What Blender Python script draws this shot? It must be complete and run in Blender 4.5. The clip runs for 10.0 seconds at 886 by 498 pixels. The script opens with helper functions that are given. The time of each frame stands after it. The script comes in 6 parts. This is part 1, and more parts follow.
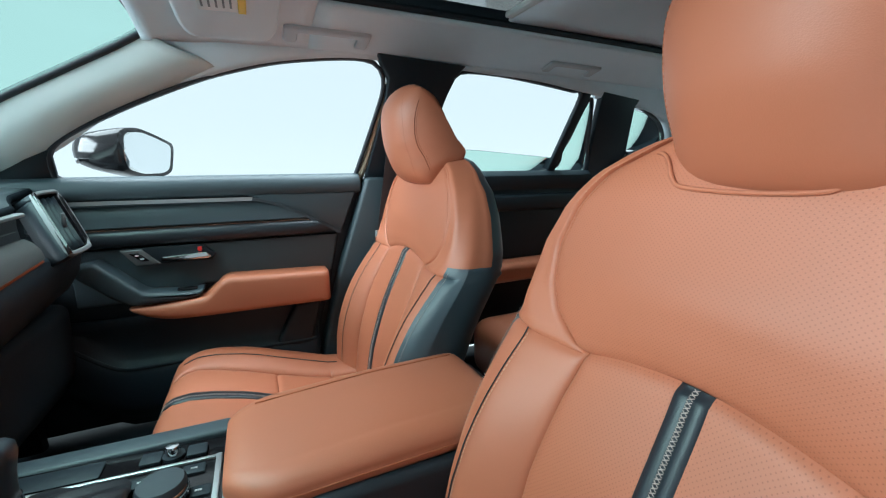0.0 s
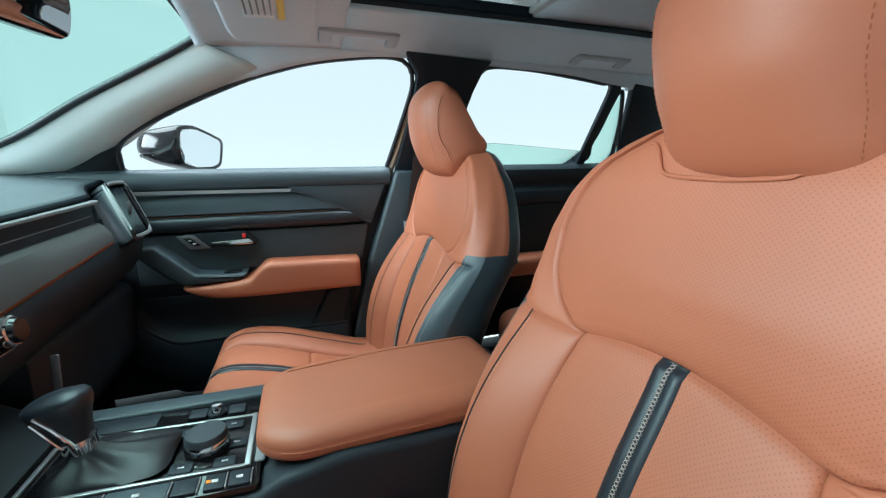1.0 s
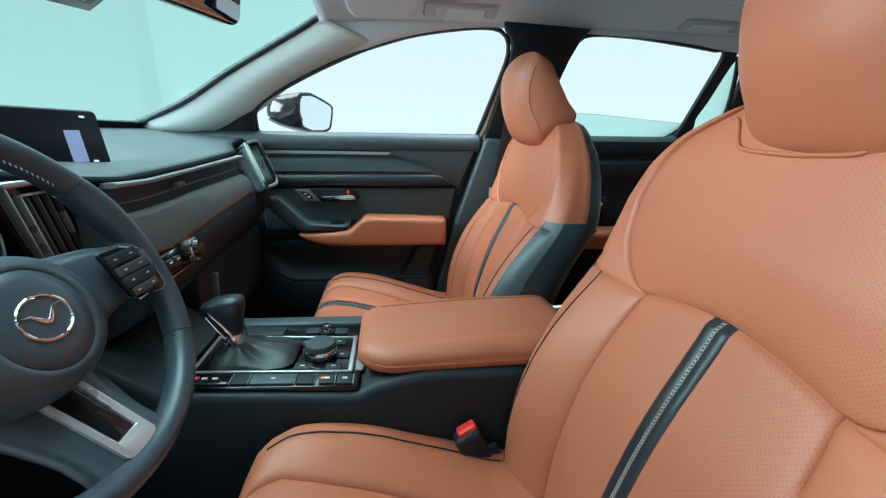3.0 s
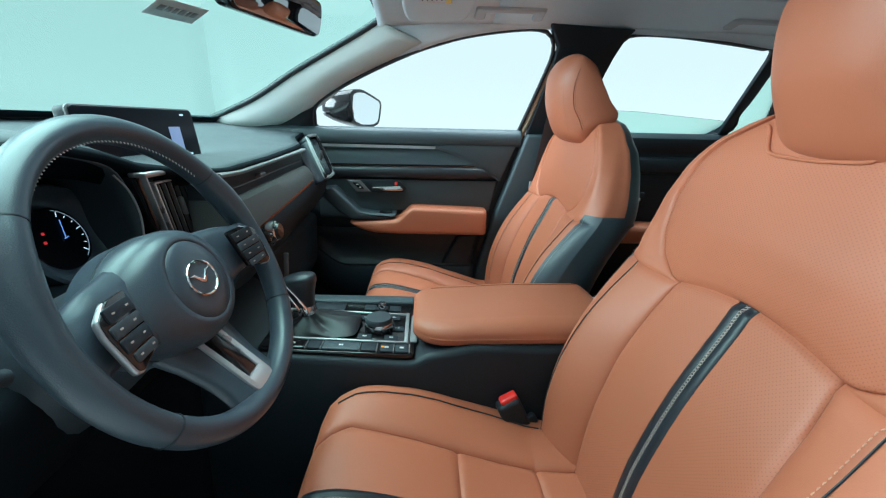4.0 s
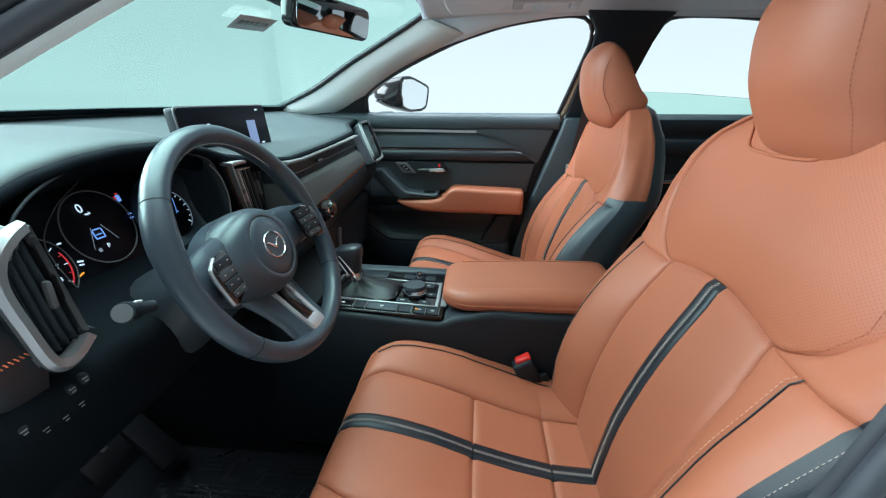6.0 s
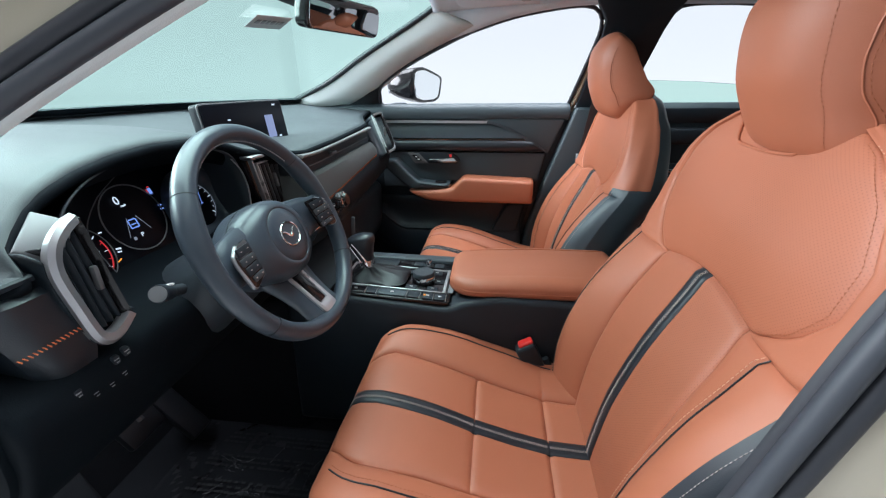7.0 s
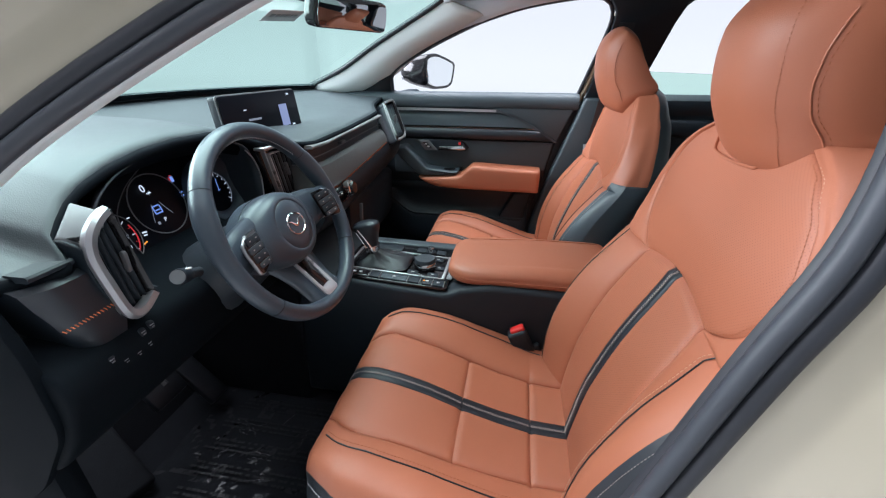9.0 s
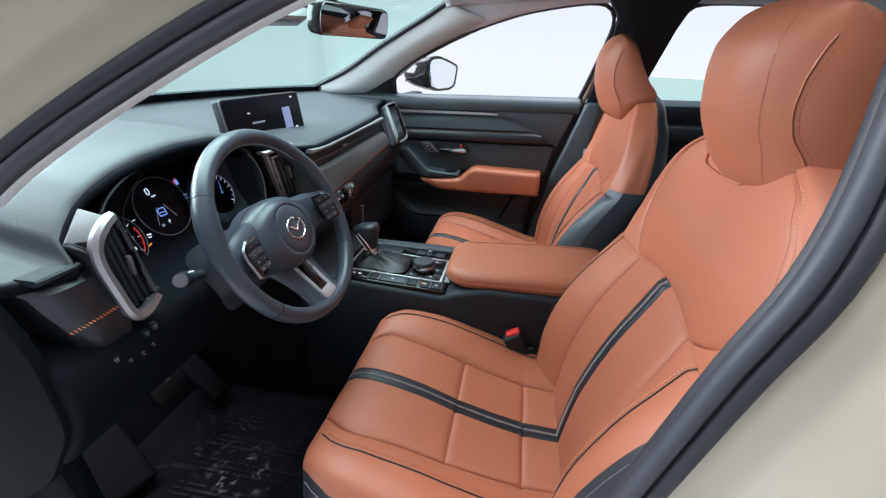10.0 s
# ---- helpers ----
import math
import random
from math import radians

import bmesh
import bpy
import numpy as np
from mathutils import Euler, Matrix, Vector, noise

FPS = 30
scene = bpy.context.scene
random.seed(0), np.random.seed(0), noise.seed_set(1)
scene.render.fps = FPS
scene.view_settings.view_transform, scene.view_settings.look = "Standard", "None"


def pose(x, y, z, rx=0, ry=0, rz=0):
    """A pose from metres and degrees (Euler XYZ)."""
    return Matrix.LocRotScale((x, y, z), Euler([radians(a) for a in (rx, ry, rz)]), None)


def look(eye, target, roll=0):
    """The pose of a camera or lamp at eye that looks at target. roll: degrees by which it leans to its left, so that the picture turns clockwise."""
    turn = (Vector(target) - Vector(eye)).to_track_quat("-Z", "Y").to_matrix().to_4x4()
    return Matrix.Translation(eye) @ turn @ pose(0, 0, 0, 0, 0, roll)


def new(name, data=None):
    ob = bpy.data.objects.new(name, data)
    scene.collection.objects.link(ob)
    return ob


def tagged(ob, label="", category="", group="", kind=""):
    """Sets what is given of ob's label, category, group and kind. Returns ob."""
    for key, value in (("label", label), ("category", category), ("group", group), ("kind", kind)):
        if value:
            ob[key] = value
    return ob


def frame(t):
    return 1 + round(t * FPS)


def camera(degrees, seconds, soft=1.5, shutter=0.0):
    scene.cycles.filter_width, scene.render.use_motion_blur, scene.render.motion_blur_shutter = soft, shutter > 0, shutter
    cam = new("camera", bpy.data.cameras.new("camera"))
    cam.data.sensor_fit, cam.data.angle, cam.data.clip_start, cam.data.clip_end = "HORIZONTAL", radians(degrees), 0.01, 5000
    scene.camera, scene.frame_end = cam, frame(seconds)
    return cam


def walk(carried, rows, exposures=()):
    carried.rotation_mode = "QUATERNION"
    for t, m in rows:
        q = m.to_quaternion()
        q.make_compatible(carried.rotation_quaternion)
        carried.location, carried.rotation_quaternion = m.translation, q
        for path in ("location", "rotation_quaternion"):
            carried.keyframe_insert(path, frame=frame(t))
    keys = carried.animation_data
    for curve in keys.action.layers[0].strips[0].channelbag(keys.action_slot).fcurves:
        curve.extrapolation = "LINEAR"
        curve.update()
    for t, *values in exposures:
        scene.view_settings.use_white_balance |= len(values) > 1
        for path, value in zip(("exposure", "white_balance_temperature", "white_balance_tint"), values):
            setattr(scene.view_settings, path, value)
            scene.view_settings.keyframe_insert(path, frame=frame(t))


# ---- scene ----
cam = camera(95.3, 10.0, soft=1.2)
PATH = [
    (0, (0.12, -0.569, 1.096), (0.941, 1.213, 0.709), -0.7),
    (0.5, (0.128, -0.601, 1.094), (0.873, 1.212, 0.699), -0.8),
    (1, (0.136, -0.626, 1.09), (0.784, 1.222, 0.682), -0.8),
    (1.5, (0.137, -0.647, 1.086), (0.674, 1.231, 0.657), -0.4),
    (2, (0.149, -0.666, 1.081), (0.572, 1.233, 0.616), -0.0),
    (2.5, (0.147, -0.684, 1.08), (0.465, 1.226, 0.578), 0.4),
    (3.8, (0.058, -0.769, 1.106), (0.2, 1.134, 0.506), 1.3),
    (4, (0.069, -0.787, 1.103), (0.172, 1.121, 0.511), 1.3),
    (4.5, (0.093, -0.821, 1.111), (0.126, 1.082, 0.497), 1.2),
    (5, (0.109, -0.849, 1.119), (0.071, 1.045, 0.479), 1.1),
    (5.5, (0.114, -0.875, 1.128), (0.01, 1.007, 0.458), 0.7),
    (7, (0.15, -0.933, 1.154), (-0.092, 0.904, 0.401), -0.6),
    (7.5, (0.161, -0.949, 1.159), (-0.11, 0.873, 0.379), -0.7),
    (8, (0.173, -0.959, 1.168), (-0.121, 0.848, 0.363), -0.5),
    (8.5, (0.182, -0.966, 1.181), (-0.123, 0.829, 0.353), -0.1),
    (9, (0.198, -0.966, 1.193), (-0.122, 0.82, 0.351), 0.1),
    (9.5, (0.203, -0.969, 1.203), (-0.122, 0.813, 0.354), 0.5),
    (10, (0.212, -0.972, 1.213), (-0.123, 0.806, 0.361), 0.7),
]
EXPOSURES = [(0.0, 0.0, 5450, -4), (2.5, 0.0, 5400, -6), (4.0, 0.03, 5320, -9), (5.5, 0.03, 5380, -7), (7.0, 0.0, 5850, 11), (10.0, -0.01, 5860, 14)]
walk(cam, [(t, look(eye, target, roll)) for t, eye, target, roll in PATH], EXPOSURES)

# ---- light: a bright white photo booth, with two unseen lamps added ----
world = bpy.data.worlds.new("studio_world")
scene.world = world
world.use_nodes = True
world.node_tree.nodes["Background"].inputs[0].default_value = (0.95, 0.98, 1.0, 1)
world.node_tree.nodes["Background"].inputs[1].default_value = 0.12


def area_lamp(name, eye, target, sx, sy, watts, colour):
    data = bpy.data.lights.new(name, "AREA")
    data.shape, data.size, data.size_y, data.energy, data.color = "RECTANGLE", sx, sy, watts, colour
    ob = new(name, data)
    ob.matrix_world = look(eye, target)
    return tagged(ob, "large unseen area lamp added to brighten the cabin", "softbox", kind="structure")


# added lamps out of view: one overhead, one low through the windscreen
area_lamp("added_lamp_above", (-0.7, 0.5, 3.7), (-0.7, 0.5, 0.0), 5.0, 3.2, 520, (1.0, 0.99, 0.97))
area_lamp("added_lamp_front", (-3.4, -0.3, 2.15), (0.3, -0.1, 1.0), 2.8, 1.7, 270, (1.0, 0.99, 0.97))

# ---- materials ----
def mat(name, colour, rough=0.5, metal=0.0, grain=0.0, grain_size=900.0, spots=0.0, spot_size=6.0, coat=0.0, coords="Object", spec=0.5):
    """Principled surface: fine bump grain plus slow tone and gloss variation."""
    m = bpy.data.materials.new(name)
    m.use_nodes = True
    nt = m.node_tree
    b = nt.nodes["Principled BSDF"]
    b.inputs["Base Color"].default_value = (*colour, 1)
    b.inputs["Roughness"].default_value = rough
    b.inputs["Metallic"].default_value = metal
    b.inputs["Coat Weight"].default_value = coat
    b.inputs["Specular IOR Level"].default_value = spec
    tc = nt.nodes.new("ShaderNodeTexCoord")
    if spots:
        n = nt.nodes.new("ShaderNodeTexNoise")
        n.inputs["Scale"].default_value, n.inputs["Detail"].default_value = spot_size, 5
        nt.links.new(tc.outputs[coords], n.inputs["Vector"])
        mix = nt.nodes.new("ShaderNodeMix")
        mix.data_type = "RGBA"
        mix.inputs[6].default_value = (*[c * (1 - spots) for c in colour], 1)
        mix.inputs[7].default_value = (*[min(1, c * (1 + spots)) for c in colour], 1)
        nt.links.new(n.outputs["Fac"], mix.inputs[0])
        nt.links.new(mix.outputs[2], b.inputs["Base Color"])
        r = nt.nodes.new("ShaderNodeMapRange")
        r.inputs[3].default_value, r.inputs[4].default_value = rough * 0.85, min(1, rough * 1.15)
        nt.links.new(n.outputs["Fac"], r.inputs[0])
        nt.links.new(r.outputs[0], b.inputs["Roughness"])
    if grain:
        v = nt.nodes.new("ShaderNodeTexVoronoi")
        v.inputs["Scale"].default_value = grain_size
        nt.links.new(tc.outputs[coords], v.inputs["Vector"])
        bp = nt.nodes.new("ShaderNodeBump")
        bp.inputs["Strength"].default_value, bp.inputs["Distance"].default_value = grain, 0.0006
        nt.links.new(v.outputs["Distance"], bp.inputs["Height"])
        nt.links.new(bp.outputs["Normal"], b.inputs["Normal"])
    return m


def perforated(base, name, pitch, dot, amount):
    """The leather with rows of tiny round holes laid out in its UVs (metres)."""
    m = base.copy()
    m.name = name
    nt = m.node_tree
    b = nt.nodes["Principled BSDF"]
    uv = nt.nodes.new("ShaderNodeUVMap")
    uv.uv_map = "UVMap"

    def math_node(op, a, c=None):
        n = nt.nodes.new("ShaderNodeMath")
        n.operation = op
        for k, val in enumerate((a, c)):
            if val is None:
                continue
            if isinstance(val, (int, float)):
                n.inputs[k].default_value = val
            else:
                nt.links.new(val, n.inputs[k])
        return n.outputs[0]

    sep = nt.nodes.new("ShaderNodeSeparateXYZ")
    nt.links.new(uv.outputs[0], sep.inputs[0])
    a = math_node("DIVIDE", math_node("ADD", sep.outputs[0], sep.outputs[1]), pitch)
    c = math_node("DIVIDE", math_node("SUBTRACT", sep.outputs[0], sep.outputs[1]), pitch)
    fa = math_node("SUBTRACT", math_node("FRACT", math_node("ADD", a, 50.0)), 0.5)
    fc = math_node("SUBTRACT", math_node("FRACT", math_node("ADD", c, 50.0)), 0.5)
    d = math_node("SQRT", math_node("ADD", math_node("MULTIPLY", fa, fa), math_node("MULTIPLY", fc, fc)))
    hole = math_node("LESS_THAN", d, dot)
    mix = nt.nodes.new("ShaderNodeMix")
    mix.data_type = "RGBA"
    fac = math_node("MULTIPLY", hole, amount)
    nt.links.new(fac, mix.inputs[0])
    src = b.inputs["Base Color"].links[0].from_socket
    nt.links.new(src, mix.inputs[6])
    mix.inputs[7].default_value = (0.11, 0.03, 0.016, 1)
    nt.links.new(mix.outputs[2], b.inputs["Base Color"])
    return m


def glass(name, tint, gloss=1.0):
    m = bpy.data.materials.new(name)
    m.use_nodes = True
    nt = m.node_tree
    nt.nodes.remove(nt.nodes["Principled BSDF"])
    out = nt.nodes["Material Output"]
    t = nt.nodes.new("ShaderNodeBsdfTransparent")
    t.inputs[0].default_value = (*tint, 1)
    g = nt.nodes.new("ShaderNodeBsdfGlossy")
    g.inputs["Roughness"].default_value = 0.02
    fr = nt.nodes.new("ShaderNodeFresnel")
    fr.inputs["IOR"].default_value = 1.22
    mx = nt.nodes.new("ShaderNodeMixShader")
    nt.links.new(fr.outputs[0], mx.inputs[0])
    nt.links.new(t.outputs[0], mx.inputs[1])
    nt.links.new(g.outputs[0], mx.inputs[2])
    nt.links.new(mx.outputs[0], out.inputs[0])
    return m


def glow(name, colour, strength):
    m = bpy.data.materials.new(name)
    m.use_nodes = True
    b = m.node_tree.nodes["Principled BSDF"]
    b.inputs["Base Color"].default_value = (0, 0, 0, 1)
    b.inputs["Emission Color"].default_value = (*colour, 1)
    b.inputs["Emission Strength"].default_value = strength
    return m


TAN = (0.395, 0.135, 0.069)
M_TAN = mat("terracotta_leather", TAN, 0.49, grain=0.16, grain_size=850, spots=0.06, spot_size=9)
M_PERF = perforated(M_TAN, "perforated_terracotta_leather", 0.0048, 0.165, 0.38)
M_BLUE = mat("slate_leather", (0.040, 0.061, 0.074), 0.42, grain=0.2, grain_size=850, spots=0.08)
M_STRIPE = mat("black_leather", (0.0145, 0.021, 0.0275), 0.38, grain=0.2, grain_size=900, spots=0.1)
M_BOOT = mat("boot_leather", (0.010, 0.012, 0.015), 0.45, grain=0.3, grain_size=700, spots=0.15, spot_size=25, spec=0.5)
M_THREAD = mat("beige_thread", (0.55, 0.33, 0.22), 0.7, spots=0.1, spot_size=300)
M_PALETHREAD = mat("pale_grey_thread", (0.42, 0.36, 0.32), 0.7, spots=0.1, spot_size=300)
M_GREYTHREAD = mat("grey_thread", (0.24, 0.245, 0.25), 0.7, spots=0.1, spot_size=300)
M_ORTHREAD = mat("orange_thread", (0.62, 0.16, 0.05), 0.7, spots=0.1, spot_size=300)
M_TANDARK = mat("tan_thread", (0.36, 0.12, 0.05), 0.7, spots=0.1, spot_size=300)
M_BLACK = mat("black_plastic", (0.0130, 0.0200, 0.0265), 0.5, spec=0.3, grain=0.25, grain_size=700, spots=0.12, spot_size=8)
M_COLUMN = mat("dark_grey_plastic", (0.027, 0.037, 0.045), 0.5, grain=0.25, grain_size=700, spots=0.1, spot_size=8)
M_MATPAD = mat("dark_carpet_pad", (0.018, 0.020, 0.023), 0.95, spec=0.05, grain=0.8, grain_size=400, spots=0.25, spot_size=60)
M_SOFT = mat("soft_touch_dash", (0.036, 0.049, 0.054), 0.46, grain=0.3, grain_size=600, spots=0.08, spot_size=7)
M_DOOR = mat("slate_soft_vinyl", (0.036, 0.054, 0.064), 0.5, grain=0.3, grain_size=600, spots=0.08, spot_size=7)
M_WHEEL = mat("wheel_leather", (0.042, 0.058, 0.074), 0.29, grain=0.2, grain_size=900, spots=0.1)
M_GLOSSBLK = mat("gloss_black", (0.008, 0.008, 0.009), 0.12, spots=0.05)
M_SILVER = mat("satin_silver", (0.40, 0.41, 0.42), 0.36, metal=0.75, spots=0.04, spot_size=30)
M_BRIGHT = mat("bright_satin_silver", (0.50, 0.51, 0.52), 0.28, metal=0.5, spots=0.04, spot_size=30)
M_LOWER = mat("slate_hard_plastic", (0.016, 0.025, 0.034), 0.45, spec=0.3, grain=0.3, grain_size=600, spots=0.1, spot_size=7)
M_CHROME = mat("chrome", (0.75, 0.76, 0.77), 0.1, metal=1.0, spots=0.03)
M_WEAVE = mat("grey_woven_trim", (0.062, 0.067, 0.066), 0.55, grain=0.5, grain_size=420, spots=0.12, spot_size=60)
M_DARKSILVER = mat("dark_satin_metal", (0.13, 0.135, 0.14), 0.45, metal=0.4, spots=0.05, spot_size=30)
M_LENS = mat("dark_display_lens", (0.004, 0.005, 0.008), 0.3, spec=0.12)
# black plastic toned down to carry the shade beside the open door
M_MATTE = mat("dim_black_plastic", (0.0060, 0.0086, 0.0110), 0.65, spec=0.03, grain=0.25, grain_size=700, spots=0.12, spot_size=8)
M_SHOULDER = mat("satin_grey_plastic", (0.165, 0.177, 0.181), 0.42, spots=0.04, spot_size=30)
M_HEAD = mat("headliner_cloth", (0.66, 0.745, 0.80), 0.9, grain=0.4, grain_size=1500, spots=0.04, spot_size=12)
# darker than the headliner: the handle's shading is put into its colour
M_GRIP = mat("shade_toned_handle_plastic", (0.42, 0.45, 0.48), 0.5, grain=0.2, grain_size=900, spots=0.04, spot_size=12)
# pale trim whose cyan lean paints in light tinted by the windscreen
M_TRIM = mat("pale_trim_with_cyan_light", (0.60, 0.66, 0.65), 0.7, grain=0.25, grain_size=900, spots=0.03)
M_CARPET = mat("black_carpet", (0.011, 0.0125, 0.0155), 0.95, spec=0.12, grain=0.8, grain_size=500, spots=0.3, spot_size=40)
M_SEAL = mat("slate_door_seal", (0.036, 0.042, 0.051), 0.5, spots=0.12, spot_size=14)
M_RUBBER = mat("black_rubber_seal", (0.018, 0.021, 0.027), 0.5, spots=0.15, spot_size=20)
M_PAINT = mat("sand_metallic_paint", (0.41, 0.372, 0.28), 0.22, metal=0.25, coat=1.0, spots=0.025, spot_size=3)
M_FILM = mat("clear_plastic_film", (0.009, 0.0105, 0.0135), 0.28, spec=0.25, grain=0.9, grain_size=22, spots=0.25, spot_size=14)
M_CREASE = mat("painted_crease_glint", (0.30, 0.31, 0.32), 0.25)
M_PRINT = mat("dark_film_print", (0.0095, 0.011, 0.0135), 0.5, spec=0.2)
# mirror colour lowered to paint in a darker reflection
M_DIMMED = mat("darkened_mirror_glass", (0.30, 0.31, 0.32), 0.03, metal=1.0)
M_MIRROR = mat("mirror_glass", (0.88, 0.91, 0.91), 0.02, metal=1.0)
M_RED = mat("red_plastic", (0.75, 0.03, 0.025), 0.35, spots=0.05)
M_WHITE = mat("white_print", (0.75, 0.75, 0.75), 0.6)
M_YELLOW = mat("yellow_print", (0.85, 0.6, 0.05), 0.6)
M_DIMWALL = mat("dim_unseen_wall", (0.33, 0.335, 0.34), 0.8, spots=0.05, spot_size=2)
M_WALL = mat("white_studio_wall", (0.86, 0.86, 0.85), 0.85, spots=0.01, spot_size=2)
M_FLOOR = mat("grey_studio_floor", (0.42, 0.42, 0.42), 0.6, spots=0.06, spot_size=3)
M_WS = glass("windscreen_glass", (0.63, 0.87, 0.78))
M_GREEN = glass("green_tinted_glass", (0.80, 0.925, 0.87))
M_DARKGLASS = mat("dark_roof_glass", (0.01, 0.011, 0.012), 0.05)
E_WHITE = glow("lit_white", (0.8, 0.9, 1.0), 0.9)
E_BLUE = glow("lit_blue", (0.25, 0.42, 1.0), 0.8)
E_DIM = glow("lit_dim_white", (0.75, 0.85, 1.0), 0.28)
E_PALE = glow("lit_pale_blue", (0.42, 0.50, 0.80), 0.6)
E_RED = glow("lit_red", (1.0, 0.05, 0.06), 0.5)
E_AMBER = glow("lit_amber", (1.0, 0.35, 0.03), 1.2)
# booth walls glow by themselves to stand as brightly lit white
E_LIGHTWALL = glow("glowing_white_wall", (0.985, 1.0, 1.0), 0.86)
E_FRONTWALL = glow("glowing_front_wall", (0.985, 1.0, 1.0), 0.78)


# ---- mesh tools ----
def thing(name, at, label, category, group="", kind=""):
    ob = new(name)
    ob.empty_display_size = 0.05
    ob.location = at
    return tagged(ob, label, category, group, kind)


def part(name, bm, material, parent=None, label="", sharp=40, kind=""):
    """One bmesh (or ready mesh), in world places, as one mesh object under its thing."""
    if isinstance(bm, bpy.types.Mesh):
        me = bm
    else:
        bmesh.ops.recalc_face_normals(bm, faces=bm.faces[:])
        me = bpy.data.meshes.new(name)
        bm.to_mesh(me)
        bm.free()
    me.materials.append(material)
    me.polygons.foreach_set("use_smooth", [True] * len(me.polygons))
    me.set_sharp_from_angle(angle=radians(sharp))
    ob = new(name, me)
    if parent is not None:
        ob.parent = parent
        at, up = Matrix.Translation(parent.location), parent.parent
        inv = parent.matrix_parent_inverse if up else None
        if up:
            ob.matrix_parent_inverse = Matrix.Identity(4)
        else:
            ob.matrix_parent_inverse = at.inverted()
    return tagged(ob, label, kind=kind)


def spline(points, n, closed=False):
    """n points evenly along a Catmull-Rom curve."""
    p = np.array(points, float)
    k = len(p)
    dense = []
    for i in range(k if closed else k - 1):
        a, b, c, d = (p[(i + j - 1) % k] if closed else p[min(max(i + j - 1, 0), k - 1)] for j in range(4))
        for s in np.linspace(0, 1, 12, endpoint=False):
            dense.append(0.5 * (2 * b + (c - a) * s + (2 * a - 5 * b + 4 * c - d) * s * s + (3 * b - a - 3 * c + d) * s ** 3))
    dense.append(p[0] if closed else p[-1])
    dense = np.array(dense)
    run = np.concatenate([[0], np.cumsum(np.linalg.norm(np.diff(dense, axis=0), axis=1))])
    want = np.linspace(0, run[-1], n + 1)[:-1] if closed else np.linspace(0, run[-1], n)
    return np.stack([np.interp(want, run, dense[:, j]) for j in range(p.shape[1])], axis=1)


def lerp(table, x):
    """Smooth reading of a small table of (x, value)."""
    t = sorted(table)
    xs, ys = [a for a, _ in t], [b for _, b in t]
    return float(np.interp(x, xs, ys))


def grid(P, wrap=False, caps=False, uv=None):
    """A mesh from rows of points; wrap closes each row, caps closes the first and last row."""
    P = np.array(P, float)
    nv, nu = P.shape[:2]
    faces = []
    for j in range(nv - 1):
        for i in range(nu if wrap else nu - 1):
            k = (i + 1) % nu
            faces.append((j * nu + i, j * nu + k, (j + 1) * nu + k, (j + 1) * nu + i))
    if caps:
        faces.append(tuple(range(nu))[::-1])
        faces.append(tuple((nv - 1) * nu + i for i in range(nu)))
    me = bpy.data.meshes.new("grid")
    me.from_pydata(P.reshape(-1, 3).tolist(), [], faces)
    if uv is not None:
        flat = np.array(uv, float).reshape(-1, 2)
        layer = me.uv_layers.new(name="UVMap")
        for lp in me.loops:
            layer.data[lp.index].uv = flat[lp.vertex_index]
    me.update()
    return me


def fixed(me):
    """The mesh with its normals made to point outwards."""
    bm = bmesh.new()
    bm.from_mesh(me)
    bmesh.ops.recalc_face_normals(bm, faces=bm.faces[:])
    bm.to_mesh(me)
    bm.free()
    return me


def thicken(ob, t, offset=-1):
    m = ob.modifiers.new("thickness", "SOLIDIFY")
    m.thickness, m.offset = t, offset
    return ob


def rbox(c, s, r=0.004, seg=2, turn=None):
    """A box with rounded edges, at c, of size s; turn: a rotation matrix."""
    bm = bmesh.new()
    bmesh.ops.create_cube(bm, size=1)
    bmesh.ops.scale(bm, vec=s, verts=bm.verts)
    if r:
        bmesh.ops.bevel(bm, geom=bm.edges[:] + bm.verts[:], offset=min(r, min(s) * 0.49), segments=seg, profile=0.5, affect="EDGES")
    m = Matrix.Translation(c) @ (turn.to_4x4() if turn else Matrix.Identity(4))
    bmesh.ops.transform(bm, matrix=m, verts=bm.verts)
    return bm


def joined(*bms):
    out = bmesh.new()
    for b in bms:
        me = bpy.data.meshes.new("tmp")
        b.to_mesh(me)
        b.free()
        out.from_mesh(me)
        bpy.data.meshes.remove(me)
    return out


def prism(poly, axis, a, b, r=0.003, seg=2):
    """A flat outline (two coordinates, the axis left out) pushed from a to b along the axis, edges rounded."""
    def at(p, v):
        p = list(p)
        p.insert("xyz".index(axis), v)
        return p
    bm = bmesh.new()
    lo = [bm.verts.new(at(p, a)) for p in poly]
    hi = [bm.verts.new(at(p, b)) for p in poly]
    n = len(poly)
    bm.faces.new(lo)
    bm.faces.new(hi[::-1])
    for i in range(n):
        bm.faces.new((lo[i], lo[(i + 1) % n], hi[(i + 1) % n], hi[i]))
    bmesh.ops.recalc_face_normals(bm, faces=bm.faces[:])
    if r:
        es = [e for e in bm.edges if len(e.link_faces) == 2 and e.calc_face_angle(0) > 0.5]
        bmesh.ops.bevel(bm, geom=es, offset=r, segments=seg, profile=0.5, affect="EDGES")
    return bm


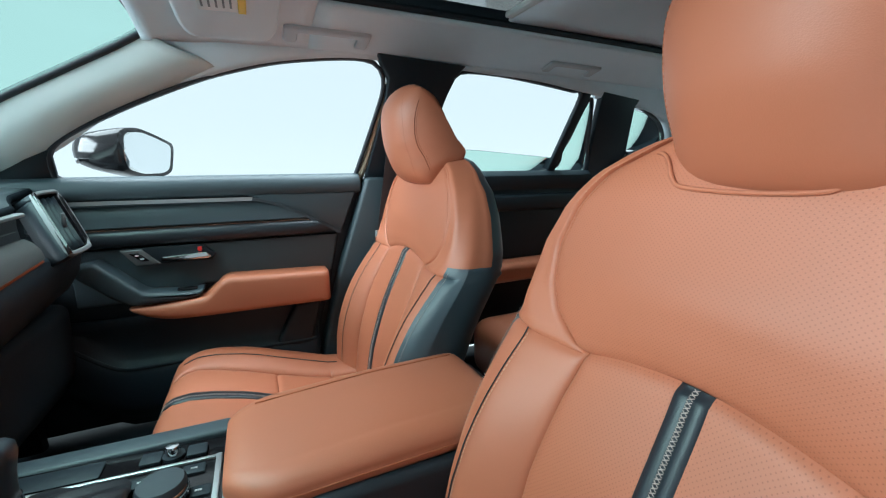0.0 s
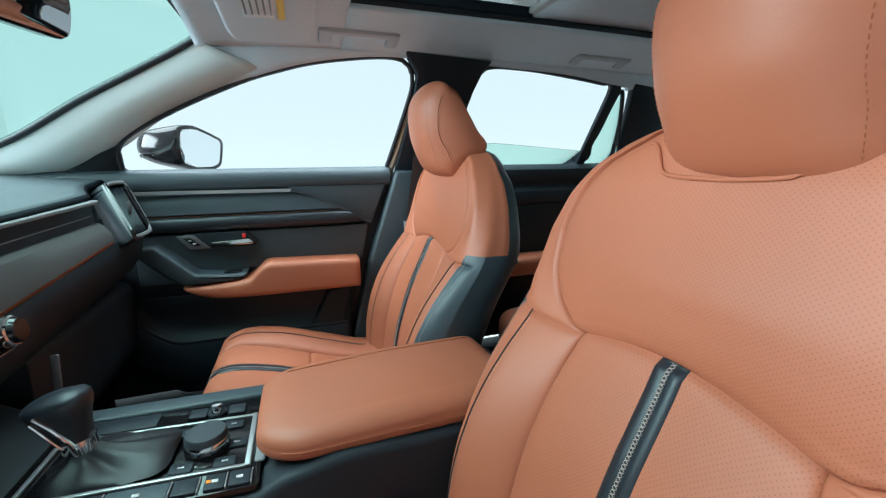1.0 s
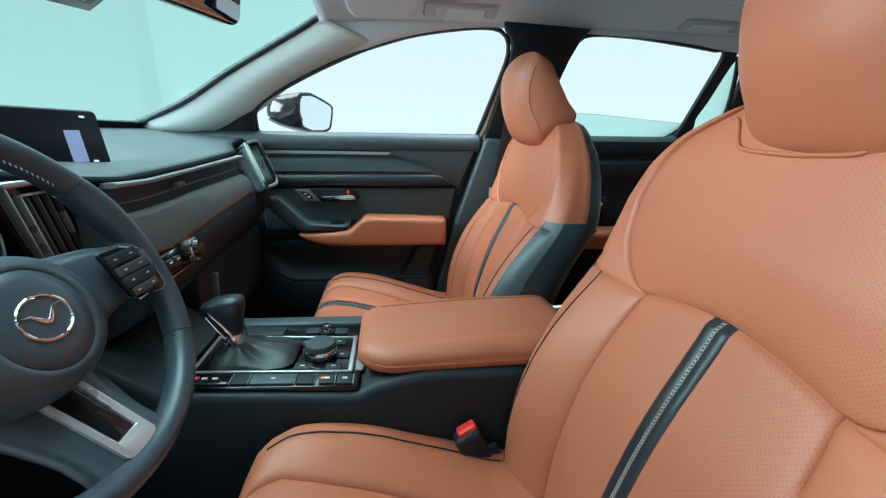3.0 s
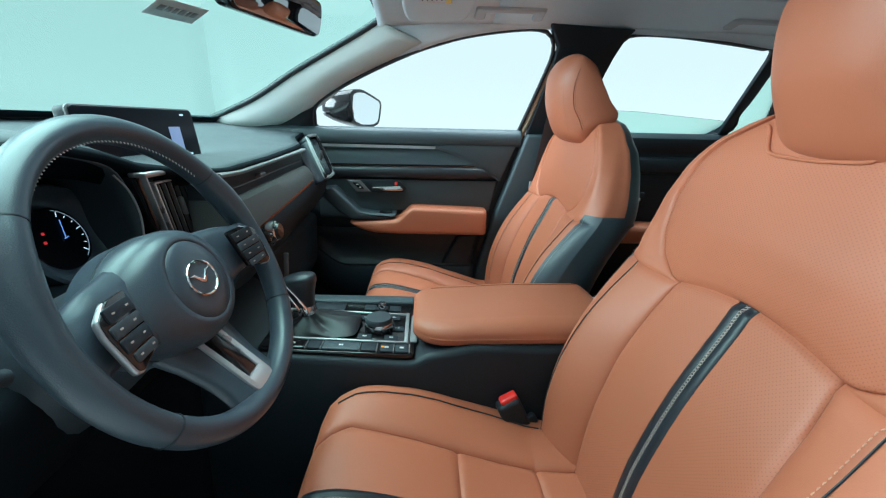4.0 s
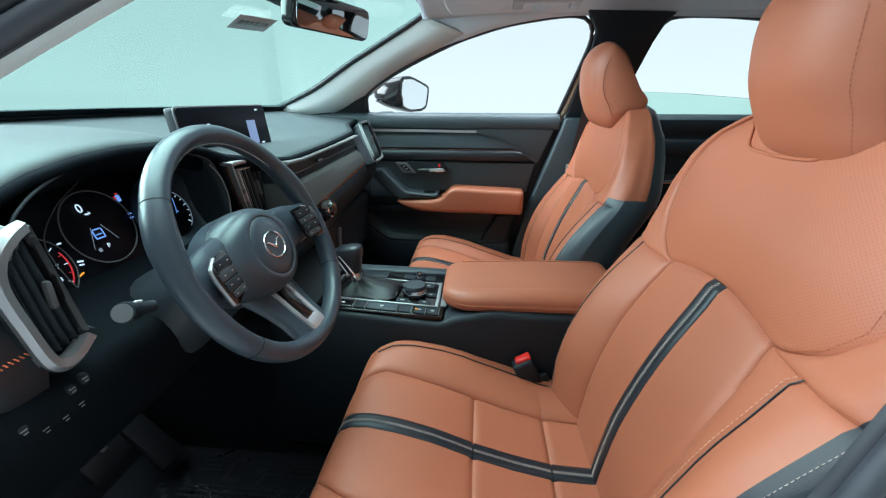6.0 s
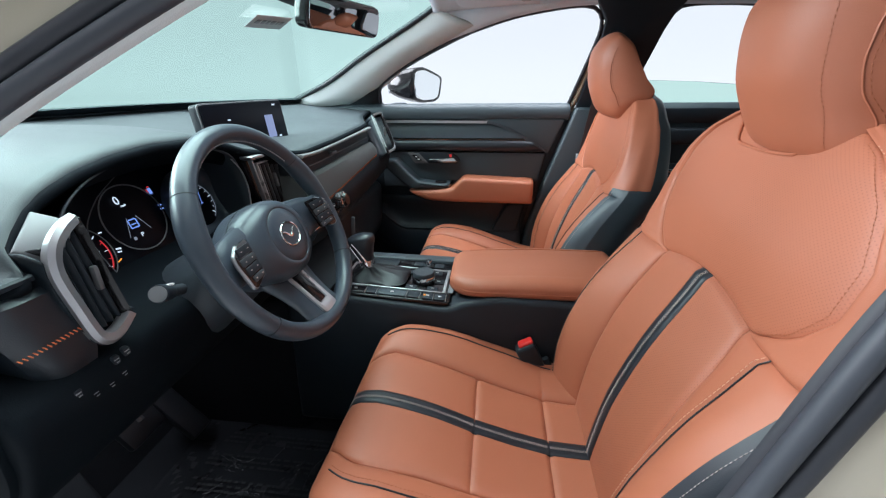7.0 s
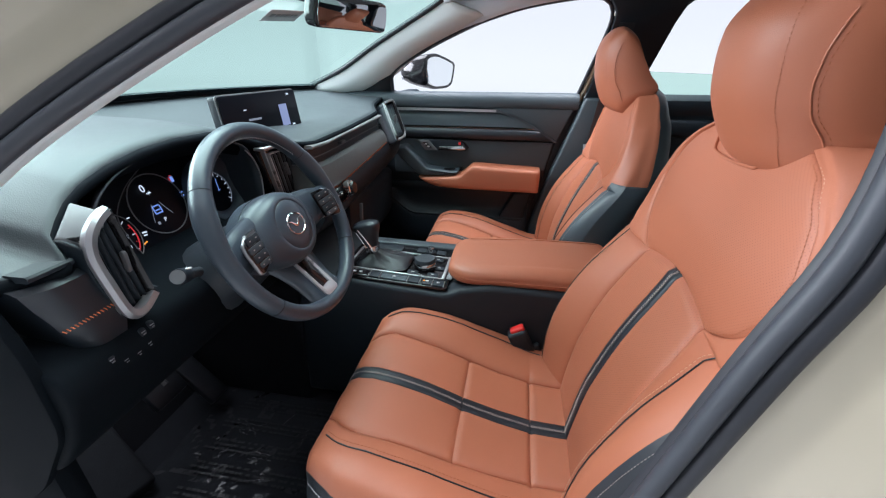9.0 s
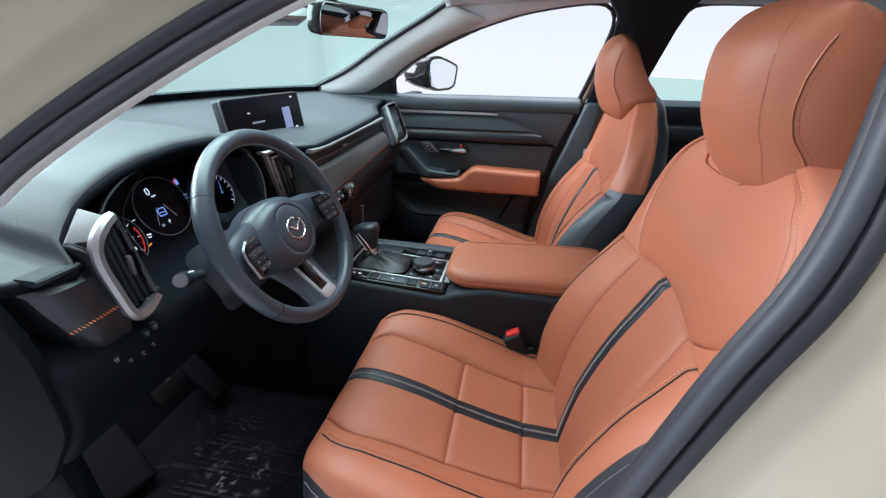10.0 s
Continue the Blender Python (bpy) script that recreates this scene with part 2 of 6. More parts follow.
def rounded(poly, r, n=5):
    """An outline with its corners rounded."""
    out = []
    k = len(poly)
    for i in range(k):
        p, a, b = (Vector(poly[j % k]) for j in (i, i - 1, i + 1))
        da, db = (a - p), (b - p)
        q = min(r, da.length * 0.45, db.length * 0.45)
        s, e = p + da.normalized() * q, p + db.normalized() * q
        for t in np.linspace(0, 1, n):
            out.append(tuple((1 - t) ** 2 * s + 2 * t * (1 - t) * p + t * t * e))
    return out


def sweep(profile, path, up=(0, 0, 1), closed=False, caps=True, scale=None):
    """A closed outline (side, up) carried along a path."""
    path = [Vector(p) for p in path]
    n, rows = len(path), []
    up = Vector(up)
    for i, p in enumerate(path):
        a = path[(i - 1) % n] if closed or i else path[0]
        b = path[(i + 1) % n] if closed or i < n - 1 else path[-1]
        t = (b - a).normalized()
        s = t.cross(up).normalized()
        w = s.cross(t).normalized()
        k = scale(i / max(1, n - 1)) if scale else 1.0
        rows.append([p + s * (x * k) + w * (y * k) for x, y in profile])
    if closed:
        rows.append(rows[0])
    return fixed(grid([[tuple(v) for v in r] for r in rows], wrap=True, caps=caps and not closed))


def circle(r, n=10, ry=None):
    return [(r * math.cos(2 * math.pi * i / n), (ry or r) * math.sin(2 * math.pi * i / n)) for i in range(n)]


def tube(points, r, n=8, up=(0, 0, 1), closed=False):
    return sweep(circle(r, n), points, up, closed)


def lathe(profile, M, n=28):
    """(radius, height) turned about local z, placed by M."""
    rows = []
    for r, h in profile:
        rows.append([tuple(M @ Vector((r * math.cos(2 * math.pi * i / n), r * math.sin(2 * math.pi * i / n), h))) for i in range(n)])
    return fixed(grid(rows, wrap=True, caps=True))


def stitches(points, normals, length=0.004, gap=0.0025, r=0.0006, lean=0.0):
    """Short thread stitches along a line, as one mesh of small rods."""
    p = np.array(points, float)
    nn = np.array(normals, float)
    if nn.ndim == 1:
        nn = np.repeat(nn[None], len(p), 0)
    run = np.concatenate([[0], np.cumsum(np.linalg.norm(np.diff(p, axis=0), axis=1))])
    verts, faces = [], []
    s = gap
    def at(v):
        return Vector([np.interp(v, run, p[:, j]) for j in range(3)]), Vector([np.interp(v, run, nn[:, j]) for j in range(3)]).normalized()
    while s + length < run[-1]:
        (a, na), (b, nb) = at(s), at(s + length)
        t = (b - a).normalized()
        side = t.cross(na).normalized()
        if lean:
            a, b = a - side * lean, b + side * lean
            t = (b - a).normalized()
            side = t.cross(na).normalized()
        k = len(verts)
        for q, m in ((a - na * r * 0.4, 0.6), (a + t * length * 0.25 + na * r * 0.8, 1), (b - t * length * 0.25 + na * r * 0.8, 1), (b - na * r * 0.4, 0.6)):
            for x, y in ((1, 0), (0, 1), (-1, 0), (0, -1)):
                verts.append(tuple(q + side * (x * r * m) + na * (y * r * m)))
        for j in range(3):
            for i in range(4):
                faces.append((k + j * 4 + i, k + j * 4 + (i + 1) % 4, k + j * 4 + 4 + (i + 1) % 4, k + j * 4 + 4 + i))
        s += length + gap
    me = bpy.data.meshes.new("stitches")
    me.from_pydata(verts, [], faces)
    return fixed(me)


def moved(me, M):
    if isinstance(me, bpy.types.Mesh):
        me.transform(M)
    else:
        bmesh.ops.transform(me, matrix=M, verts=me.verts)
    return me


def words(text, size, M, depth=0.0004):
    """Raised letters of the built-in font as a mesh, lying in local xy of M."""
    cu = bpy.data.curves.new("letters", "FONT")
    cu.body, cu.size, cu.extrude, cu.align_x, cu.align_y = text, size, depth, "CENTER", "CENTER"
    ob = bpy.data.objects.new("letters", cu)
    me = bpy.data.meshes.new_from_object(ob)
    bpy.data.objects.remove(ob)
    bpy.data.curves.remove(cu)
    return moved(me, M)


# ---- the booth round the car ----
def ring_wall(a0, a1):
    rows = []
    for z, r in ((0.004, 5.6), (0.05, 5.75), (0.2, 5.9), (0.5, 6.0), (3.9, 6.0)):
        rows.append([(0.4 + r * math.cos(a), r * math.sin(a), z) for a in np.linspace(a0, a1, 48)])
    return grid(rows)


wall = part("wall_round", ring_wall(radians(-40), radians(121.5)), E_LIGHTWALL, None, "seamless white booth wall that glows evenly", kind="structure")
wall["category"] = "wall"
thicken(wall, 0.1, 1)
# this stretch glows dimmer, so the tone step sits in the emission
front_wall = part("wall_front", ring_wall(radians(121.5), radians(230)), E_FRONTWALL, None, "white booth wall before the car, glowing slightly dimmer", kind="structure")
front_wall["category"] = "wall"
thicken(front_wall, 0.1, 1)
# grey wall out of view, added to dim the light at the open door
dim_wall = part("wall_unseen", ring_wall(radians(230), radians(320)), M_DIMWALL, None, "unseen grey booth wall added to dim the open door side", kind="structure")
dim_wall["category"] = "wall"
thicken(dim_wall, 0.1, 1)
bm = bmesh.new()
bmesh.ops.create_circle(bm, cap_ends=True, segments=72, radius=6.2)
bmesh.ops.translate(bm, vec=(0.4, 0, 0), verts=bm.verts)
floor_ob = part("floor", bm, M_FLOOR, None, "plain pale grey booth floor", kind="structure")
floor_ob["category"] = "floor"
bm = bmesh.new()
bmesh.ops.create_circle(bm, cap_ends=True, segments=72, radius=6.2)
bmesh.ops.translate(bm, vec=(0.4, 0, 3.95), verts=bm.verts)
ceil_ob = part("ceiling", bm, M_WALL, None, "plain white booth ceiling", kind="structure")
ceil_ob["category"] = "ceiling"

# ---- car shell ----
# side glass leans in: y = 0.68 at the belt, less above
def side_y(z):
    return 0.68 - 0.66 * (z - 1.085)


def on_side(pts, sgn=1, out=0.0):
    return [(x, sgn * (side_y(z) + out), z) for x, z in pts]


FRONT_WIN = [(-0.300, 1.092), (-0.276, 1.158), (-0.148, 1.228), (0.015, 1.296), (0.110, 1.326), (0.207, 1.349), (0.337, 1.366), (0.410, 1.367), (0.445, 1.350), (0.458, 1.315), (0.450, 1.262), (0.412, 1.110), (0.402, 1.084), (0.380, 1.076), (-0.22, 1.076), (-0.285, 1.080)]
REAR_WIN = [(0.585, 1.088), (0.632, 1.285), (0.650, 1.335), (0.680, 1.362), (0.800, 1.364), (0.939, 1.355), (1.09, 1.341), (1.132, 1.332), (1.137, 1.20), (1.132, 1.086)]
QUARTER_A = [(1.166, 1.086), (1.168, 1.21), (1.172, 1.312), (1.194, 1.314), (1.258, 1.20), (1.316, 1.086)]
QUARTER_B = [(1.392, 1.305), (1.50, 1.29), (1.60, 1.25), (1.66, 1.19), (1.56, 1.16), (1.47, 1.165)]
SCREEN_EDGE = [(-0.634, 0.669, 1.101), (-0.481, 0.631, 1.160), (-0.331, 0.579, 1.238), (-0.222, 0.545, 1.290), (-0.114, 0.511, 1.341), (-0.050, 0.488, 1.374)]

shell = thing("car_body", (0.4, 0.0, 0.2), "sand beige car body shell with pale lining, door open", "car")

# pillar trim between the windscreen and the front window
def pillar_trim(sgn):
    low = [(-0.62, 0.700, 1.070), (-0.44, 0.690, 1.088), (-0.295, 0.655, 1.150), (-0.160, 0.600, 1.233), (0.010, 0.552, 1.305), (0.085, 0.532, 1.332)]
    low = [(x, y - (0.02 if sgn < 0 else 0), z + (0.03 if sgn < 0 else 0)) for x, y, z in low]
    a = spline([(x, sgn * y, z) for x, y, z in SCREEN_EDGE], 30)
    b = spline([(x, sgn * y, z) for x, y, z in low], 30)
    rows = []
    for p, q in zip(a, b):
        m = (p + q) / 2
        out = np.array([0.0, sgn * 0.012, 0.006])
        inn = np.array([0.006, -sgn * 0.010, -0.006])
        rows.append([p + np.array([0.0, sgn * 0.012, -0.014]), p, p * 0.7 + q * 0.3 + inn, m + inn * 1.2, p * 0.3 + q * 0.7 + inn, q, q + out])
    return grid(rows)


for sgn in (1, -1):
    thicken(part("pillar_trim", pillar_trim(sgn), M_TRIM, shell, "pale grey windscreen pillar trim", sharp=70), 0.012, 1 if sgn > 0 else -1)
    # black corner piece in front of the window
    poly = [(-0.66, 1.05), (-0.30, 1.05), (-0.285, 1.152), (-0.45, 1.085)]
    P = [on_side([p], sgn, 0.004)[0] for p in poly]
    bm = bmesh.new()
    bm.faces.new([bm.verts.new(p) for p in P])
    thicken(part("window_corner", bm, M_BLACK, shell, "black plastic window corner"), 0.012, 0)

# headliner with the long roof opening
def roof_z(x, y):
    front = min(0.0, x - 0.3)
    return 1.428 - 0.09 * y * y - 0.022 * (max(0, abs(y) - 0.30) / 0.19) ** 2 - 0.10 * front * front - 0.012 * max(0, x - 0.6) ** 2


OPEN_Y, OPEN_X0, OPEN_X1 = 0.292, 0.262, 1.55


def roof_patch(xs, ys):
    return grid([[(x, y, roof_z(x, y)) for y in ys] for x in xs])


head = thing("headliner", (0.6, 0, 1.44), "pale grey cloth headliner round the roof opening", "headliner", kind="structure")
for name, xs, ys in (("lining_front", np.linspace(-0.06, OPEN_X0, 14), np.linspace(-0.49, 0.49, 40)),
                     ("lining_side", np.linspace(OPEN_X0, 2.0, 30), np.linspace(OPEN_Y, 0.49, 14)),
                     ("lining_side", np.linspace(OPEN_X0, 2.0, 30), np.linspace(-0.49, -OPEN_Y, 14)),
                     ("lining_rear", np.linspace(OPEN_X1, 2.0, 10), np.linspace(-OPEN_Y, OPEN_Y, 14))):
    thicken(part(name, roof_patch(xs, ys), M_HEAD, head, sharp=80), 0.012, 1)
edge = [(OPEN_X0, y) for y in np.linspace(-OPEN_Y, OPEN_Y, 16)] + [(x, OPEN_Y) for x in np.linspace(OPEN_X0, OPEN_X1, 30)][1:] + [(OPEN_X1, y) for y in np.linspace(OPEN_Y, -OPEN_Y, 16)][1:] + [(x, -OPEN_Y) for x in np.linspace(OPEN_X1, OPEN_X0, 30)][1:-1]
part("opening_edge", tube([(x, y, roof_z(x, y) + 0.004) for x, y in edge], 0.008, 8, closed=True), M_BLACK, head, "black edging of the roof opening")
sunroof = thing("sunroof", (0.5, 0, 1.48), "dark glass sunroof with its shade half drawn", "sunroof")
part("glass_panel", rbox((0.50, 0, 1.466), (0.62, 0.66, 0.006), 0.002), M_DARKGLASS, sunroof, "dark tinted glass")
part("side_rail", rbox((0.9, 0.305, 1.440), (1.4, 0.02, 0.03), 0.004), M_BLACK, sunroof)
part("side_rail", rbox((0.9, -0.305, 1.440), (1.4, 0.02, 0.03), 0.004), M_BLACK, sunroof)
P = [[(x, y, 1.444 - 0.10 * y * y) for y in np.linspace(-0.29, 0.29, 12)] for x in np.linspace(0.69, 1.56, 8)]
shade = part("roller_shade", grid(P), M_HEAD, sunroof, "pale grey roller shade")
thicken(shade, 0.008, 1)
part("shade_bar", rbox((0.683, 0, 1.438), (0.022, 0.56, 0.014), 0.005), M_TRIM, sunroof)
part("guide", rbox((0.62, 0.10, 1.448), (0.20, 0.012, 0.008), 0.003), M_SILVER, sunroof)
part("roof_skin", grid([[(x, y, 1.515 - 0.16 * y * y - 0.05 * (x - 0.7) ** 2) for y in np.linspace(-0.62, 0.62, 16)] for x in np.linspace(-0.05, 0.2, 4)]), M_PAINT, shell)
part("roof_skin", grid([[(x, y, 1.515 - 0.16 * y * y - 0.05 * (x - 0.7) ** 2) for y in np.linspace(-0.62, 0.62, 16)] for x in np.linspace(0.8, 2.1, 8)]), M_PAINT, shell)

# windscreen
def screen_xyz(s, t):
    """s across -1 to 1, t from base to top."""
    y0, y1 = 0.675 * s, 0.485 * s
    x0, z0 = -0.86 + 0.235 * s * s, 1.098
    x1, z1 = -0.085 + 0.035 * s * s, 1.416 - 0.040 * s ** 4
    return (x0 + (x1 - x0) * t, y0 + (y1 - y0) * t, z0 + (z1 - z0) * t + 0.022 * math.sin(math.pi * t) * (1 - s ** 4))


ws = part("windscreen", grid([[screen_xyz(s, t) for s in np.linspace(-1.10, 1.10, 27)] for t in np.linspace(0, 1, 14)]), M_WS, None, "pale cyan tinted windscreen glass", kind="structure")
ws["category"] = "windscreen"
ws.visible_shadow = False
part("black_edge", tube([screen_xyz(s, 0.0) for s in np.linspace(-1, 1, 40)], 0.015, 10), M_BLACK, shell, "black lower windscreen edge")
# dark strip laid in for the deep black gap behind the dash
part("black_border", grid([[tuple(Vector(screen_xyz(s, t)) + Vector((0.004, 0, -0.006))) for s in np.linspace(-1, 1, 30)] for t in (0.0, 0.025, 0.05)]), M_BLACK, shell, "black strip along the windscreen foot")
for s in (-1, 1):
    part("screen_seal", tube([(x, s * (y - 0.004), z + 0.006) for x, y, z in spline(SCREEN_EDGE, 30)], 0.0095, 10), M_RUBBER, shell, "black windscreen seal")
part("screen_seal", tube([screen_xyz(s, 1.0) for s in np.linspace(-1, 1, 20)], 0.006, 6), M_RUBBER, shell)

# black inner pillars between the passenger side windows
def side_panel(poly, sgn, out=0.0, deep=0.03):
    bm = bmesh.new()
    lo = [bm.verts.new(p) for p in on_side(poly, sgn, out)]
    hi = [bm.verts.new(p) for p in on_side(poly, sgn, out + deep)]
    n = len(poly)
    bm.faces.new(lo)
    bm.faces.new(hi[::-1])
    for i in range(n):
        bm.faces.new((lo[i], lo[(i + 1) % n], hi[(i + 1) % n], hi[i]))
    bmesh.ops.recalc_face_normals(bm, faces=bm.faces[:])
    es = [e for e in bm.edges if e.calc_face_angle(0) > 0.5]
    bmesh.ops.bevel(bm, geom=es, offset=0.004, segments=2, profile=0.5, affect="EDGES")
    return bm


for sgn in (1, -1):
    part("centre_pillar_upper", side_panel([(x if sgn > 0 else max(x, 0.545), z) for x, z in [(0.425, 1.380), (0.676, 1.372), (0.655, 1.345), (0.64, 1.30), (0.592, 1.06), (0.43, 1.06), (0.462, 1.262), (0.464, 1.33)]], sgn, -0.022), M_BLACK, shell, "black centre pillar trim")
    part("rear_pillar", side_panel([(1.212, 1.345), (1.396, 1.33), (1.392, 1.305), (1.468, 1.168), (1.53, 1.04), (1.345, 1.04), (1.27, 1.20)], sgn, -0.012), M_BLACK, shell, "black rear pillar trim")
    part("window_divider", side_panel([(1.132, 1.345), (1.170, 1.338), (1.164, 1.08), (1.130, 1.08)], sgn, -0.006, 0.02), M_BLACK, shell, "black divider bar")
    part("rear_quarter_trim", side_panel([(1.42, 1.09), (1.50, 1.15), (1.56, 1.155), (1.70, 1.20), (1.9, 1.2), (1.9, 0.98), (1.39, 0.98)], sgn, -0.02), M_BLACK, shell, "black rear quarter trim")
    part("roof_rail_trim", side_panel([(1.20, 1.395), (1.9, 1.36), (1.9, 1.2), (1.70, 1.20), (1.62, 1.262), (1.50, 1.296), (1.39, 1.312), (1.20, 1.330)], sgn, -0.006), M_HEAD, shell, "pale rear side lining")
    # rail between headliner and window tops
    pts = [(-0.045, 1.277), (0.0, 1.294), (0.03, 1.306), (0.11, 1.332), (0.207, 1.354), (0.337, 1.371), (0.46, 1.374), (0.60, 1.372), (0.70, 1.369), (0.94, 1.362), (1.13, 1.344), (1.32, 1.326), (1.62, 1.28)]
    P = []
    for x, y, z in spline(on_side(pts, sgn), 40):
        # the front end tucks behind the pillar trim
        e = max(0, 1 - (x + 0.045) / 0.12)
        yt, zt = 0.47 + 0.015 * e, roof_z(x, 0.485)
        y += sgn * 0.012 * e
        P.append([(x, y + sgn * 0.012, z - 0.004), (x, y - sgn * 0.002, z - 0.006), (x, y - sgn * 0.012, z + 0.004), (x, sgn * yt, zt + 0.006)])
    thicken(part("roof_rail_lining", grid(P), M_HEAD, shell, "pale cloth roof rail lining", sharp=70), 0.008, 1 if sgn > 0 else -1)
    for name, poly in (("front", FRONT_WIN), ("rear", REAR_WIN), ("quarter", QUARTER_A), ("quarter", QUARTER_B)):
        if sgn < 0 and name == "front":
            continue
        loop = spline(on_side(poly, sgn, 0.004), 80, closed=True)
        part("window_seal", sweep(circle(0.006, 8, 0.008), loop, up=(0, 1, 0), closed=True), M_RUBBER, shell, "black rubber window seal")
    for name, poly in (("quarter_window", QUARTER_A), ("quarter_window", QUARTER_B)):
        g = part("glass_pane", side_panel(poly, sgn, 0.004, 0.004), M_GREEN, shell, "green tinted quarter glass")
        g.visible_shadow = False
# rear door glass, wound most of the way down
g = part("lowered_glass", side_panel([(0.57, 1.05), (0.62, 1.164), (0.81, 1.157), (1.134, 1.134), (1.132, 1.05)], 1, 0.006, 0.004), M_GREEN, shell, "green tinted rear door glass, mostly lowered")
g.visible_shadow = False
g = part("lowered_glass", side_panel(REAR_WIN, -1, 0.006, 0.004), M_GREEN, shell, "green tinted rear door glass")
g.visible_shadow = False
# tailgate closes the cabin behind
part("tailgate_lining", rbox((2.05, 0, 0.75), (0.06, 1.3, 0.75), 0.02), M_BLACK, shell, "black tailgate lining")
g = part("rear_window", rbox((1.98, 0, 1.25), (0.006, 1.0, 0.28), 0.002, turn=Euler((0, radians(-25), 0)).to_matrix()), M_GREEN, shell)
g.visible_shadow = False

# lower centre pillars with the beige body edge beside the door
for sgn in (1, -1):
    poly = [(0.428, 1.075), (0.595, 1.075), (0.60, 0.45), (0.24, 0.45), (0.335, 0.80)]
    if sgn < 0:
        poly = [(min(0.6, x + 0.045), z) for x, z in poly]
    part("centre_pillar_lower", prism([(x, z) for x, z in poly], "y", sgn * 0.640, sgn * 0.70, 0.012, 3), M_DOOR, shell, "slate grey lower pillar trim")
    edge = [(0.470, sgn * 0.542, 1.325), (0.464, sgn * 0.572, 1.27), (0.440, sgn * 0.645, 1.15), (0.420, sgn * 0.685, 1.08), (0.416, sgn * 0.69, 1.06)]
    if sgn > 0:
        # dark filler panel added to block the bright gap behind the door edge
        part("gap_filler", prism([(0.30, 1.07), (0.60, 1.07), (0.60, 0.44), (0.16, 0.44)], "y", sgn * 0.702, sgn * 0.730, 0.003), M_RUBBER, shell, "black rubber at the door edge")
    if sgn > 0:
        part("body_edge", tube(spline(edge, 30), 0.011, 8, up=(0, 1, 0)), M_PAINT, shell, "beige painted pillar edge")

# floor pan, sills and firewall
part("floor_pan", rbox((0.5, 0, 0.235), (3.1, 1.36, 0.05), 0.01), M_CARPET, shell, "black carpeted floor")
part("firewall", rbox((-0.98, 0, 0.62), (0.05, 1.36, 0.82), 0.02), M_CARPET, shell, "black carpeted firewall")
part("toe_board", rbox((-0.84, 0, 0.36), (0.05, 1.34, 0.40), 0.02, turn=Euler((0, radians(-38), 0)).to_matrix()), M_CARPET, shell, "sloping black carpet under the pedals")
for sgn in (1, -1):
    part("door_sill", rbox((0.0, sgn * 0.685, 0.32), (1.9, 0.11, 0.20), 0.02), M_BLACK, shell, "black door sill")
    part("side_footwell", rbox((-0.72, sgn * 0.67, 0.62), (0.62, 0.04, 0.82), 0.015), M_MATTE, shell, "black footwell side")
part("rear_bulkhead", rbox((1.55, 0, 0.5), (0.05, 1.3, 0.5), 0.01), M_CARPET, shell)
for sgn in (-1,):
    part("rear_side_panel", rbox((1.1, sgn * 0.68, 0.72), (1.1, 0.05, 0.72), 0.02), M_BLACK, shell, "black rear door lining")

# driver's door opening: seal bead and painted frame
OPENING = [(-0.535, -0.702, 0.66), (-0.455, -0.704, 0.86), (-0.368, -0.700, 1.01), (-0.295, -0.688, 1.078), (-0.220, -0.658, 1.136), (-0.080, -0.612, 1.218), (0.035, -0.585, 1.271), (0.170, -0.564, 1.318), (0.330, -0.556, 1.346), (0.430, -0.564, 1.334), (0.456, -0.600, 1.272), (0.434, -0.655, 1.180), (0.408, -0.688, 1.090), (0.374, -0.694, 0.990), (0.318, -0.700, 0.80), (0.256, -0.706, 0.62), (0.145, -0.712, 0.47), (-0.02, -0.715, 0.435), (-0.36, -0.715, 0.445), (-0.515, -0.708, 0.52)]
loop = spline(OPENING, 140, closed=True)
cen = np.array([0.02, -0.66, 0.88])


def opening_ring(offsets):
    """Rows round the opening: (outwards in the plane of the opening, outwards from the car)."""
    rows, outs = [], []
    n = len(loop)
    for i in range(n):
        t = Vector(loop[(i + 1) % n] - loop[i - 1]).normalized()
        side = Vector((0.0, -1.0, -0.15 if loop[i][2] < 1.0 else 0.35)).normalized()
        out = t.cross(side).normalized()
        if out.dot(Vector(loop[i] - cen)) < 0:
            out = -out
        outs.append(out)
    for i in range(n):
        t = Vector(loop[(i + 1) % n] - loop[i - 1]).normalized()
        out = sum((outs[(i + k) % n] for k in range(-7, 8)), Vector()).normalized()
        s2 = out.cross(t).normalized()
        if s2.y > 0:
            s2 = -s2
        rows.append([tuple(Vector(loop[i]) + out * a + s2 * b) for a, b in offsets])
    rows.append(rows[0])
    return rows


def bead(a0, b0, r, ry=None, n=10):
    return fixed(grid([r_ for r_ in opening_ring([(a0 + x, b0 + y) for x, y in circle(r, n, ry)])], wrap=True))


part("door_seal", bead(0.006, 0.003, 0.0085), M_SEAL, shell, "black rubber at the door edge", sharp=80)
part("door_seal_outer", bead(0.0225, 0.006, 0.0085, 0.007), M_RUBBER, shell, "black rubber outer door seal", sharp=80)
part("opening_trim", grid(opening_ring([(0.000, -0.012), (0.001, -0.004), (0.014, 0.000), (0.026, 0.001), (0.032, -0.001)])), M_RUBBER, shell, sharp=70)
frame_rows = opening_ring([(0.026, 0.000), (0.033, 0.008), (0.044, 0.012), (0.060, 0.012), (0.070, 0.020), (0.086, 0.038), (0.108, 0.054), (0.135, 0.066), (0.18, 0.076), (0.24, 0.080)])
part("door_frame", grid(frame_rows), M_PAINT, shell, "sand beige painted door frame", sharp=70)
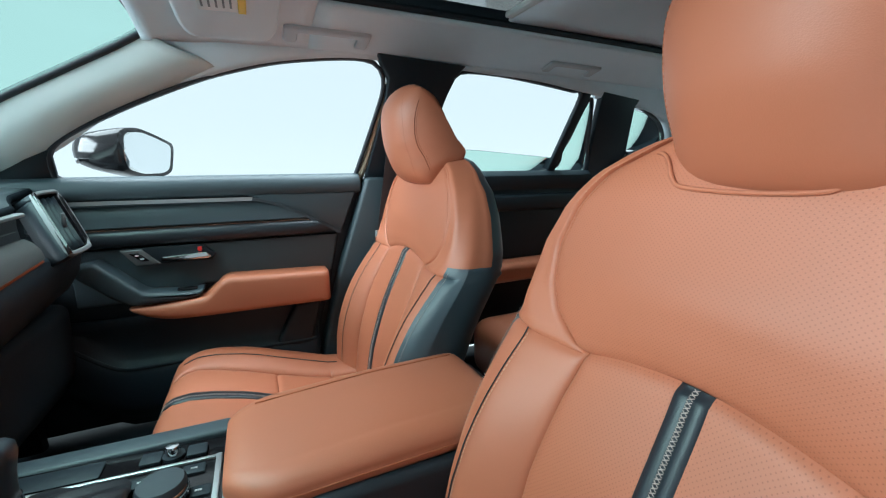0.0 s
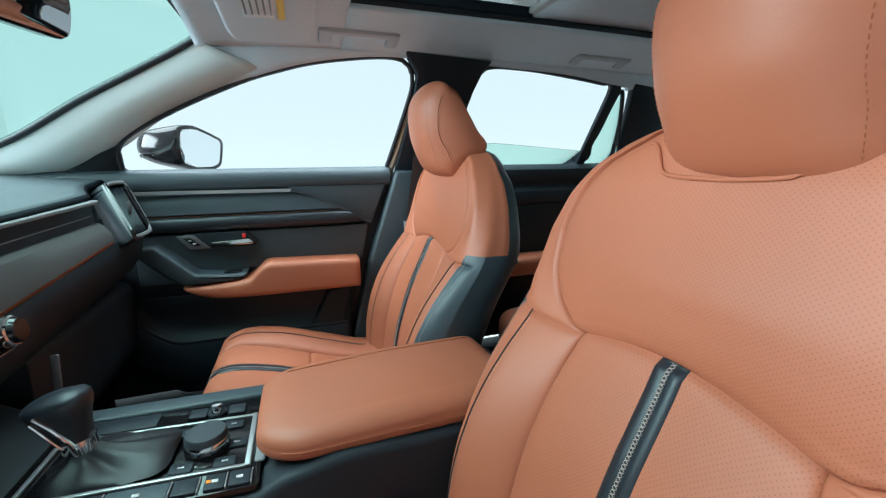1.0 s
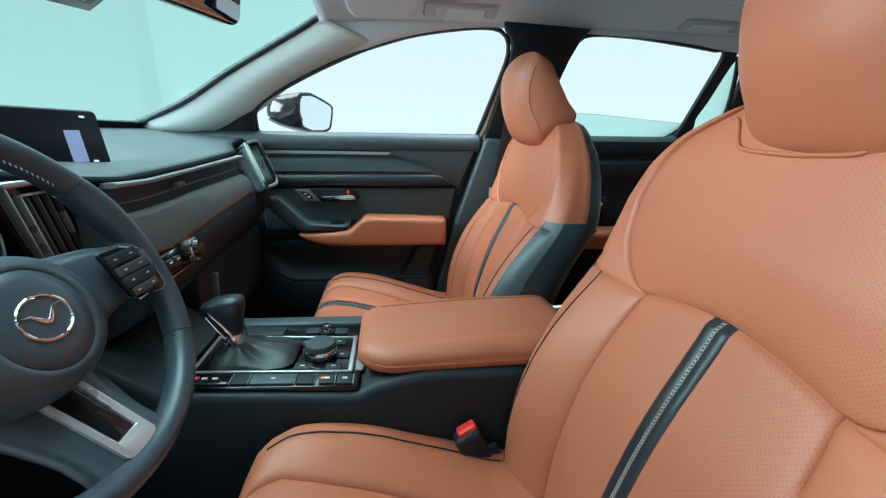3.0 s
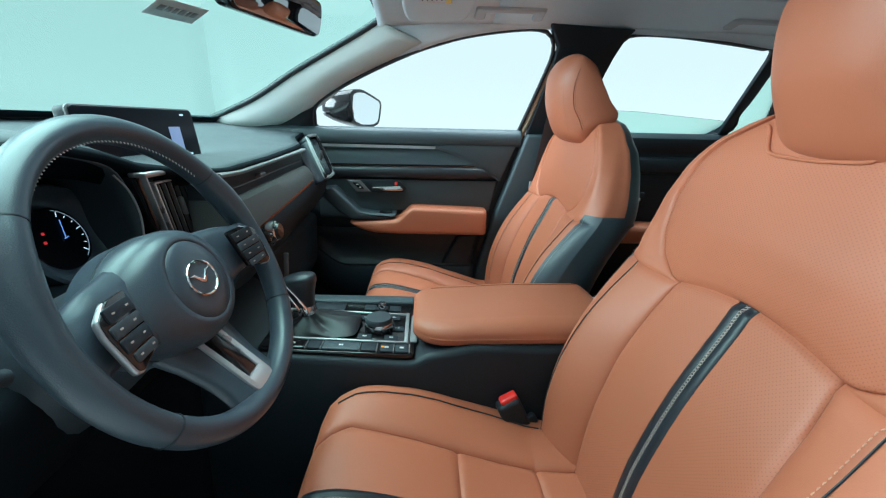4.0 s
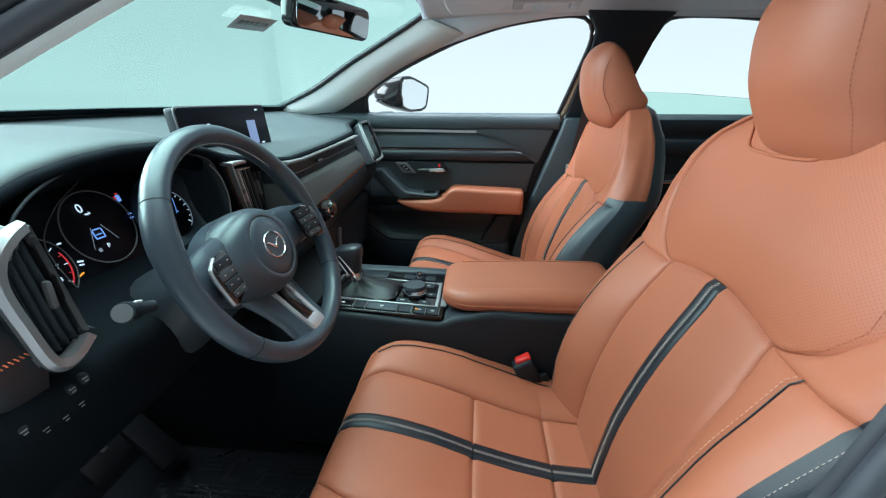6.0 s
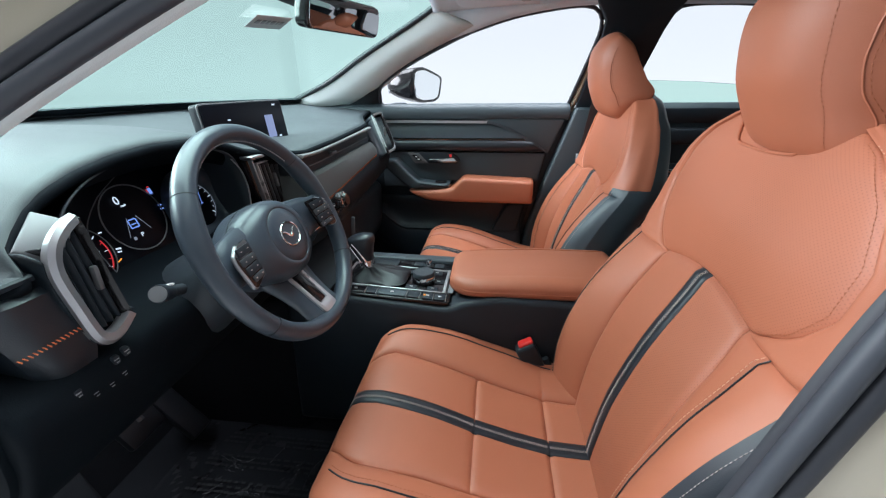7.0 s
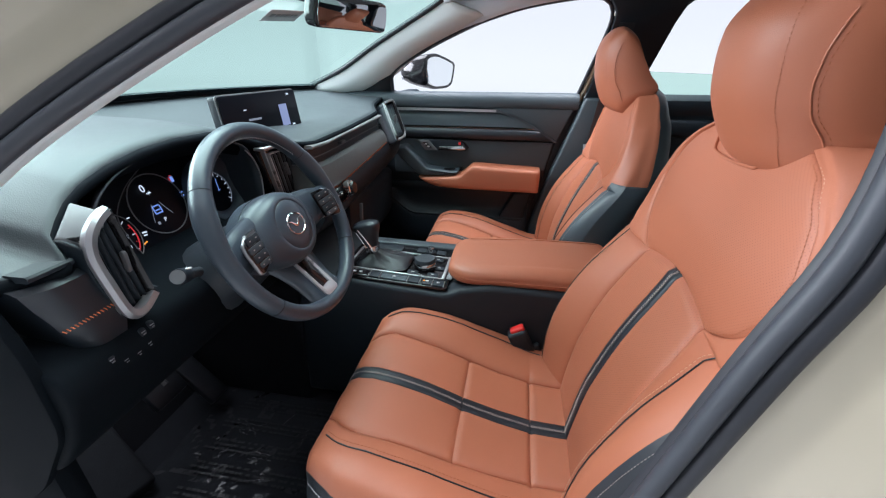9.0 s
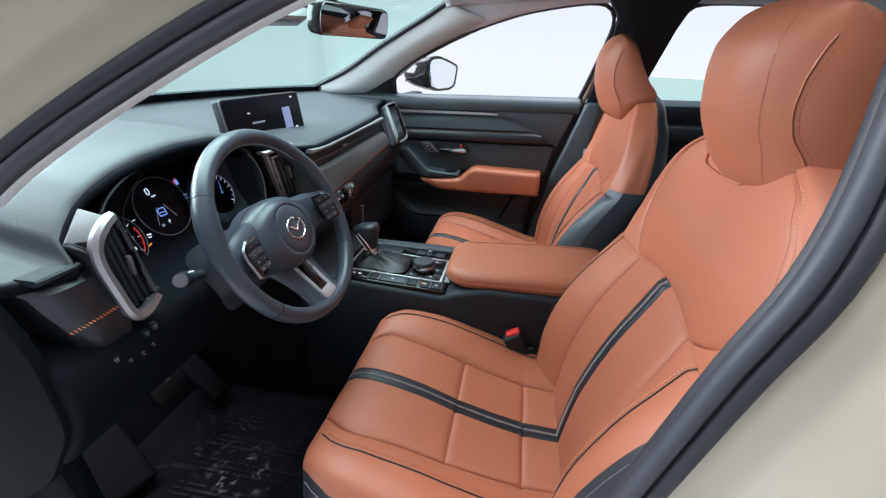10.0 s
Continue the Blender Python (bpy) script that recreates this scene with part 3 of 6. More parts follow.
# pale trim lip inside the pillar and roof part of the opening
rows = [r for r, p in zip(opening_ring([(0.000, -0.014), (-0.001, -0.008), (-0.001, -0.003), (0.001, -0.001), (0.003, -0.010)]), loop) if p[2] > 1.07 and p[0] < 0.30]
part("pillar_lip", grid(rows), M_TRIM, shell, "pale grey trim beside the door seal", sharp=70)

# ---- front seats ----
SEAT_Y = 0.37
BACK_X = [(0.44, 0.326), (0.50, 0.331), (0.564, 0.338), (0.63, 0.348), (0.665, 0.355), (0.70, 0.365), (0.74, 0.378), (0.777, 0.392), (0.81, 0.407), (0.841, 0.423), (0.87, 0.438), (0.90, 0.452), (0.95, 0.465), (1.00, 0.475), (1.07, 0.487), (1.13, 0.510)]
BACK_HALF = [(0.44, 0.215), (0.52, 0.245), (0.62, 0.262), (0.75, 0.272), (0.88, 0.280), (0.93, 0.276), (1.00, 0.254), (1.05, 0.226), (1.09, 0.188), (1.115, 0.145), (1.13, 0.09)]
BACK_WING = [(0.44, 0.030), (0.50, 0.038), (0.55, 0.043), (0.62, 0.048), (0.70, 0.048), (0.75, 0.044), (0.80, 0.037), (0.84, 0.028), (0.885, 0.015), (0.95, 0.006), (1.13, 0.0)]
BACK_SEAM = [(0.885, 0.122), (0.895, 0.150), (0.915, 0.180), (0.95, 0.203), (1.00, 0.205), (1.05, 0.185), (1.09, 0.15), (1.13, 0.07)]
INSERT_HALF = [(0.44, 0.118), (0.60, 0.132), (0.75, 0.136), (0.84, 0.130), (0.885, 0.122)]
BACK_DEEP = [(0.44, 0.10), (0.60, 0.13), (0.90, 0.125), (1.05, 0.10), (1.11, 0.075), (1.13, 0.05)]
ORANGE_SIDE = [(0.44, -0.012), (0.62, -0.02), (0.80, 0.0), (0.905, 0.02), (0.907, 0.078), (1.00, 0.075), (1.10, 0.055), (1.13, 0.03)]
STRIPE = 0.0145
SEAT_ROWS = sorted(set([round(z, 4) for z in np.linspace(0.44, 0.872, 40)] + [0.878, 0.882, 0.885, 0.888, 0.892] + [round(z, 4) for z in np.linspace(0.9, 1.13, 26)] + [0.905, 0.907]))


def back_half_section(z):
    """Half outline of the backrest at height z: (side, forward offset), with the places of the seams."""
    uo, a, deep = lerp(BACK_HALF, z), lerp(BACK_WING, z), lerp(BACK_DEEP, z)
    seam = lerp(INSERT_HALF, z) if z <= 0.885 else lerp(BACK_SEAM, z)
    seam = min(seam, uo - 0.03)
    rnd = 0.012 if z < 0.9 else 0.012 + (z - 0.9) * 0.06
    mid = -0.006 * min(1.0, max(0.0, (z - 0.885) / 0.03))
    pts = [(0, mid), (STRIPE, mid), (seam * 0.6, mid if z > 0.885 else -0.002), (seam - 0.005, -0.001), (seam, 0.004), (seam + 0.005, -0.002 - a * 0.06)]
    w = uo - seam
    pts += [(seam + w * 0.28, -a * 0.62 + 0.001), (seam + w * 0.58, -a + rnd * 0.2), (uo - min(0.022, w * 0.2), -a * 0.80 + rnd)]
    o = lerp(ORANGE_SIDE, z)
    pts += [(uo - 0.003, -a * 0.45 + 0.02 + rnd * 0.6), (uo, 0.025 + max(0, o) * 0.3)]
    pts += [(uo + 0.002, deep * 0.6), (uo - 0.012, deep * 0.86), (uo - 0.05, deep), (uo * 0.5, deep + 0.008), (0, deep + 0.01)]
    return pts


def back_row(z):
    """Dense half row: arrays of (u, dx), and the index of each seam."""
    pts = back_half_section(z)
    counts = [3, 5, 4, 2, 2, 3, 4, 4, 4, 4, 4, 4, 4, 4, 4]
    p = np.array(pts, float)
    k = len(p)
    out = []
    for i in range(k - 1):
        a, b, c, d = (p[min(max(i + j - 1, 0), k - 1)] for j in range(4))
        for s in np.linspace(0, 1, counts[i], endpoint=False):
            out.append(0.5 * (2 * b + (c - a) * s + (2 * a - 5 * b + 4 * c - d) * s * s + (3 * b - a - 3 * c + d) * s ** 3))
    out.append(p[-1])
    return np.array(out), np.concatenate([[0], np.cumsum(counts)])


def back_point(u, dx, z, yc, side):
    lift = 0.02 * max(0, 1 - (u / 0.13) ** 2)
    w = max(0, 1 - abs(z - 0.885) / 0.16) ** 1.5 if z <= 0.885 else max(0, 1 - (z - 0.885) / 0.2) ** 1.5
    groove = 0.006 * math.exp(-((z - 0.885) / 0.0035) ** 2) if u < lerp(BACK_HALF, z) - 0.01 else 0
    # above the top seam the panel swells gently
    puff = -0.010 * math.exp(-((z - 0.97) / 0.05) ** 2) * max(0, 1 - (u / 0.22) ** 2)
    return (lerp(BACK_X, z + lift * w * 0.6) + dx + groove + puff, yc + side * u, z + lift * w)


def front_seat(yc, label, nod=0.0, deep=0.05):
    seat = thing("front_seat", (0.15, yc, 0.27), label, "car seat", "front seats")
    rows = [(z, *back_row(z)) for z in SEAT_ROWS]
    idx = rows[0][2]
    i_stripe, i_seam, i_end = idx[1], idx[4], idx[-1]

    def patch(name, z0, z1, a, b, side, material, label=""):
        P, U = [], []
        for z, arr, _ in rows:
            if z0 - 1e-6 <= z <= z1 + 1e-6:
                P.append([back_point(arr[i][0], arr[i][1], z, yc, side) for i in range(a, b + 1)])
                U.append([(side * arr[i][0], z) for i in range(a, b + 1)])
        if side > 0:
            P, U = [r[::-1] for r in P], [r[::-1] for r in U]
        return part(name, grid(P, uv=U), material, seat, label, sharp=60)

    for side in (1, -1):
        i_edge = idx[8] if yc < 0 < side else (idx[7] + idx[8]) // 2
        patch("back_insert", 0.44, 0.885, i_stripe, i_seam, side, M_PERF, "perforated terracotta leather back insert")
        patch("back_bolster", 0.44, 0.885, i_seam, i_edge, side, M_TAN, "smooth terracotta leather side bolster")
        patch("shoulder_side", 0.885, 0.907, i_seam, i_edge, side, M_TAN)
        patch("shoulder_side", 0.907, 1.13, i_seam, idx[11], side, M_TAN)
        # lower shell is darker on the outer side than on the inner
        patch("back_side_shell", 0.44, 0.907, i_edge, i_end, side, M_BLUE if side * yc < 0 else M_STRIPE, "slate grey leather back shell" if side * yc < 0 else "leather back side, darker than the slate inner side")
        patch("back_side_shell", 0.907, 1.13, idx[11], i_end, side, M_BLUE, "slate grey leather back shell")
    P, U = [], []
    for z, arr, _ in rows:
        if z >= 0.8849:
            half = [(arr[i][0], arr[i][1]) for i in range(0, i_seam + 1)]
            full = [(-u, d) for u, d in half[::-1]] + half[1:]
            P.append([back_point(abs(u), d, z, yc, 1 if u >= 0 else -1) for u, d in full])
            U.append([(u, z) for u, d in full])
    part("shoulder_panel", grid([r[::-1] for r in P], uv=[r[::-1] for r in U]), M_PERF, seat, "perforated terracotta leather shoulder panel", sharp=60)
    # dark centre stripe with zigzag stitching
    zs = np.concatenate([np.linspace(0.45, 0.894, 56), np.linspace(0.896, 0.9052, 8)])
    P = []
    for z in zs:
        zz = z - 0.02 * max(0, 1 - abs(z - 0.905) / 0.16) ** 1.5
        x = lerp(BACK_X, zz + (z - zz) * 0.6) + 0.0065 * math.exp(-((zz - 0.885) / 0.004) ** 2)
        P.append([(x + d, yc + u, z) for u, d in ((-0.0157, 0.002), (-0.0148, -0.0018), (-0.008, -0.0034), (-0.0015, -0.0022), (0, -0.0010), (0.0015, -0.0022), (0.008, -0.0034), (0.0148, -0.0018), (0.0157, 0.002))])
    stripe = part("centre_stripe", grid(P), M_STRIPE, seat, "black leather stripe with pale zigzag stitching", sharp=70)
    line = [(r[4][0] - 0.0018, yc, r[4][2]) for r in P]
    nrm = (-0.93, 0, 0.36)
    for lean in (0.0026, -0.0026):
        part("stitching", stitches(line, nrm, 0.0034, 0.0010, 0.0005, lean=lean), M_PALETHREAD, seat, "pale crossed thread")
    # seam threads along the shoulder seam and piping along the bolster ridge
    for side in (1, -1):
        for off in (0.006, -0.006):
            pts = [back_point(min(lerp(BACK_SEAM, z), lerp(BACK_HALF, z) - 0.03) + off, -0.0015, z, yc, side) for z in np.linspace(0.893, 1.10, 40)]
            part("stitching", stitches(pts, (-0.95, 0, 0.3), 0.0032, 0.0022, 0.00045), M_THREAD if off > 0 else M_TANDARK, seat)
        pts = []
        for z in np.linspace(0.47, 0.888, 50):
            arr, ix = back_row(z)
            k = ix[6] + 1 if side * yc > 0 else ix[7]
            pts.append(back_point(arr[k][0], arr[k][1] - 0.0012, z, yc, side))
        part("piping", tube(pts, 0.0010, 6, up=(1, 0, 0)), M_STRIPE, seat, "thin black piping")
        shell_line = []
        for z in np.linspace(0.47, 0.90, 50):
            arr, ix = back_row(z)
            k = ix[8] + 1 if yc < 0 < side else (ix[7] + ix[8]) // 2 + 1
            shell_line.append(back_point(arr[k][0] + 0.0008, arr[k][1] - 0.001, z, yc, side))
        part("stitching", stitches(shell_line, (-0.6, side * 0.8, 0), 0.0035, 0.0022, 0.00045), M_PALETHREAD, seat, "pale grey thread")
        pts = [(p[0] - 0.001, p[1] - side * 0.006, p[2]) for p in pts]
        part("stitching", stitches(pts, (-0.8, side * 0.3, 0.3), 0.004, 0.0022, 0.0006), M_THREAD, seat)
    cushion(seat, yc)
    headrest(seat, yc, nod, deep)
    return seat


CUSH_Z = [(-0.112, 0.475), (-0.109, 0.566), (-0.103, 0.597), (-0.092, 0.615), (-0.075, 0.624), (-0.045, 0.625), (0.0, 0.616), (0.06, 0.600), (0.13, 0.576), (0.20, 0.555), (0.266, 0.540), (0.33, 0.537), (0.37, 0.54)]
CUSH_HALF = [(-0.112, 0.150), (-0.109, 0.168), (-0.103, 0.186), (-0.092, 0.207), (-0.07, 0.224), (-0.03, 0.246), (0.05, 0.258), (0.20, 0.263), (0.30, 0.25), (0.37, 0.22)]
CUSH_WING = [(-0.112, 0.0), (-0.095, 0.007), (-0.06, 0.014), (0.0, 0.024), (0.10, 0.031), (0.20, 0.027), (0.30, 0.018), (0.37, 0.014)]
CUSH_COLS = [-0.112, -0.111, -0.109, -0.106, -0.103, -0.098, -0.092, -0.084, -0.075, -0.06, -0.045, -0.032, -0.02, 0.0, 0.02, 0.04, 0.06, 0.08, 0.10, 0.115, 0.123, 0.127, 0.13, 0.133, 0.137, 0.145, 0.16, 0.18, 0.20, 0.22, 0.24, 0.255, 0.260, 0.263, 0.266, 0.269, 0.273, 0.28, 0.30, 0.32, 0.34, 0.37]


def cushion_row(x):
    z, uo, b = lerp(CUSH_Z, x), lerp(CUSH_HALF, x), lerp(CUSH_WING, x)
    wi = min(lerp([(-0.112, 0.10), (-0.05, 0.138), (0.13, 0.131), (0.37, 0.118)], x), uo - 0.025)
    w = uo - wi
    drop = min(1.0, (z - 0.47) / 0.1)
    seam = 0.005 if x > -0.098 else 0.001
    pts = [(0, 0.0), (STRIPE, 0.0), (wi * 0.55, 0.003), (wi - 0.006, 0.001), (wi, -seam), (wi + 0.006, 0.002 + b * 0.1), (wi + w * 0.33, b * 0.72), (wi + w * 0.60, b),
           (uo - w * 0.14, b * 0.72), (uo, b * 0.1 - 0.012 * drop), (uo + 0.003, -0.034 * drop), (uo + 0.009, -0.048 * drop), (uo + 0.014, -0.09 * drop), (uo + 0.010, -0.16 * drop), (0, -0.165 * drop)]
    counts = [3, 5, 3, 2, 2, 3, 4, 4, 4, 3, 2, 3, 3, 4]
    p = np.array(pts, float)
    k = len(p)
    out = []
    for i in range(k - 1):
        a, bb, c, d = (p[min(max(i + j - 1, 0), k - 1)] for j in range(4))
        for s in np.linspace(0, 1, counts[i], endpoint=False):
            out.append(0.5 * (2 * bb + (c - a) * s + (2 * a - 5 * bb + 4 * c - d) * s * s + (3 * bb - a - 3 * c + d) * s ** 3))
    out.append(p[-1])
    return np.array(out), np.concatenate([[0], np.cumsum(counts)]), z


def cushion(seat, yc):
    rows = [(x, *cushion_row(x)) for x in CUSH_COLS]
    ix = rows[0][2]

    def pt(x, u, dz, z, side):
        g = 0.0045 * (math.exp(-((x - 0.13) / 0.0035) ** 2) + math.exp(-((x - 0.266) / 0.0035) ** 2)) if u < 0.133 else 0
        lip = 0.004 * max(0, 1 - ((x - 0.03) / 0.1) ** 2) * max(0, 1 - (u / 0.13) ** 2)
        return (x, yc + side * u, z + dz - g + lip)

    def patch(name, x0, x1, a, b, side, material, label=""):
        P, U = [], []
        for x, arr, _, z in rows:
            if x0 - 1e-6 <= x <= x1 + 1e-6:
                P.append([pt(x, arr[i][0], arr[i][1], z, side) for i in range(a, b + 1)])
                U.append([(side * arr[i][0], x) for i in range(a, b + 1)])
        if side < 0:
            P, U = [r[::-1] for r in P], [r[::-1] for r in U]
        return part(name, grid(P, uv=U), material, seat, label, sharp=60)

    for side in (1, -1):
        patch("cushion_front", -0.112, -0.103, ix[1], ix[9], side, M_STRIPE, "black leather cushion front")
        for a, b in ((-0.103, 0.13), (0.13, 0.266), (0.266, 0.37)):
            patch("cushion_insert", a, b, ix[1], ix[4], side, M_TAN, "terracotta leather cushion insert")
        patch("cushion_bolster", -0.103, 0.37, ix[4], ix[9], side, M_TAN, "terracotta leather cushion bolster")
        patch("cushion_side", -0.112, 0.37, ix[9], ix[-1], side, M_STRIPE, "black leather cushion side")
    for a, b in ((-0.110, 0.1292), (0.1308, 0.2652), (0.2668, 0.335)):
        xs = np.linspace(a, b, max(6, int((b - a) / 0.006)))
        P = [[(x, yc + u, lerp(CUSH_Z, x) + d + 0.004 * max(0, 1 - ((x - 0.03) / 0.1) ** 2)) for u, d in ((-0.0165, -0.002), (-0.0155, 0.0016), (-0.008, 0.003), (0, 0.001), (0.008, 0.003), (0.0155, 0.0016), (0.0165, -0.002))] for x in xs]
        part("centre_stripe", grid(P), M_STRIPE, seat, "black leather stripe with pale zigzag stitching", sharp=70)
        line = [(r[3][0], r[3][1], r[3][2] + 0.001) for r in P]
        for lean in (0.0026, -0.0026):
            part("stitching", stitches(line, (0.1, 0, 1), 0.0034, 0.0010, 0.0005, lean=lean), M_PALETHREAD, seat, "pale crossed thread")
    for side in (1, -1):
        pts = []
        for x in np.linspace(-0.075, 0.29, 40):
            arr, jx, z = cushion_row(x)
            k = jx[7] if side * yc < 0 else jx[6] + 1
            pts.append(pt(x, arr[k][0], arr[k][1] + 0.001, z, side))
        part("piping", tube(pts, 0.0014, 6), M_STRIPE, seat, "thin black piping")
        part("stitching", stitches([(a, b - side * 0.007, c + 0.001) for a, b, c in pts], (0, 0, 1), 0.004, 0.0022, 0.0006), M_TANDARK, seat)
        pts = []
        for x in np.linspace(-0.095, 0.33, 50):
            arr, jx, z = cushion_row(x)
            k = jx[10]
            pts.append(pt(x, arr[k][0] + 0.002, arr[k][1], z, side))
        part("stitching", stitches(pts, (0, side, 0), 0.004, 0.0025, 0.0006), M_WHITE, seat, "white thread")
    part("seat_base", rbox((0.12, yc, 0.36), (0.42, 0.40, 0.18), 0.02, 3), M_BLACK, seat, "black plastic seat base")


HEAD_PROFILE = [(0.492, 1.062), (0.457, 1.082), (0.4345, 1.138), (0.427, 1.190), (0.429, 1.226), (0.437, 1.250), (0.452, 1.271), (0.476, 1.279), (0.499, 1.258), (0.510, 1.228), (0.522, 1.190), (0.552, 1.125), (0.548, 1.090), (0.520, 1.070)]
HEAD_REAR = [(1.06, 0.525), (1.12, 0.553), (1.18, 0.527), (1.24, 0.500), (1.28, 0.476), (1.30, 0.455)]
HEAD_FOOT = [(0.0, 1.0), (0.7, 0.99), (0.8, 0.95), (0.9, 0.82), (1.0, 0.6)]


def headrest(seat, yc, nod, deep):
    """nod: how far the headrest is tipped forward; deep: extra depth at its back."""
    prof = spline(HEAD_PROFILE, 72, closed=True)
    cz = 1.16

    def at(r, x, z, out=0.0):
        """r across from -1 to 1; the front face curves back to the side caps."""
        w = 0.130 * (1 - 0.20 * max(0, (z - 1.18) / 0.11) ** 2 - 0.10 * max(0, (1.13 - z) / 0.06) ** 2)
        a = min(1.0, abs(r))
        x, rear = x + deep * max(0, (x - 0.43) / 0.12), lerp(HEAD_REAR, z)
        rear += deep * max(0, (rear - 0.43) / 0.12)
        xx = x if x > rear else rear - (rear - x + out) * max(0.0, 1 - a ** 2.4) ** 0.5
        zz = cz + (z - cz) * lerp(HEAD_FOOT, a) if z < cz else z - 0.016 * a ** 3 * max(0, (z - 1.19) / 0.09)
        return (xx + 0.1 * r * w + 0.005 - nod, yc + r * w - 0.012, zz)

    us = [0, 0.15, 0.3, 0.42, 0.52, 0.6, 0.66, 0.72, 0.77, 0.81, 0.85, 0.88, 0.91, 0.935, 0.955, 0.972, 0.985, 0.995, 1.0]
    cover = []
    for u in [-v for v in us[::-1]] + us[1:]:
        cover.append([at(u, x, z) for x, z in prof])
    head = part("headrest", fixed(grid(cover, wrap=True, caps=True)), M_TAN, seat, "rounded terracotta leather headrest", sharp=80)
    def along(k):
        i = min(int(k), len(prof) - 2)
        return prof[i] + (prof[i + 1] - prof[i]) * (k - i)

    for side in (1, -1):
        # stitched front seam, then the welted seam of the side cap
        front = [(1.5, 0.645), (14, 0.645), (20, 0.67), (26, 0.70), (34, 0.72)]
        pts = spline([at(side * lerp(front, k), *along(k), 0.0004) for k in np.linspace(1.5, 34, 14)], 80)
        part("front_seam", tube([(p[0], p[1] - side * 0.005, p[2]) for p in pts], 0.0008, 5, up=(0, 1, 0)), M_TANDARK, head)
        part("stitching", stitches(pts, [(-0.8, side * 0.5, (p[2] - cz) * 3) for p in pts], 0.0030, 0.0024, 0.0004), M_TANDARK, head)
        cap = [(6, 0.86), (8, 0.84), (11, 0.81), (14, 0.79), (18, 0.80), (22, 0.84), (26, 0.90), (29, 0.95)]
        pts = [at(side * lerp(cap, k), *along(k), 0.0006) for k in np.linspace(6, 29, 60)]
        part("side_seam", tube(spline(pts[::4], 60), 0.0013, 6, up=(0, 1, 0)), M_TAN, head, "welted side seam")
        pts = [at(side * min(0.995, lerp(cap, k) + 0.022), *along(k), 0.0006) for k in np.linspace(7, 27, 60)]
        part("stitching", stitches(spline(pts[::4], 60), (-0.5, side * 0.8, 0.1), 0.0036, 0.0028, 0.0005), M_TANDARK, head)
        part("headrest_post", tube([(0.507, yc + side * 0.06, 1.03), (0.507, yc + side * 0.06, 1.10)], 0.006, 10, up=(1, 0, 0)), M_CHROME, head)
    # piped notch in which the headrest sits
    half = [(0.0, 1.074), (0.03, 1.075), (0.052, 1.077), (0.060, 1.080), (0.066, 1.086), (0.071, 1.094), (0.076, 1.102), (0.083, 1.108), (0.092, 1.110)]
    lip = []
    for u, z in [(-u, z) for u, z in half[:0:-1]] + half:
        arr, _ = back_row(z)
        k = int(np.argmax(arr[:, 0]))
        dx = float(np.interp(abs(u), arr[:k + 1, 0], arr[:k + 1, 1]))
        p = back_point(abs(u), dx, z, yc, 1 if u >= 0 else -1)
        lip.append((p[0] - 0.002, p[1], p[2]))
    part("headrest_lip", tube(spline(lip, 80), 0.0022, 8, up=(1, 0, 0)), M_TAN, seat, "piped leather edge under the headrest")


SEAT_LABEL = "terracotta leather front seat with black centre stripe and slate side"
front_seat(-SEAT_Y, SEAT_LABEL, 0.0, 0.06)
front_seat(SEAT_Y, SEAT_LABEL, 0.032, 0.030)


# ---- dashboard ----
dash = thing("dashboard", (-0.4, 0.0, 0.70), "black soft-touch dashboard with silver strip and orange stitching", "dashboard")
LIP = [(-0.70, -0.335, 0.982), (-0.66, -0.314, 0.977), (-0.642, -0.302, 0.977), (-0.630, -0.300, 0.982), (-0.617, -0.330, 1.004), (-0.60, -0.339, 1.016), (-0.576, -0.349, 1.031), (-0.547, -0.352, 1.047), (-0.50, -0.358, 1.060), (-0.44, -0.362, 1.070), (-0.37, -0.364, 1.075), (-0.28, -0.358, 1.073), (-0.22, -0.348, 1.058), (-0.17, -0.338, 1.038), (-0.12, -0.318, 1.028), (-0.09, -0.288, 1.023), (-0.05, -0.275, 1.019), (0.15, -0.272, 1.025), (0.35, -0.276, 1.034), (0.43, -0.280, 1.039), (0.475, -0.302, 1.047), (0.52, -0.318, 1.054), (0.62, -0.330, 1.062), (0.70, -0.335, 1.068)]


def lip(y):
    return lerp([(a, b) for a, b, _ in LIP], y), lerp([(a, c) for a, _, c in LIP], y)


def screen_base(y):
    s = min(1, abs(y) / 0.675)
    return -0.845 + 0.235 * s * s, 1.093


ys = np.unique(np.concatenate([np.linspace(-0.70, -0.55, 40), np.linspace(-0.55, 0.70, 100)]))
rows = []
for y in ys:
    (xl, zl), (xb, zb) = lip(y), screen_base(y)
    hood = math.exp(-((y + 0.37) / 0.22) ** 4)
    col = [(xl - 0.045, y, zl - 0.028 - 0.012 * hood), (xl - 0.020, y, zl - 0.022), (xl - 0.004, y, zl - 0.014), (xl, y, zl - 0.006), (xl - 0.006, y, zl + 0.001)]
    for s in np.linspace(0.06, 1, 16):
        z = zl + (zb - zl) * s ** (1.7 - 0.7 * hood) + (0.003 + 0.012 * hood) * math.sin(math.pi * s ** 0.6)
        # shallow dish round the screen's foot
        dish = 0.020 * math.exp(-((y - 0.20) / 0.10) ** 2 - ((s - 0.42) / 0.20) ** 2)
        col.append((xl + (xb - xl) * s, y, z - dish))
    rows.append(col)
pad = part("dash_pad", grid([r[4:] for r in rows]), M_SOFT, dash, "dark grey soft-touch dash top", sharp=75)
thicken(pad, 0.004, 1)
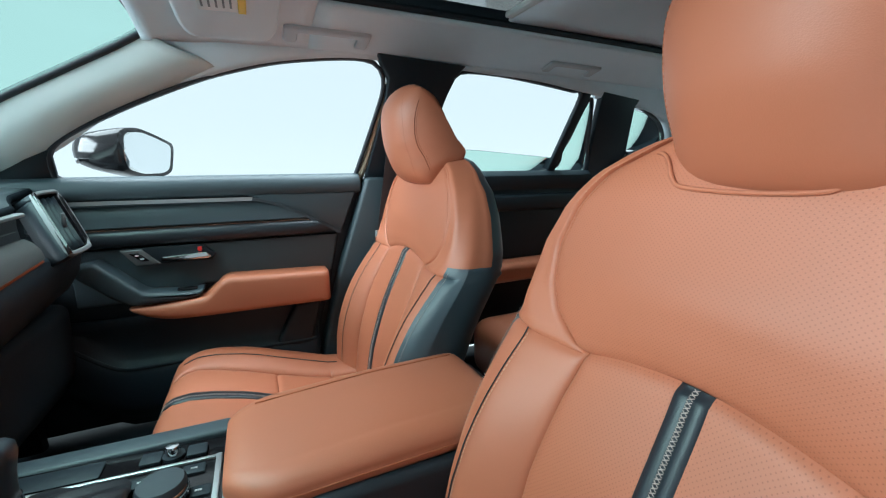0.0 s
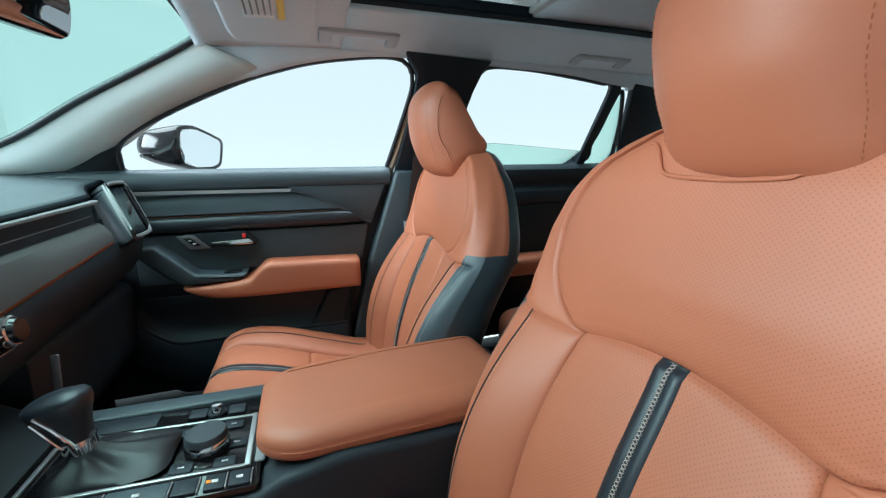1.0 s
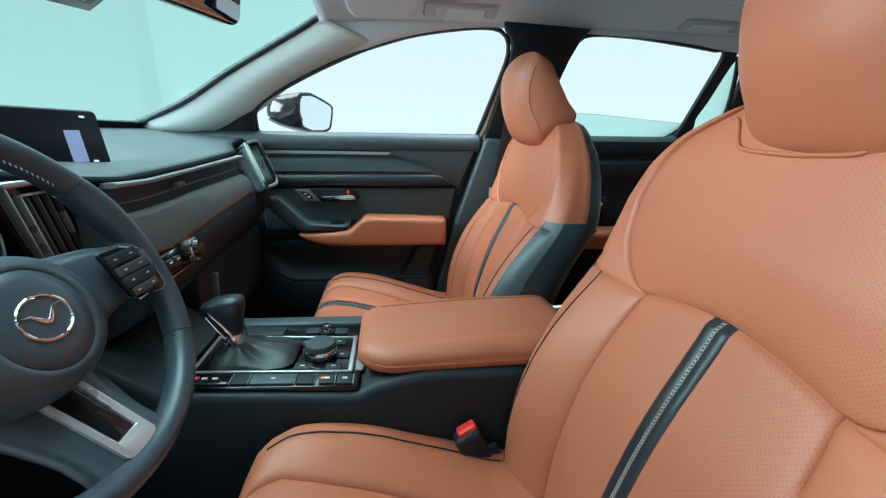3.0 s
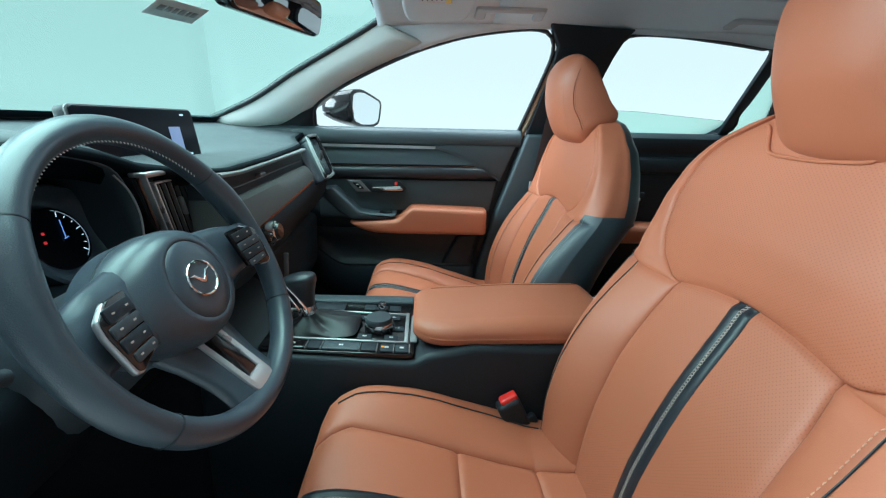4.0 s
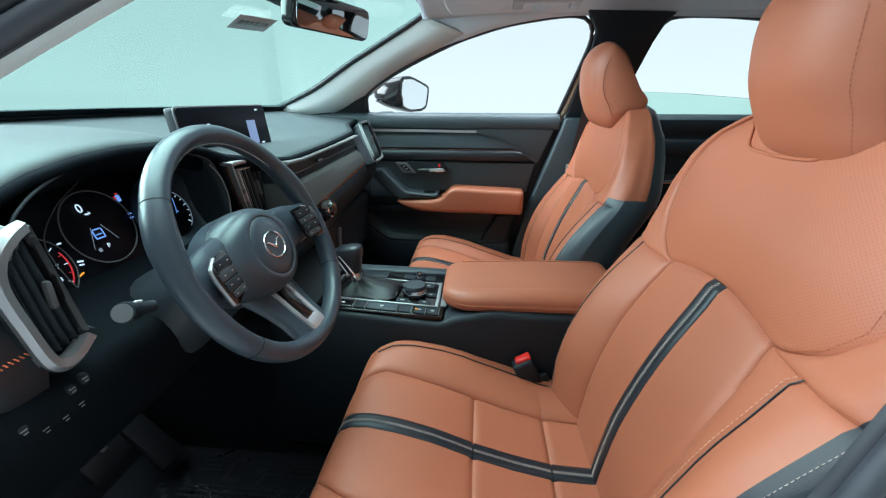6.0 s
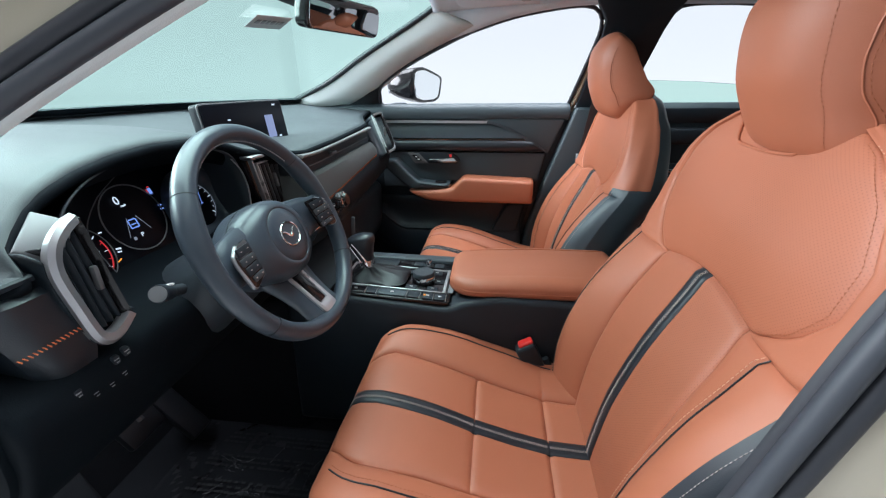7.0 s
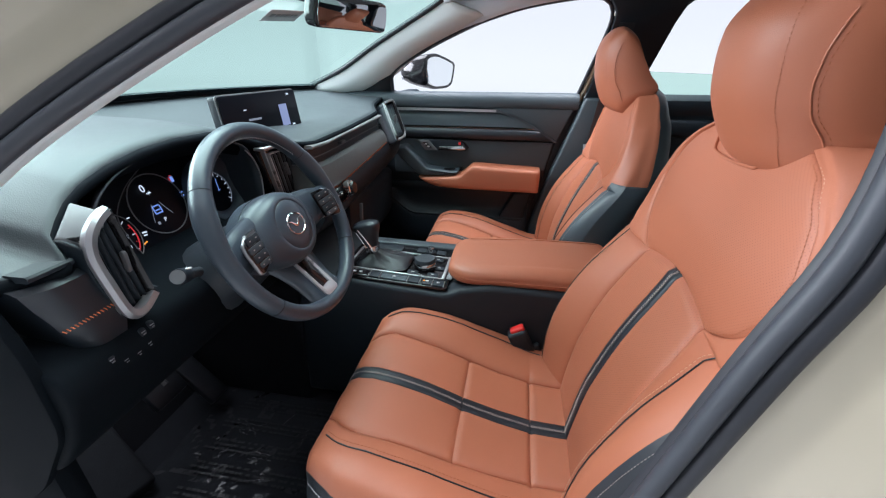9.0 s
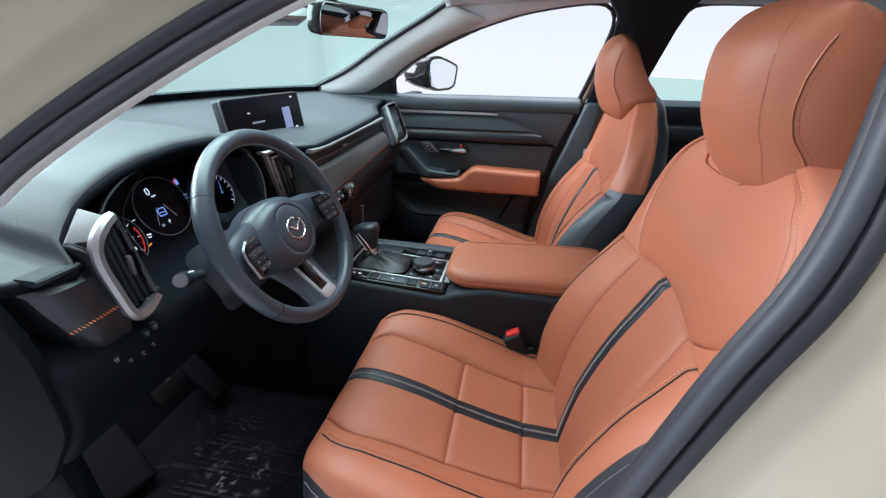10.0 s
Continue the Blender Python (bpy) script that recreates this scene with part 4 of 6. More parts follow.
thicken(part("pad_lip", grid([r[:5] for r in rows]), M_MATTE, dash, "black lip under the dash top", sharp=75), 0.003, 1)


def fascia_z(y):
    """Heights of the silver strip, the dark band's foot and the stitched edge."""
    if y < -0.3:
        return 0.981, 0.950, 0.913
    a = abs(y)
    return 1.010 + 0.034 * a, 0.966 + 0.030 * a, 0.897 + 0.088 * a


def fascia(name, y0, y1, prof, material, label="", sharp=60, n=24):
    """A band along the dash: prof(y) gives its (x, z) outline."""
    def back(y):
        return 0.0 if y > -0.3 else 0.036 + 0.10 * max(0, -0.665 - y)
    return part(name, fixed(grid([[(x - back(y), y, z) for x, z in prof(y)] for y in np.linspace(y0, y1, n)], wrap=True, caps=True)), material, dash, label, sharp=sharp)


def strip_prof(y):
    t, m, b = fascia_z(y)
    return [(-0.30, t + 0.002), (-0.271, t + 0.002), (-0.268, t), (-0.268, t - 0.004), (-0.272, t - 0.006), (-0.30, t - 0.006)]


def band_prof(y):
    t, m, b = fascia_z(y)
    return [(-0.33, t - 0.006), (-0.281, t - 0.006), (-0.283, (t + m) / 2), (-0.281, m), (-0.33, m)]


def soft_prof(y):
    t, m, b = fascia_z(y)
    return [(-0.33, m - 0.001), (-0.276, m - 0.001), (-0.266, m - 0.008), (-0.256, (m + b) / 2), (-0.252, b + 0.004), (-0.256, b), (-0.33, b)]


def lower_prof(y):
    t, m, b = fascia_z(y)
    if y < -0.3:
        return [(-0.40, b - 0.002), (-0.258, b - 0.002), (-0.253, b - 0.008), (-0.253, b - 0.036), (-0.262, b - 0.052), (-0.40, b - 0.052)]
    return [(-0.40, b - 0.002), (-0.258, b - 0.002), (-0.253, b - 0.008), (-0.252, b - 0.035), (-0.262, b - 0.075), (-0.285, b - 0.110), (-0.32, b - 0.130), (-0.40, b - 0.135)]


for y0, y1 in ((-0.085, 0.43), (-0.684, -0.600)):
    far = y0 > -0.5
    if far:
        fascia("silver_strip", y0, y1, strip_prof, M_SHOULDER, "satin grey strip", 25)
        fascia("vent_band", y0, y1, band_prof, M_STRIPE, "black slit vent band", 25)
        fascia("soft_panel", y0, y1, soft_prof, M_WEAVE, "grey woven padded panel", 30)
    else:
        fascia("strip_end", -0.674, -0.624, strip_prof, M_BLACK, "black end of the dash strip", 25, 6)
        edge = [(-0.33, 0.968), (-0.272, 0.968), (-0.262, 0.962), (-0.262, 0.94), (-0.256, 0.916), (-0.258, 0.88), (-0.268, 0.852), (-0.33, 0.845)]
        rows = []
        for v in np.linspace(0, 1, 12):
            rows.append([(x - 0.036 - 0.02 * (1 - v) ** 6, (-0.684 + 0.32 * (0.968 - z)) * (1 - v) + y1 * v, z) for x, z in edge])
        part("soft_panel", fixed(grid(rows, wrap=True, caps=True)), M_STRIPE, dash, "black padded panel", sharp=30)
    line = [(-0.2525 - (0.036 + 0.10 * max(0, -0.665 - y) if y < -0.3 else 0), y, fascia_z(y)[2] + 0.001) for y in np.linspace(y0 + (0.005 if far else 0.008), y1 - 0.005, 40)]
    part("stitching", stitches(line, (1, 0, 0.1), 0.0030, 0.0015, 0.0007, lean=0.0022), M_ORTHREAD, dash, "orange stitching")
    if far:
        fascia("lower_panel", y0, 0.60, lower_prof, M_BLACK, "black lower dash panel")
part("slit_line", tube([(-0.2825, y, (fascia_z(y)[0] + fascia_z(y)[1]) / 2 - 0.008) for y in np.linspace(-0.07, 0.42, 20)], 0.0012, 6), M_DARKSILVER, dash)
part("vent_tab", rbox((-0.276, 0.10, 0.992), (0.012, 0.030, 0.008), 0.002), M_DARKSILVER, dash, "small satin vent tab")

# glovebox and knee panel
part("glovebox", prism(rounded([(-0.30, 0.80), (-0.31, 0.62), (-0.36, 0.55), (-0.55, 0.55), (-0.55, 0.80)], 0.03), "y", 0.17, 0.63, 0.008), M_BLACK, dash, "black glovebox lid")
part("dash_core", rbox((-0.50, 0.0, 0.76), (0.24, 1.30, 0.16), 0.02), M_BLACK, dash, "black dash core")
part("glovebox_side", prism([(-0.250, 0.80), (-0.262, 0.64), (-0.272, 0.64), (-0.262, 0.80)], "y", 0.146, 0.152, 0.002), M_DARKSILVER, dash)
knee = [(-0.330, 0.880), (-0.292, 0.862), (-0.286, 0.83), (-0.300, 0.79), (-0.325, 0.74), (-0.37, 0.69), (-0.50, 0.66), (-0.50, 0.90)]
part("knee_panel", prism(rounded(knee, 0.025), "y", -0.70, -0.13, 0.010, 3), M_MATTE, dash, "black knee panel below the steering column")
part("side_end_cap", prism(rounded([(-0.335, 0.975), (-0.312, 0.90), (-0.315, 0.78), (-0.40, 0.66), (-0.62, 0.50), (-0.70, 0.60), (-0.62, 1.03), (-0.40, 1.00)], 0.03), "y", -0.708, -0.694, 0.002), M_MATTE, dash, "black dash end cap")

# switches on the knee panel
for y, z in ((-0.589, 0.853), (-0.574, 0.855), (-0.639, 0.846), (-0.623, 0.833), (-0.604, 0.830), (-0.586, 0.832)):
    b = part("switch", rbox((-0.2955, y, z), (0.014, 0.010, 0.012), 0.003), M_BLACK, dash, "small black switch")
    part("switch_mark", joined(rbox((-0.2883, y - 0.001, z + 0.002), (0.001, 0.006, 0.0012), 0), rbox((-0.2883, y, z - 0.002), (0.001, 0.004, 0.0012), 0)), M_GREYTHREAD, b)


# ---- air vents ----
def side_vent(sgn, quad, rim=None, a0=0.46, k=1.0):
    v = thing("air_vent", (-0.26, sgn * 0.55, 0.93), "slanted black air vent with satin silver frame", "air vent", "dash end vents")
    tl, tr, br, bl = (Vector((x, sgn * y, z)) for x, y, z in quad)
    n = (tr - tl).cross(bl - tl).normalized()
    if n.x < 0:
        n = -n

    def P(a, b, d=0.0):
        return tuple((tl * (1 - a) + tr * a) * (1 - b) + (bl * (1 - a) + br * a) * b + n * d)

    outer = spline([P(0.42, -0.02), P(0.80, -0.03), P(0.97, 0.03), P(1.03, 0.20), P(1.03, 0.75), P(1.0, 0.93), P(0.80, 1.04), P(0.35, 1.05)] if rim is None else rim, 60)
    if rim is None:
        outer = spline([P(a0 - 0.06, 0.10), P(a0 + 0.02, 0.0), P(0.90, -0.02), P(0.99, 0.05), P(1.02, 0.25), P(1.02, 0.75), P(0.98, 0.95), P(0.86, 1.02), P(a0 + 0.02, 1.03), P(a0 - 0.05, 0.93), P(a0 - 0.08, 0.5)], 80, closed=True)
    part("vent_frame", sweep([(x * k, y * k) for x, y in ((-0.010, -0.010), (0.006, -0.010), (0.010, 0.004), (0.004, 0.010), (-0.008, 0.008))], outer, up=tuple(n), closed=rim is None), M_SHOULDER if rim is None else M_SILVER, v, "satin silver vent frame", sharp=45)
    rows = [[P(a, b, d) for a, d in ((a0 - 0.10, 0.0), (a0 - 0.06, 0.004), (a0, -0.002), (a0 + 0.01, -0.03), (0.93, -0.03), (0.94, 0.0), (1.0, 0.003))] for b in np.linspace(-0.01, 1.03, 8)]
    thicken(part("vent_recess", grid(rows), M_GLOSSBLK, v, "black vent recess"), 0.004, 0)
    for a in np.linspace(a0 + 0.09, 0.84, 4):
        rows = [[P(a, b, d) for d in (-0.028, -0.002)] for b in np.linspace(0.06, 0.96, 6)]
        thicken(part("vane", grid(rows), M_BLACK, v), 0.002, 0)
    part("vane_tab", rbox(P(0.60 if rim is None else 0.35, 0.5, 0.002), (0.008, 0.007, 0.030), 0.003), M_DARKSILVER, v, "satin vane tab")
    # housing behind the frame, its top a satin shoulder
    def housing(pts):
        c = Vector(P(0.5, 0.5))
        rows = []
        for p in pts:
            q = Vector(p)
            o = (q - c).normalized() * 0.006
            rows.append([tuple(q - n * 0.004), tuple(q + o - n * 0.004), tuple(q + o + Vector((-0.012, 0, 0.003))), tuple(q + o + Vector((-0.030, 0, 0.008))), tuple(q + o * 0.5 + Vector((-0.060, 0, 0.010)))])
        return grid(rows)
    if rim is None:
        c = Vector(P(0.5 + a0 / 2, 0.5))
        ring = [Vector(p) for p in outer] + [Vector(outer[0])]
        thicken(part("vent_housing", grid([[tuple(q), tuple(q + (q - c).normalized() * 0.003 - n * 0.012), tuple(q - n * 0.04)] for q in ring]), M_BLACK, v, "black vent housing"), 0.004, 0)
    else:
        bm = bmesh.new()
        bm.faces.new([bm.verts.new(p) for p in ((-0.352, -0.570, 1.033), (-0.328, -0.619, 1.004), (-0.294, -0.609, 0.991), (-0.301, -0.569, 1.022))])
        low = bmesh.ops.extrude_face_region(bm, geom=bm.faces[:])
        bmesh.ops.translate(bm, vec=(-0.008, 0.0, -0.016), verts=[g for g in low["geom"] if isinstance(g, bmesh.types.BMVert)])
        bmesh.ops.bevel(bm, geom=bm.edges[:], offset=0.004, segments=3, profile=0.5, affect="EDGES")
        part("vent_shoulder", bm, M_SHOULDER, v, "satin grey vent shoulder")
        thicken(part("vent_housing", housing(outer[17:]), M_BLACK, v, "black vent housing"), 0.004, 0)
    return v


side_vent(1, ((-0.292, 0.515, 1.055), (-0.288, 0.640, 1.055), (-0.222, 0.560, 0.942), (-0.222, 0.425, 0.945)), None, 0.22, 0.46)
side_vent(-1, ((-0.302, 0.566, 1.024), (-0.292, 0.610, 1.003), (-0.287, 0.602, 0.893), (-0.287, 0.556, 0.897)),
          [(-0.302, -0.572, 1.024), (-0.296, -0.590, 1.018), (-0.292, -0.608, 1.003), (-0.2915, -0.614, 0.978), (-0.289, -0.609, 0.935), (-0.287, -0.602, 0.898), (-0.287, -0.591, 0.886), (-0.287, -0.575, 0.888), (-0.287, -0.557, 0.900)], 0.12, 0.72)

# centre vent beside the cluster
cv = thing("air_vent", (-0.30, -0.15, 0.93), "upright black air vent beside the cluster", "air vent", "dash centre vents")
def leant(bm):
    """The vent leans towards the passenger side at its foot."""
    for v in bm.verts:
        v.co.y += 0.30 * (1.02 - v.co.z)
    return bm


part("vent_box", leant(rbox((-0.372, -0.124, 0.955), (0.06, 0.122, 0.135), 0.006)), M_GLOSSBLK, cv, "gloss black vent housing")
part("vent_cap", leant(rbox((-0.340, -0.126, 1.0225), (0.026, 0.116, 0.008), 0.003)), M_SILVER, cv, "satin silver vent cap")
part("side_strip", leant(rbox((-0.334, -0.180, 0.955), (0.010, 0.0035, 0.130), 0.001)), M_SILVER, cv, "thin silver vent strip")
for y, w in ((-0.162, 0.003), (-0.076, 0.003)):
    part("frame_strip", leant(rbox((-0.337, y, 0.952), (0.010, w, 0.110), 0.001)), M_BRIGHT, cv)
part("frame_strip", leant(rbox((-0.337, -0.119, 1.008), (0.010, 0.088, 0.003), 0.001)), M_BRIGHT, cv)
for y in (-0.149, -0.134, -0.119, -0.104, -0.089):
    part("vane", leant(rbox((-0.342, y, 0.952), (0.012, 0.003, 0.105), 0.001)), M_DARKSILVER, cv)
part("vane_tab", leant(rbox((-0.334, -0.112, 0.962), (0.008, 0.006, 0.032), 0.002)), M_SILVER, cv)

# climate controls
hv = thing("climate_panel", (-0.26, 0.02, 0.86), "gloss black climate panel with chrome-ringed knobs", "climate controls")
tilt = Euler((0, radians(-14), 0)).to_matrix()
part("control_plate", rbox((-0.252, -0.045, 0.878), (0.02, 0.18, 0.036), 0.005, turn=tilt), M_GLOSSBLK, hv)
part("chrome_line", rbox((-0.243, -0.045, 0.858), (0.008, 0.17, 0.004), 0.001), M_CHROME, hv)
for y in (0.020, -0.115):
    M = Matrix.Translation((-0.243, y, 0.886)) @ Euler((0, radians(82), 0)).to_matrix().to_4x4()
    knob = part("knob", lathe([(0.0, 0.0), (0.019, 0.0), (0.019, 0.012), (0.017, 0.022), (0.015, 0.026), (0.0, 0.026)], M), M_GLOSSBLK, hv, "black rotary knob")
    part("knob_ring", lathe([(0.0192, 0.002), (0.0205, 0.004), (0.0205, 0.018), (0.0185, 0.020)], M), M_CHROME, knob, "chrome knob ring")
for y in (-0.085, -0.062, -0.039, -0.016):
    part("button", rbox((-0.243, y, 0.881), (0.008, 0.018, 0.010), 0.002), M_BLACK, hv)
    part("button_mark", rbox((-0.2385, y, 0.882), (0.001, 0.008, 0.0022), 0), M_WHITE, hv)

# ---- infotainment screen ----
disp = thing("touch_screen", (-0.48, 0.05, 1.03), "wide dark display with a pale blue tile", "display")
MD = Matrix.Translation((-0.468, 0.055, 1.068)) @ Matrix.Rotation(radians(-5), 4, "Z") @ Matrix.Rotation(radians(-7), 4, "Y") @ Euler((radians(90), 0, radians(90))).to_matrix().to_4x4() @ Matrix.Diagonal((0.955, 1.02, 1, 1))


def slab(w, h, d, r, c=(0, 0, 0)):
    bm = prism(rounded([(c[0] - w / 2, c[1] - h / 2), (c[0] + w / 2, c[1] - h / 2), (c[0] + w / 2, c[1] + h / 2), (c[0] - w / 2, c[1] + h / 2)], r), "z", c[2] - d / 2, c[2] + d / 2, min(0.002, d * 0.3))
    return bm


part("housing", moved(slab(0.318, 0.104, 0.024, 0.010, (0, 0, -0.012)), MD), M_BLACK, disp, "black display housing")
part("bezel", moved(slab(0.320, 0.106, 0.004, 0.011, (0, 0, -0.002)), MD), M_DARKSILVER, disp)
part("glass", moved(slab(0.314, 0.100, 0.003, 0.009, (0, 0, 0.002)), MD), M_LENS, disp, "dark display glass")
part("lit_tile", moved(slab(0.036, 0.056, 0.001, 0.001, (0.083, -0.012, 0.0045)), MD), E_PALE, disp, "pale blue lit tile")
for w, h, x, y in ((0.050, 0.005, -0.045, -0.010), (0.012, 0.004, 0.118, 0.040), (0.012, 0.004, 0.118, -0.040), (0.008, 0.008, -0.135, -0.035), (0.010, 0.003, -0.075, 0.014)):
    part("lit_text", moved(slab(w, h, 0.001, 0.0005, (x, y, 0.0045)), MD), E_WHITE if w < 0.03 else E_DIM, disp, "small line of lit text")
part("foot", rbox((-0.49, 0.05, 1.012), (0.06, 0.20, 0.03), 0.006), M_BLACK, disp)

# ---- instrument cluster ----
clu = thing("instrument_cluster", (-0.44, -0.37, 0.90), "dark three-dial instrument cluster with lit read-outs", "instrument cluster")
MC = Matrix.Translation((-0.452, -0.37, 0.958)) @ Matrix.Rotation(radians(-20), 4, "Y") @ Euler((radians(90), 0, radians(90))).to_matrix().to_4x4()
part("cluster_face", moved(slab(0.42, 0.21, 0.006, 0.05, (0.055, -0.005, -0.006)), MC), M_LENS, clu, "black cluster face")
# hood shroud between the face and the pad lip
LENS = [(-0.105, -0.090), (-0.118, -0.030), (-0.088, 0.030), (-0.030, 0.066), (0.040, 0.084), (0.100, 0.092), (0.160, 0.090), (0.190, 0.062), (0.205, 0.0), (0.190, -0.080), (0.10, -0.095), (0.0, -0.094), (-0.06, -0.096)]
HOOD = [(-0.335, -0.535, 0.895), (-0.350, -0.548, 0.965), (-0.356, -0.540, 1.012), (-0.364, -0.485, 1.046), (-0.368, -0.405, 1.062), (-0.366, -0.315, 1.064), (-0.356, -0.235, 1.046), (-0.352, -0.200, 1.022), (-0.350, -0.182, 0.960), (-0.345, -0.190, 0.890), (-0.325, -0.28, 0.858), (-0.322, -0.37, 0.852), (-0.325, -0.47, 0.862)]
inner, outer = spline(LENS, 72, closed=True), spline(HOOD, 72, closed=True)
rows = []
for p, q in zip(inner, outer):
    face, front = MC @ Vector((p[0], p[1], -0.002)), Vector(q)
    rows.append([tuple(face.lerp(front, t)) for t in np.linspace(0, 1, 6)])
rows.append(rows[0])
thicken(part("shroud", grid(rows), M_COLUMN, clu, "black cluster shroud", sharp=80), 0.003, 0)
part("lens_edge", tube([tuple(MC @ Vector((p[0] * 0.97, p[1] * 0.97, 0.004))) for p in spline([(-0.068, -0.085), (-0.075, -0.040), (-0.070, 0.0), (-0.033, 0.036), (0.007, 0.058), (0.045, 0.074), (0.103, 0.088), (0.150, 0.096)], 50)], 0.0009, 6, up=(1, 0, 0)), M_DARKSILVER, clu, "thin satin lens edge")
part("hood_edge", tube(spline([(-0.356, -0.206, 1.026), (-0.350, -0.190, 1.000), (-0.348, -0.180, 0.960), (-0.348, -0.186, 0.905)], 20), 0.0014, 6, up=(1, 0, 0)), M_SILVER, clu, "thin silver hood edge")


def dial(x, y, r, name, thin=0.0009):
    ring = [tuple(MC @ Vector((x + r * math.cos(a), y + r * math.sin(a), 0.003))) for a in np.linspace(0, 2 * math.pi, 64, endpoint=False)]
    return part(name, tube(ring, thin, 6, up=(1, 0, 0), closed=True), M_SHOULDER, clu, "round dial with a thin satin ring")


def lay(x, y, turn=0.0, d=0.0012):
    return MC @ Matrix.Translation((x, y, d)) @ Matrix.Rotation(turn, 4, "Z")


def bar(w, h, x, y, turn=0.0, d=0.0012):
    return moved(slab(w, h, 0.0006, min(w, h) * 0.25), lay(x, y, turn, d))


mid = dial(0.015, -0.006, 0.0565, "speed_dial", 0.0011)
part("numeral", words("0", 0.019, lay(0.002, 0.027)), E_WHITE, mid)
part("unit", words("mph", 0.0055, lay(0.009, 0.0175)), E_WHITE, mid)
part("gear_letter", words("P", 0.010, lay(0.011, -0.036)), E_WHITE, mid)
part("lane_lines", joined(bar(0.0007, 0.034, -0.006, -0.019, -0.38), bar(0.0007, 0.032, 0.025, -0.017, 0.48)), E_DIM, mid)
part("car_symbol", joined(bar(0.016, 0.0022, 0.007, -0.0215), bar(0.0022, 0.014, -0.0005, -0.0145), bar(0.0022, 0.014, 0.0145, -0.0145), bar(0.012, 0.0022, 0.007, -0.0075), bar(0.010, 0.0020, 0.007, -0.0155)), E_BLUE, mid, "blue lit car symbol")
part("lamp_symbol", bar(0.0055, 0.0055, -0.005, -0.038), E_DIM, mid)
tach = dial(-0.100, -0.037, 0.049, "rev_dial")
for k in range(9):
    a = radians(-37 + (8 - k) * 36)
    if k > 3:
        part("numeral", words(str(k), 0.0085, lay(-0.100 + 0.029 * math.cos(a), -0.037 + 0.029 * math.sin(a))), E_WHITE, tach)
    part("tick", bar(0.0065, 0.0012, -0.100 + 0.041 * math.cos(a), -0.037 + 0.041 * math.sin(a), a), E_WHITE, tach)
    part("small_tick", bar(0.004, 0.0009, -0.100 + 0.041 * math.cos(a + 0.31), -0.037 + 0.041 * math.sin(a + 0.31), a + 0.31), E_RED if k > 6 else E_DIM, tach)
arc = [tuple(lay(-0.100 + 0.0440 * math.cos(a), -0.037 + 0.0440 * math.sin(a)).translation) for a in np.linspace(radians(-40), radians(22), 14)]
part("red_arc", tube(arc, 0.0010, 6, up=(1, 0, 0)), E_RED, tach)
for w, h, x, y, turn in ((0.009, 0.0028, -0.041, -0.042, -0.2), (0.007, 0.0024, -0.042, -0.047, -0.2), (0.006, 0.0022, -0.052, -0.010, 0.0)):
    part("read_out", bar(w, h, x, y, turn), E_WHITE, clu, "small lit read-out")
part("amber_lamp", bar(0.009, 0.0022, -0.050, -0.059, 0.3), E_AMBER, clu, "amber lamp")
part("car_lamp", bar(0.007, 0.011, 0.071, 0.027), E_BLUE, clu, "small blue car lamp")
for y in (-0.001, -0.008):
    part("lit_mark", bar(0.007, 0.0026, 0.074, y), E_BLUE, clu)
part("warning_lamp", joined(bar(0.003, 0.007, 0.0655, 0.028), bar(0.005, 0.0022, 0.071, 0.0345)), E_RED, clu, "red warning lamp")
# fuel dial at the bottom of a grey cone
FD = (0.150, -0.024, 0.008)
fuel = part("fuel_dial", lathe([(0.0, 0.0), (0.044, 0.0), (0.0445, 0.0012), (0.0, 0.0006)], MC @ Matrix.Translation(FD), 48), M_LENS, clu, "black fuel dial")
part("dial_cone", lathe([(0.0455, -0.006), (0.0455, 0.0), (0.062, 0.016), (0.070, 0.019), (0.074, 0.016), (0.075, -0.006)], MC @ Matrix.Translation(FD), 56), M_WHEEL, fuel, "dark grey dial cone", sharp=50)
arc = [tuple(MC @ Vector((FD[0] + 0.041 * math.cos(a), FD[1] + 0.041 * math.sin(a), FD[2] + 0.0014))) for a in np.linspace(radians(-55), radians(75), 26)]
part("lit_arc", tube(arc, 0.0006, 5, up=(1, 0, 0)), E_DIM, fuel)
for k in range(7):
    a = radians(66 - k * 18)
    part("tick", bar(0.0075 if k % 3 == 0 else 0.0035, 0.0012, FD[0] + 0.036 * math.cos(a), FD[1] + 0.036 * math.sin(a), a, FD[2] + 0.0016), E_WHITE, fuel)
part("needle", joined(bar(0.0012, 0.026, FD[0] + 0.010, FD[1] + 0.012, -0.25, FD[2] + 0.003), bar(0.008, 0.0012, FD[0] + 0.008, FD[1] - 0.001, 0.2, FD[2] + 0.003)), E_BLUE, fuel, "pale lit needle")
for x, y in ((-0.020, 0.012), (-0.024, 0.0)):
    part("warning_lamp", bar(0.0045, 0.0038, FD[0] + x, FD[1] + y, 0.0, FD[2] + 0.002), E_RED, fuel, "small red warning lamp")

# ---- steering wheel ----
wheel = thing("steering_wheel", (-0.177, -0.37, 0.95), "black leather three-spoke steering wheel with silver trim", "steering wheel")
RAKE = 25.0
MW = Matrix.Translation((-0.179, -0.373, 0.9436)) @ Matrix.Rotation(radians(-RAKE), 4, "Y") @ Euler((radians(90), 0, radians(90))).to_matrix().to_4x4()
# local: x to the passenger side, y up the rim, z towards the driver
RIM = 0.1625


def rim_radius(a):
    return RIM - 0.004 * max(0, -math.sin(a)) ** 6


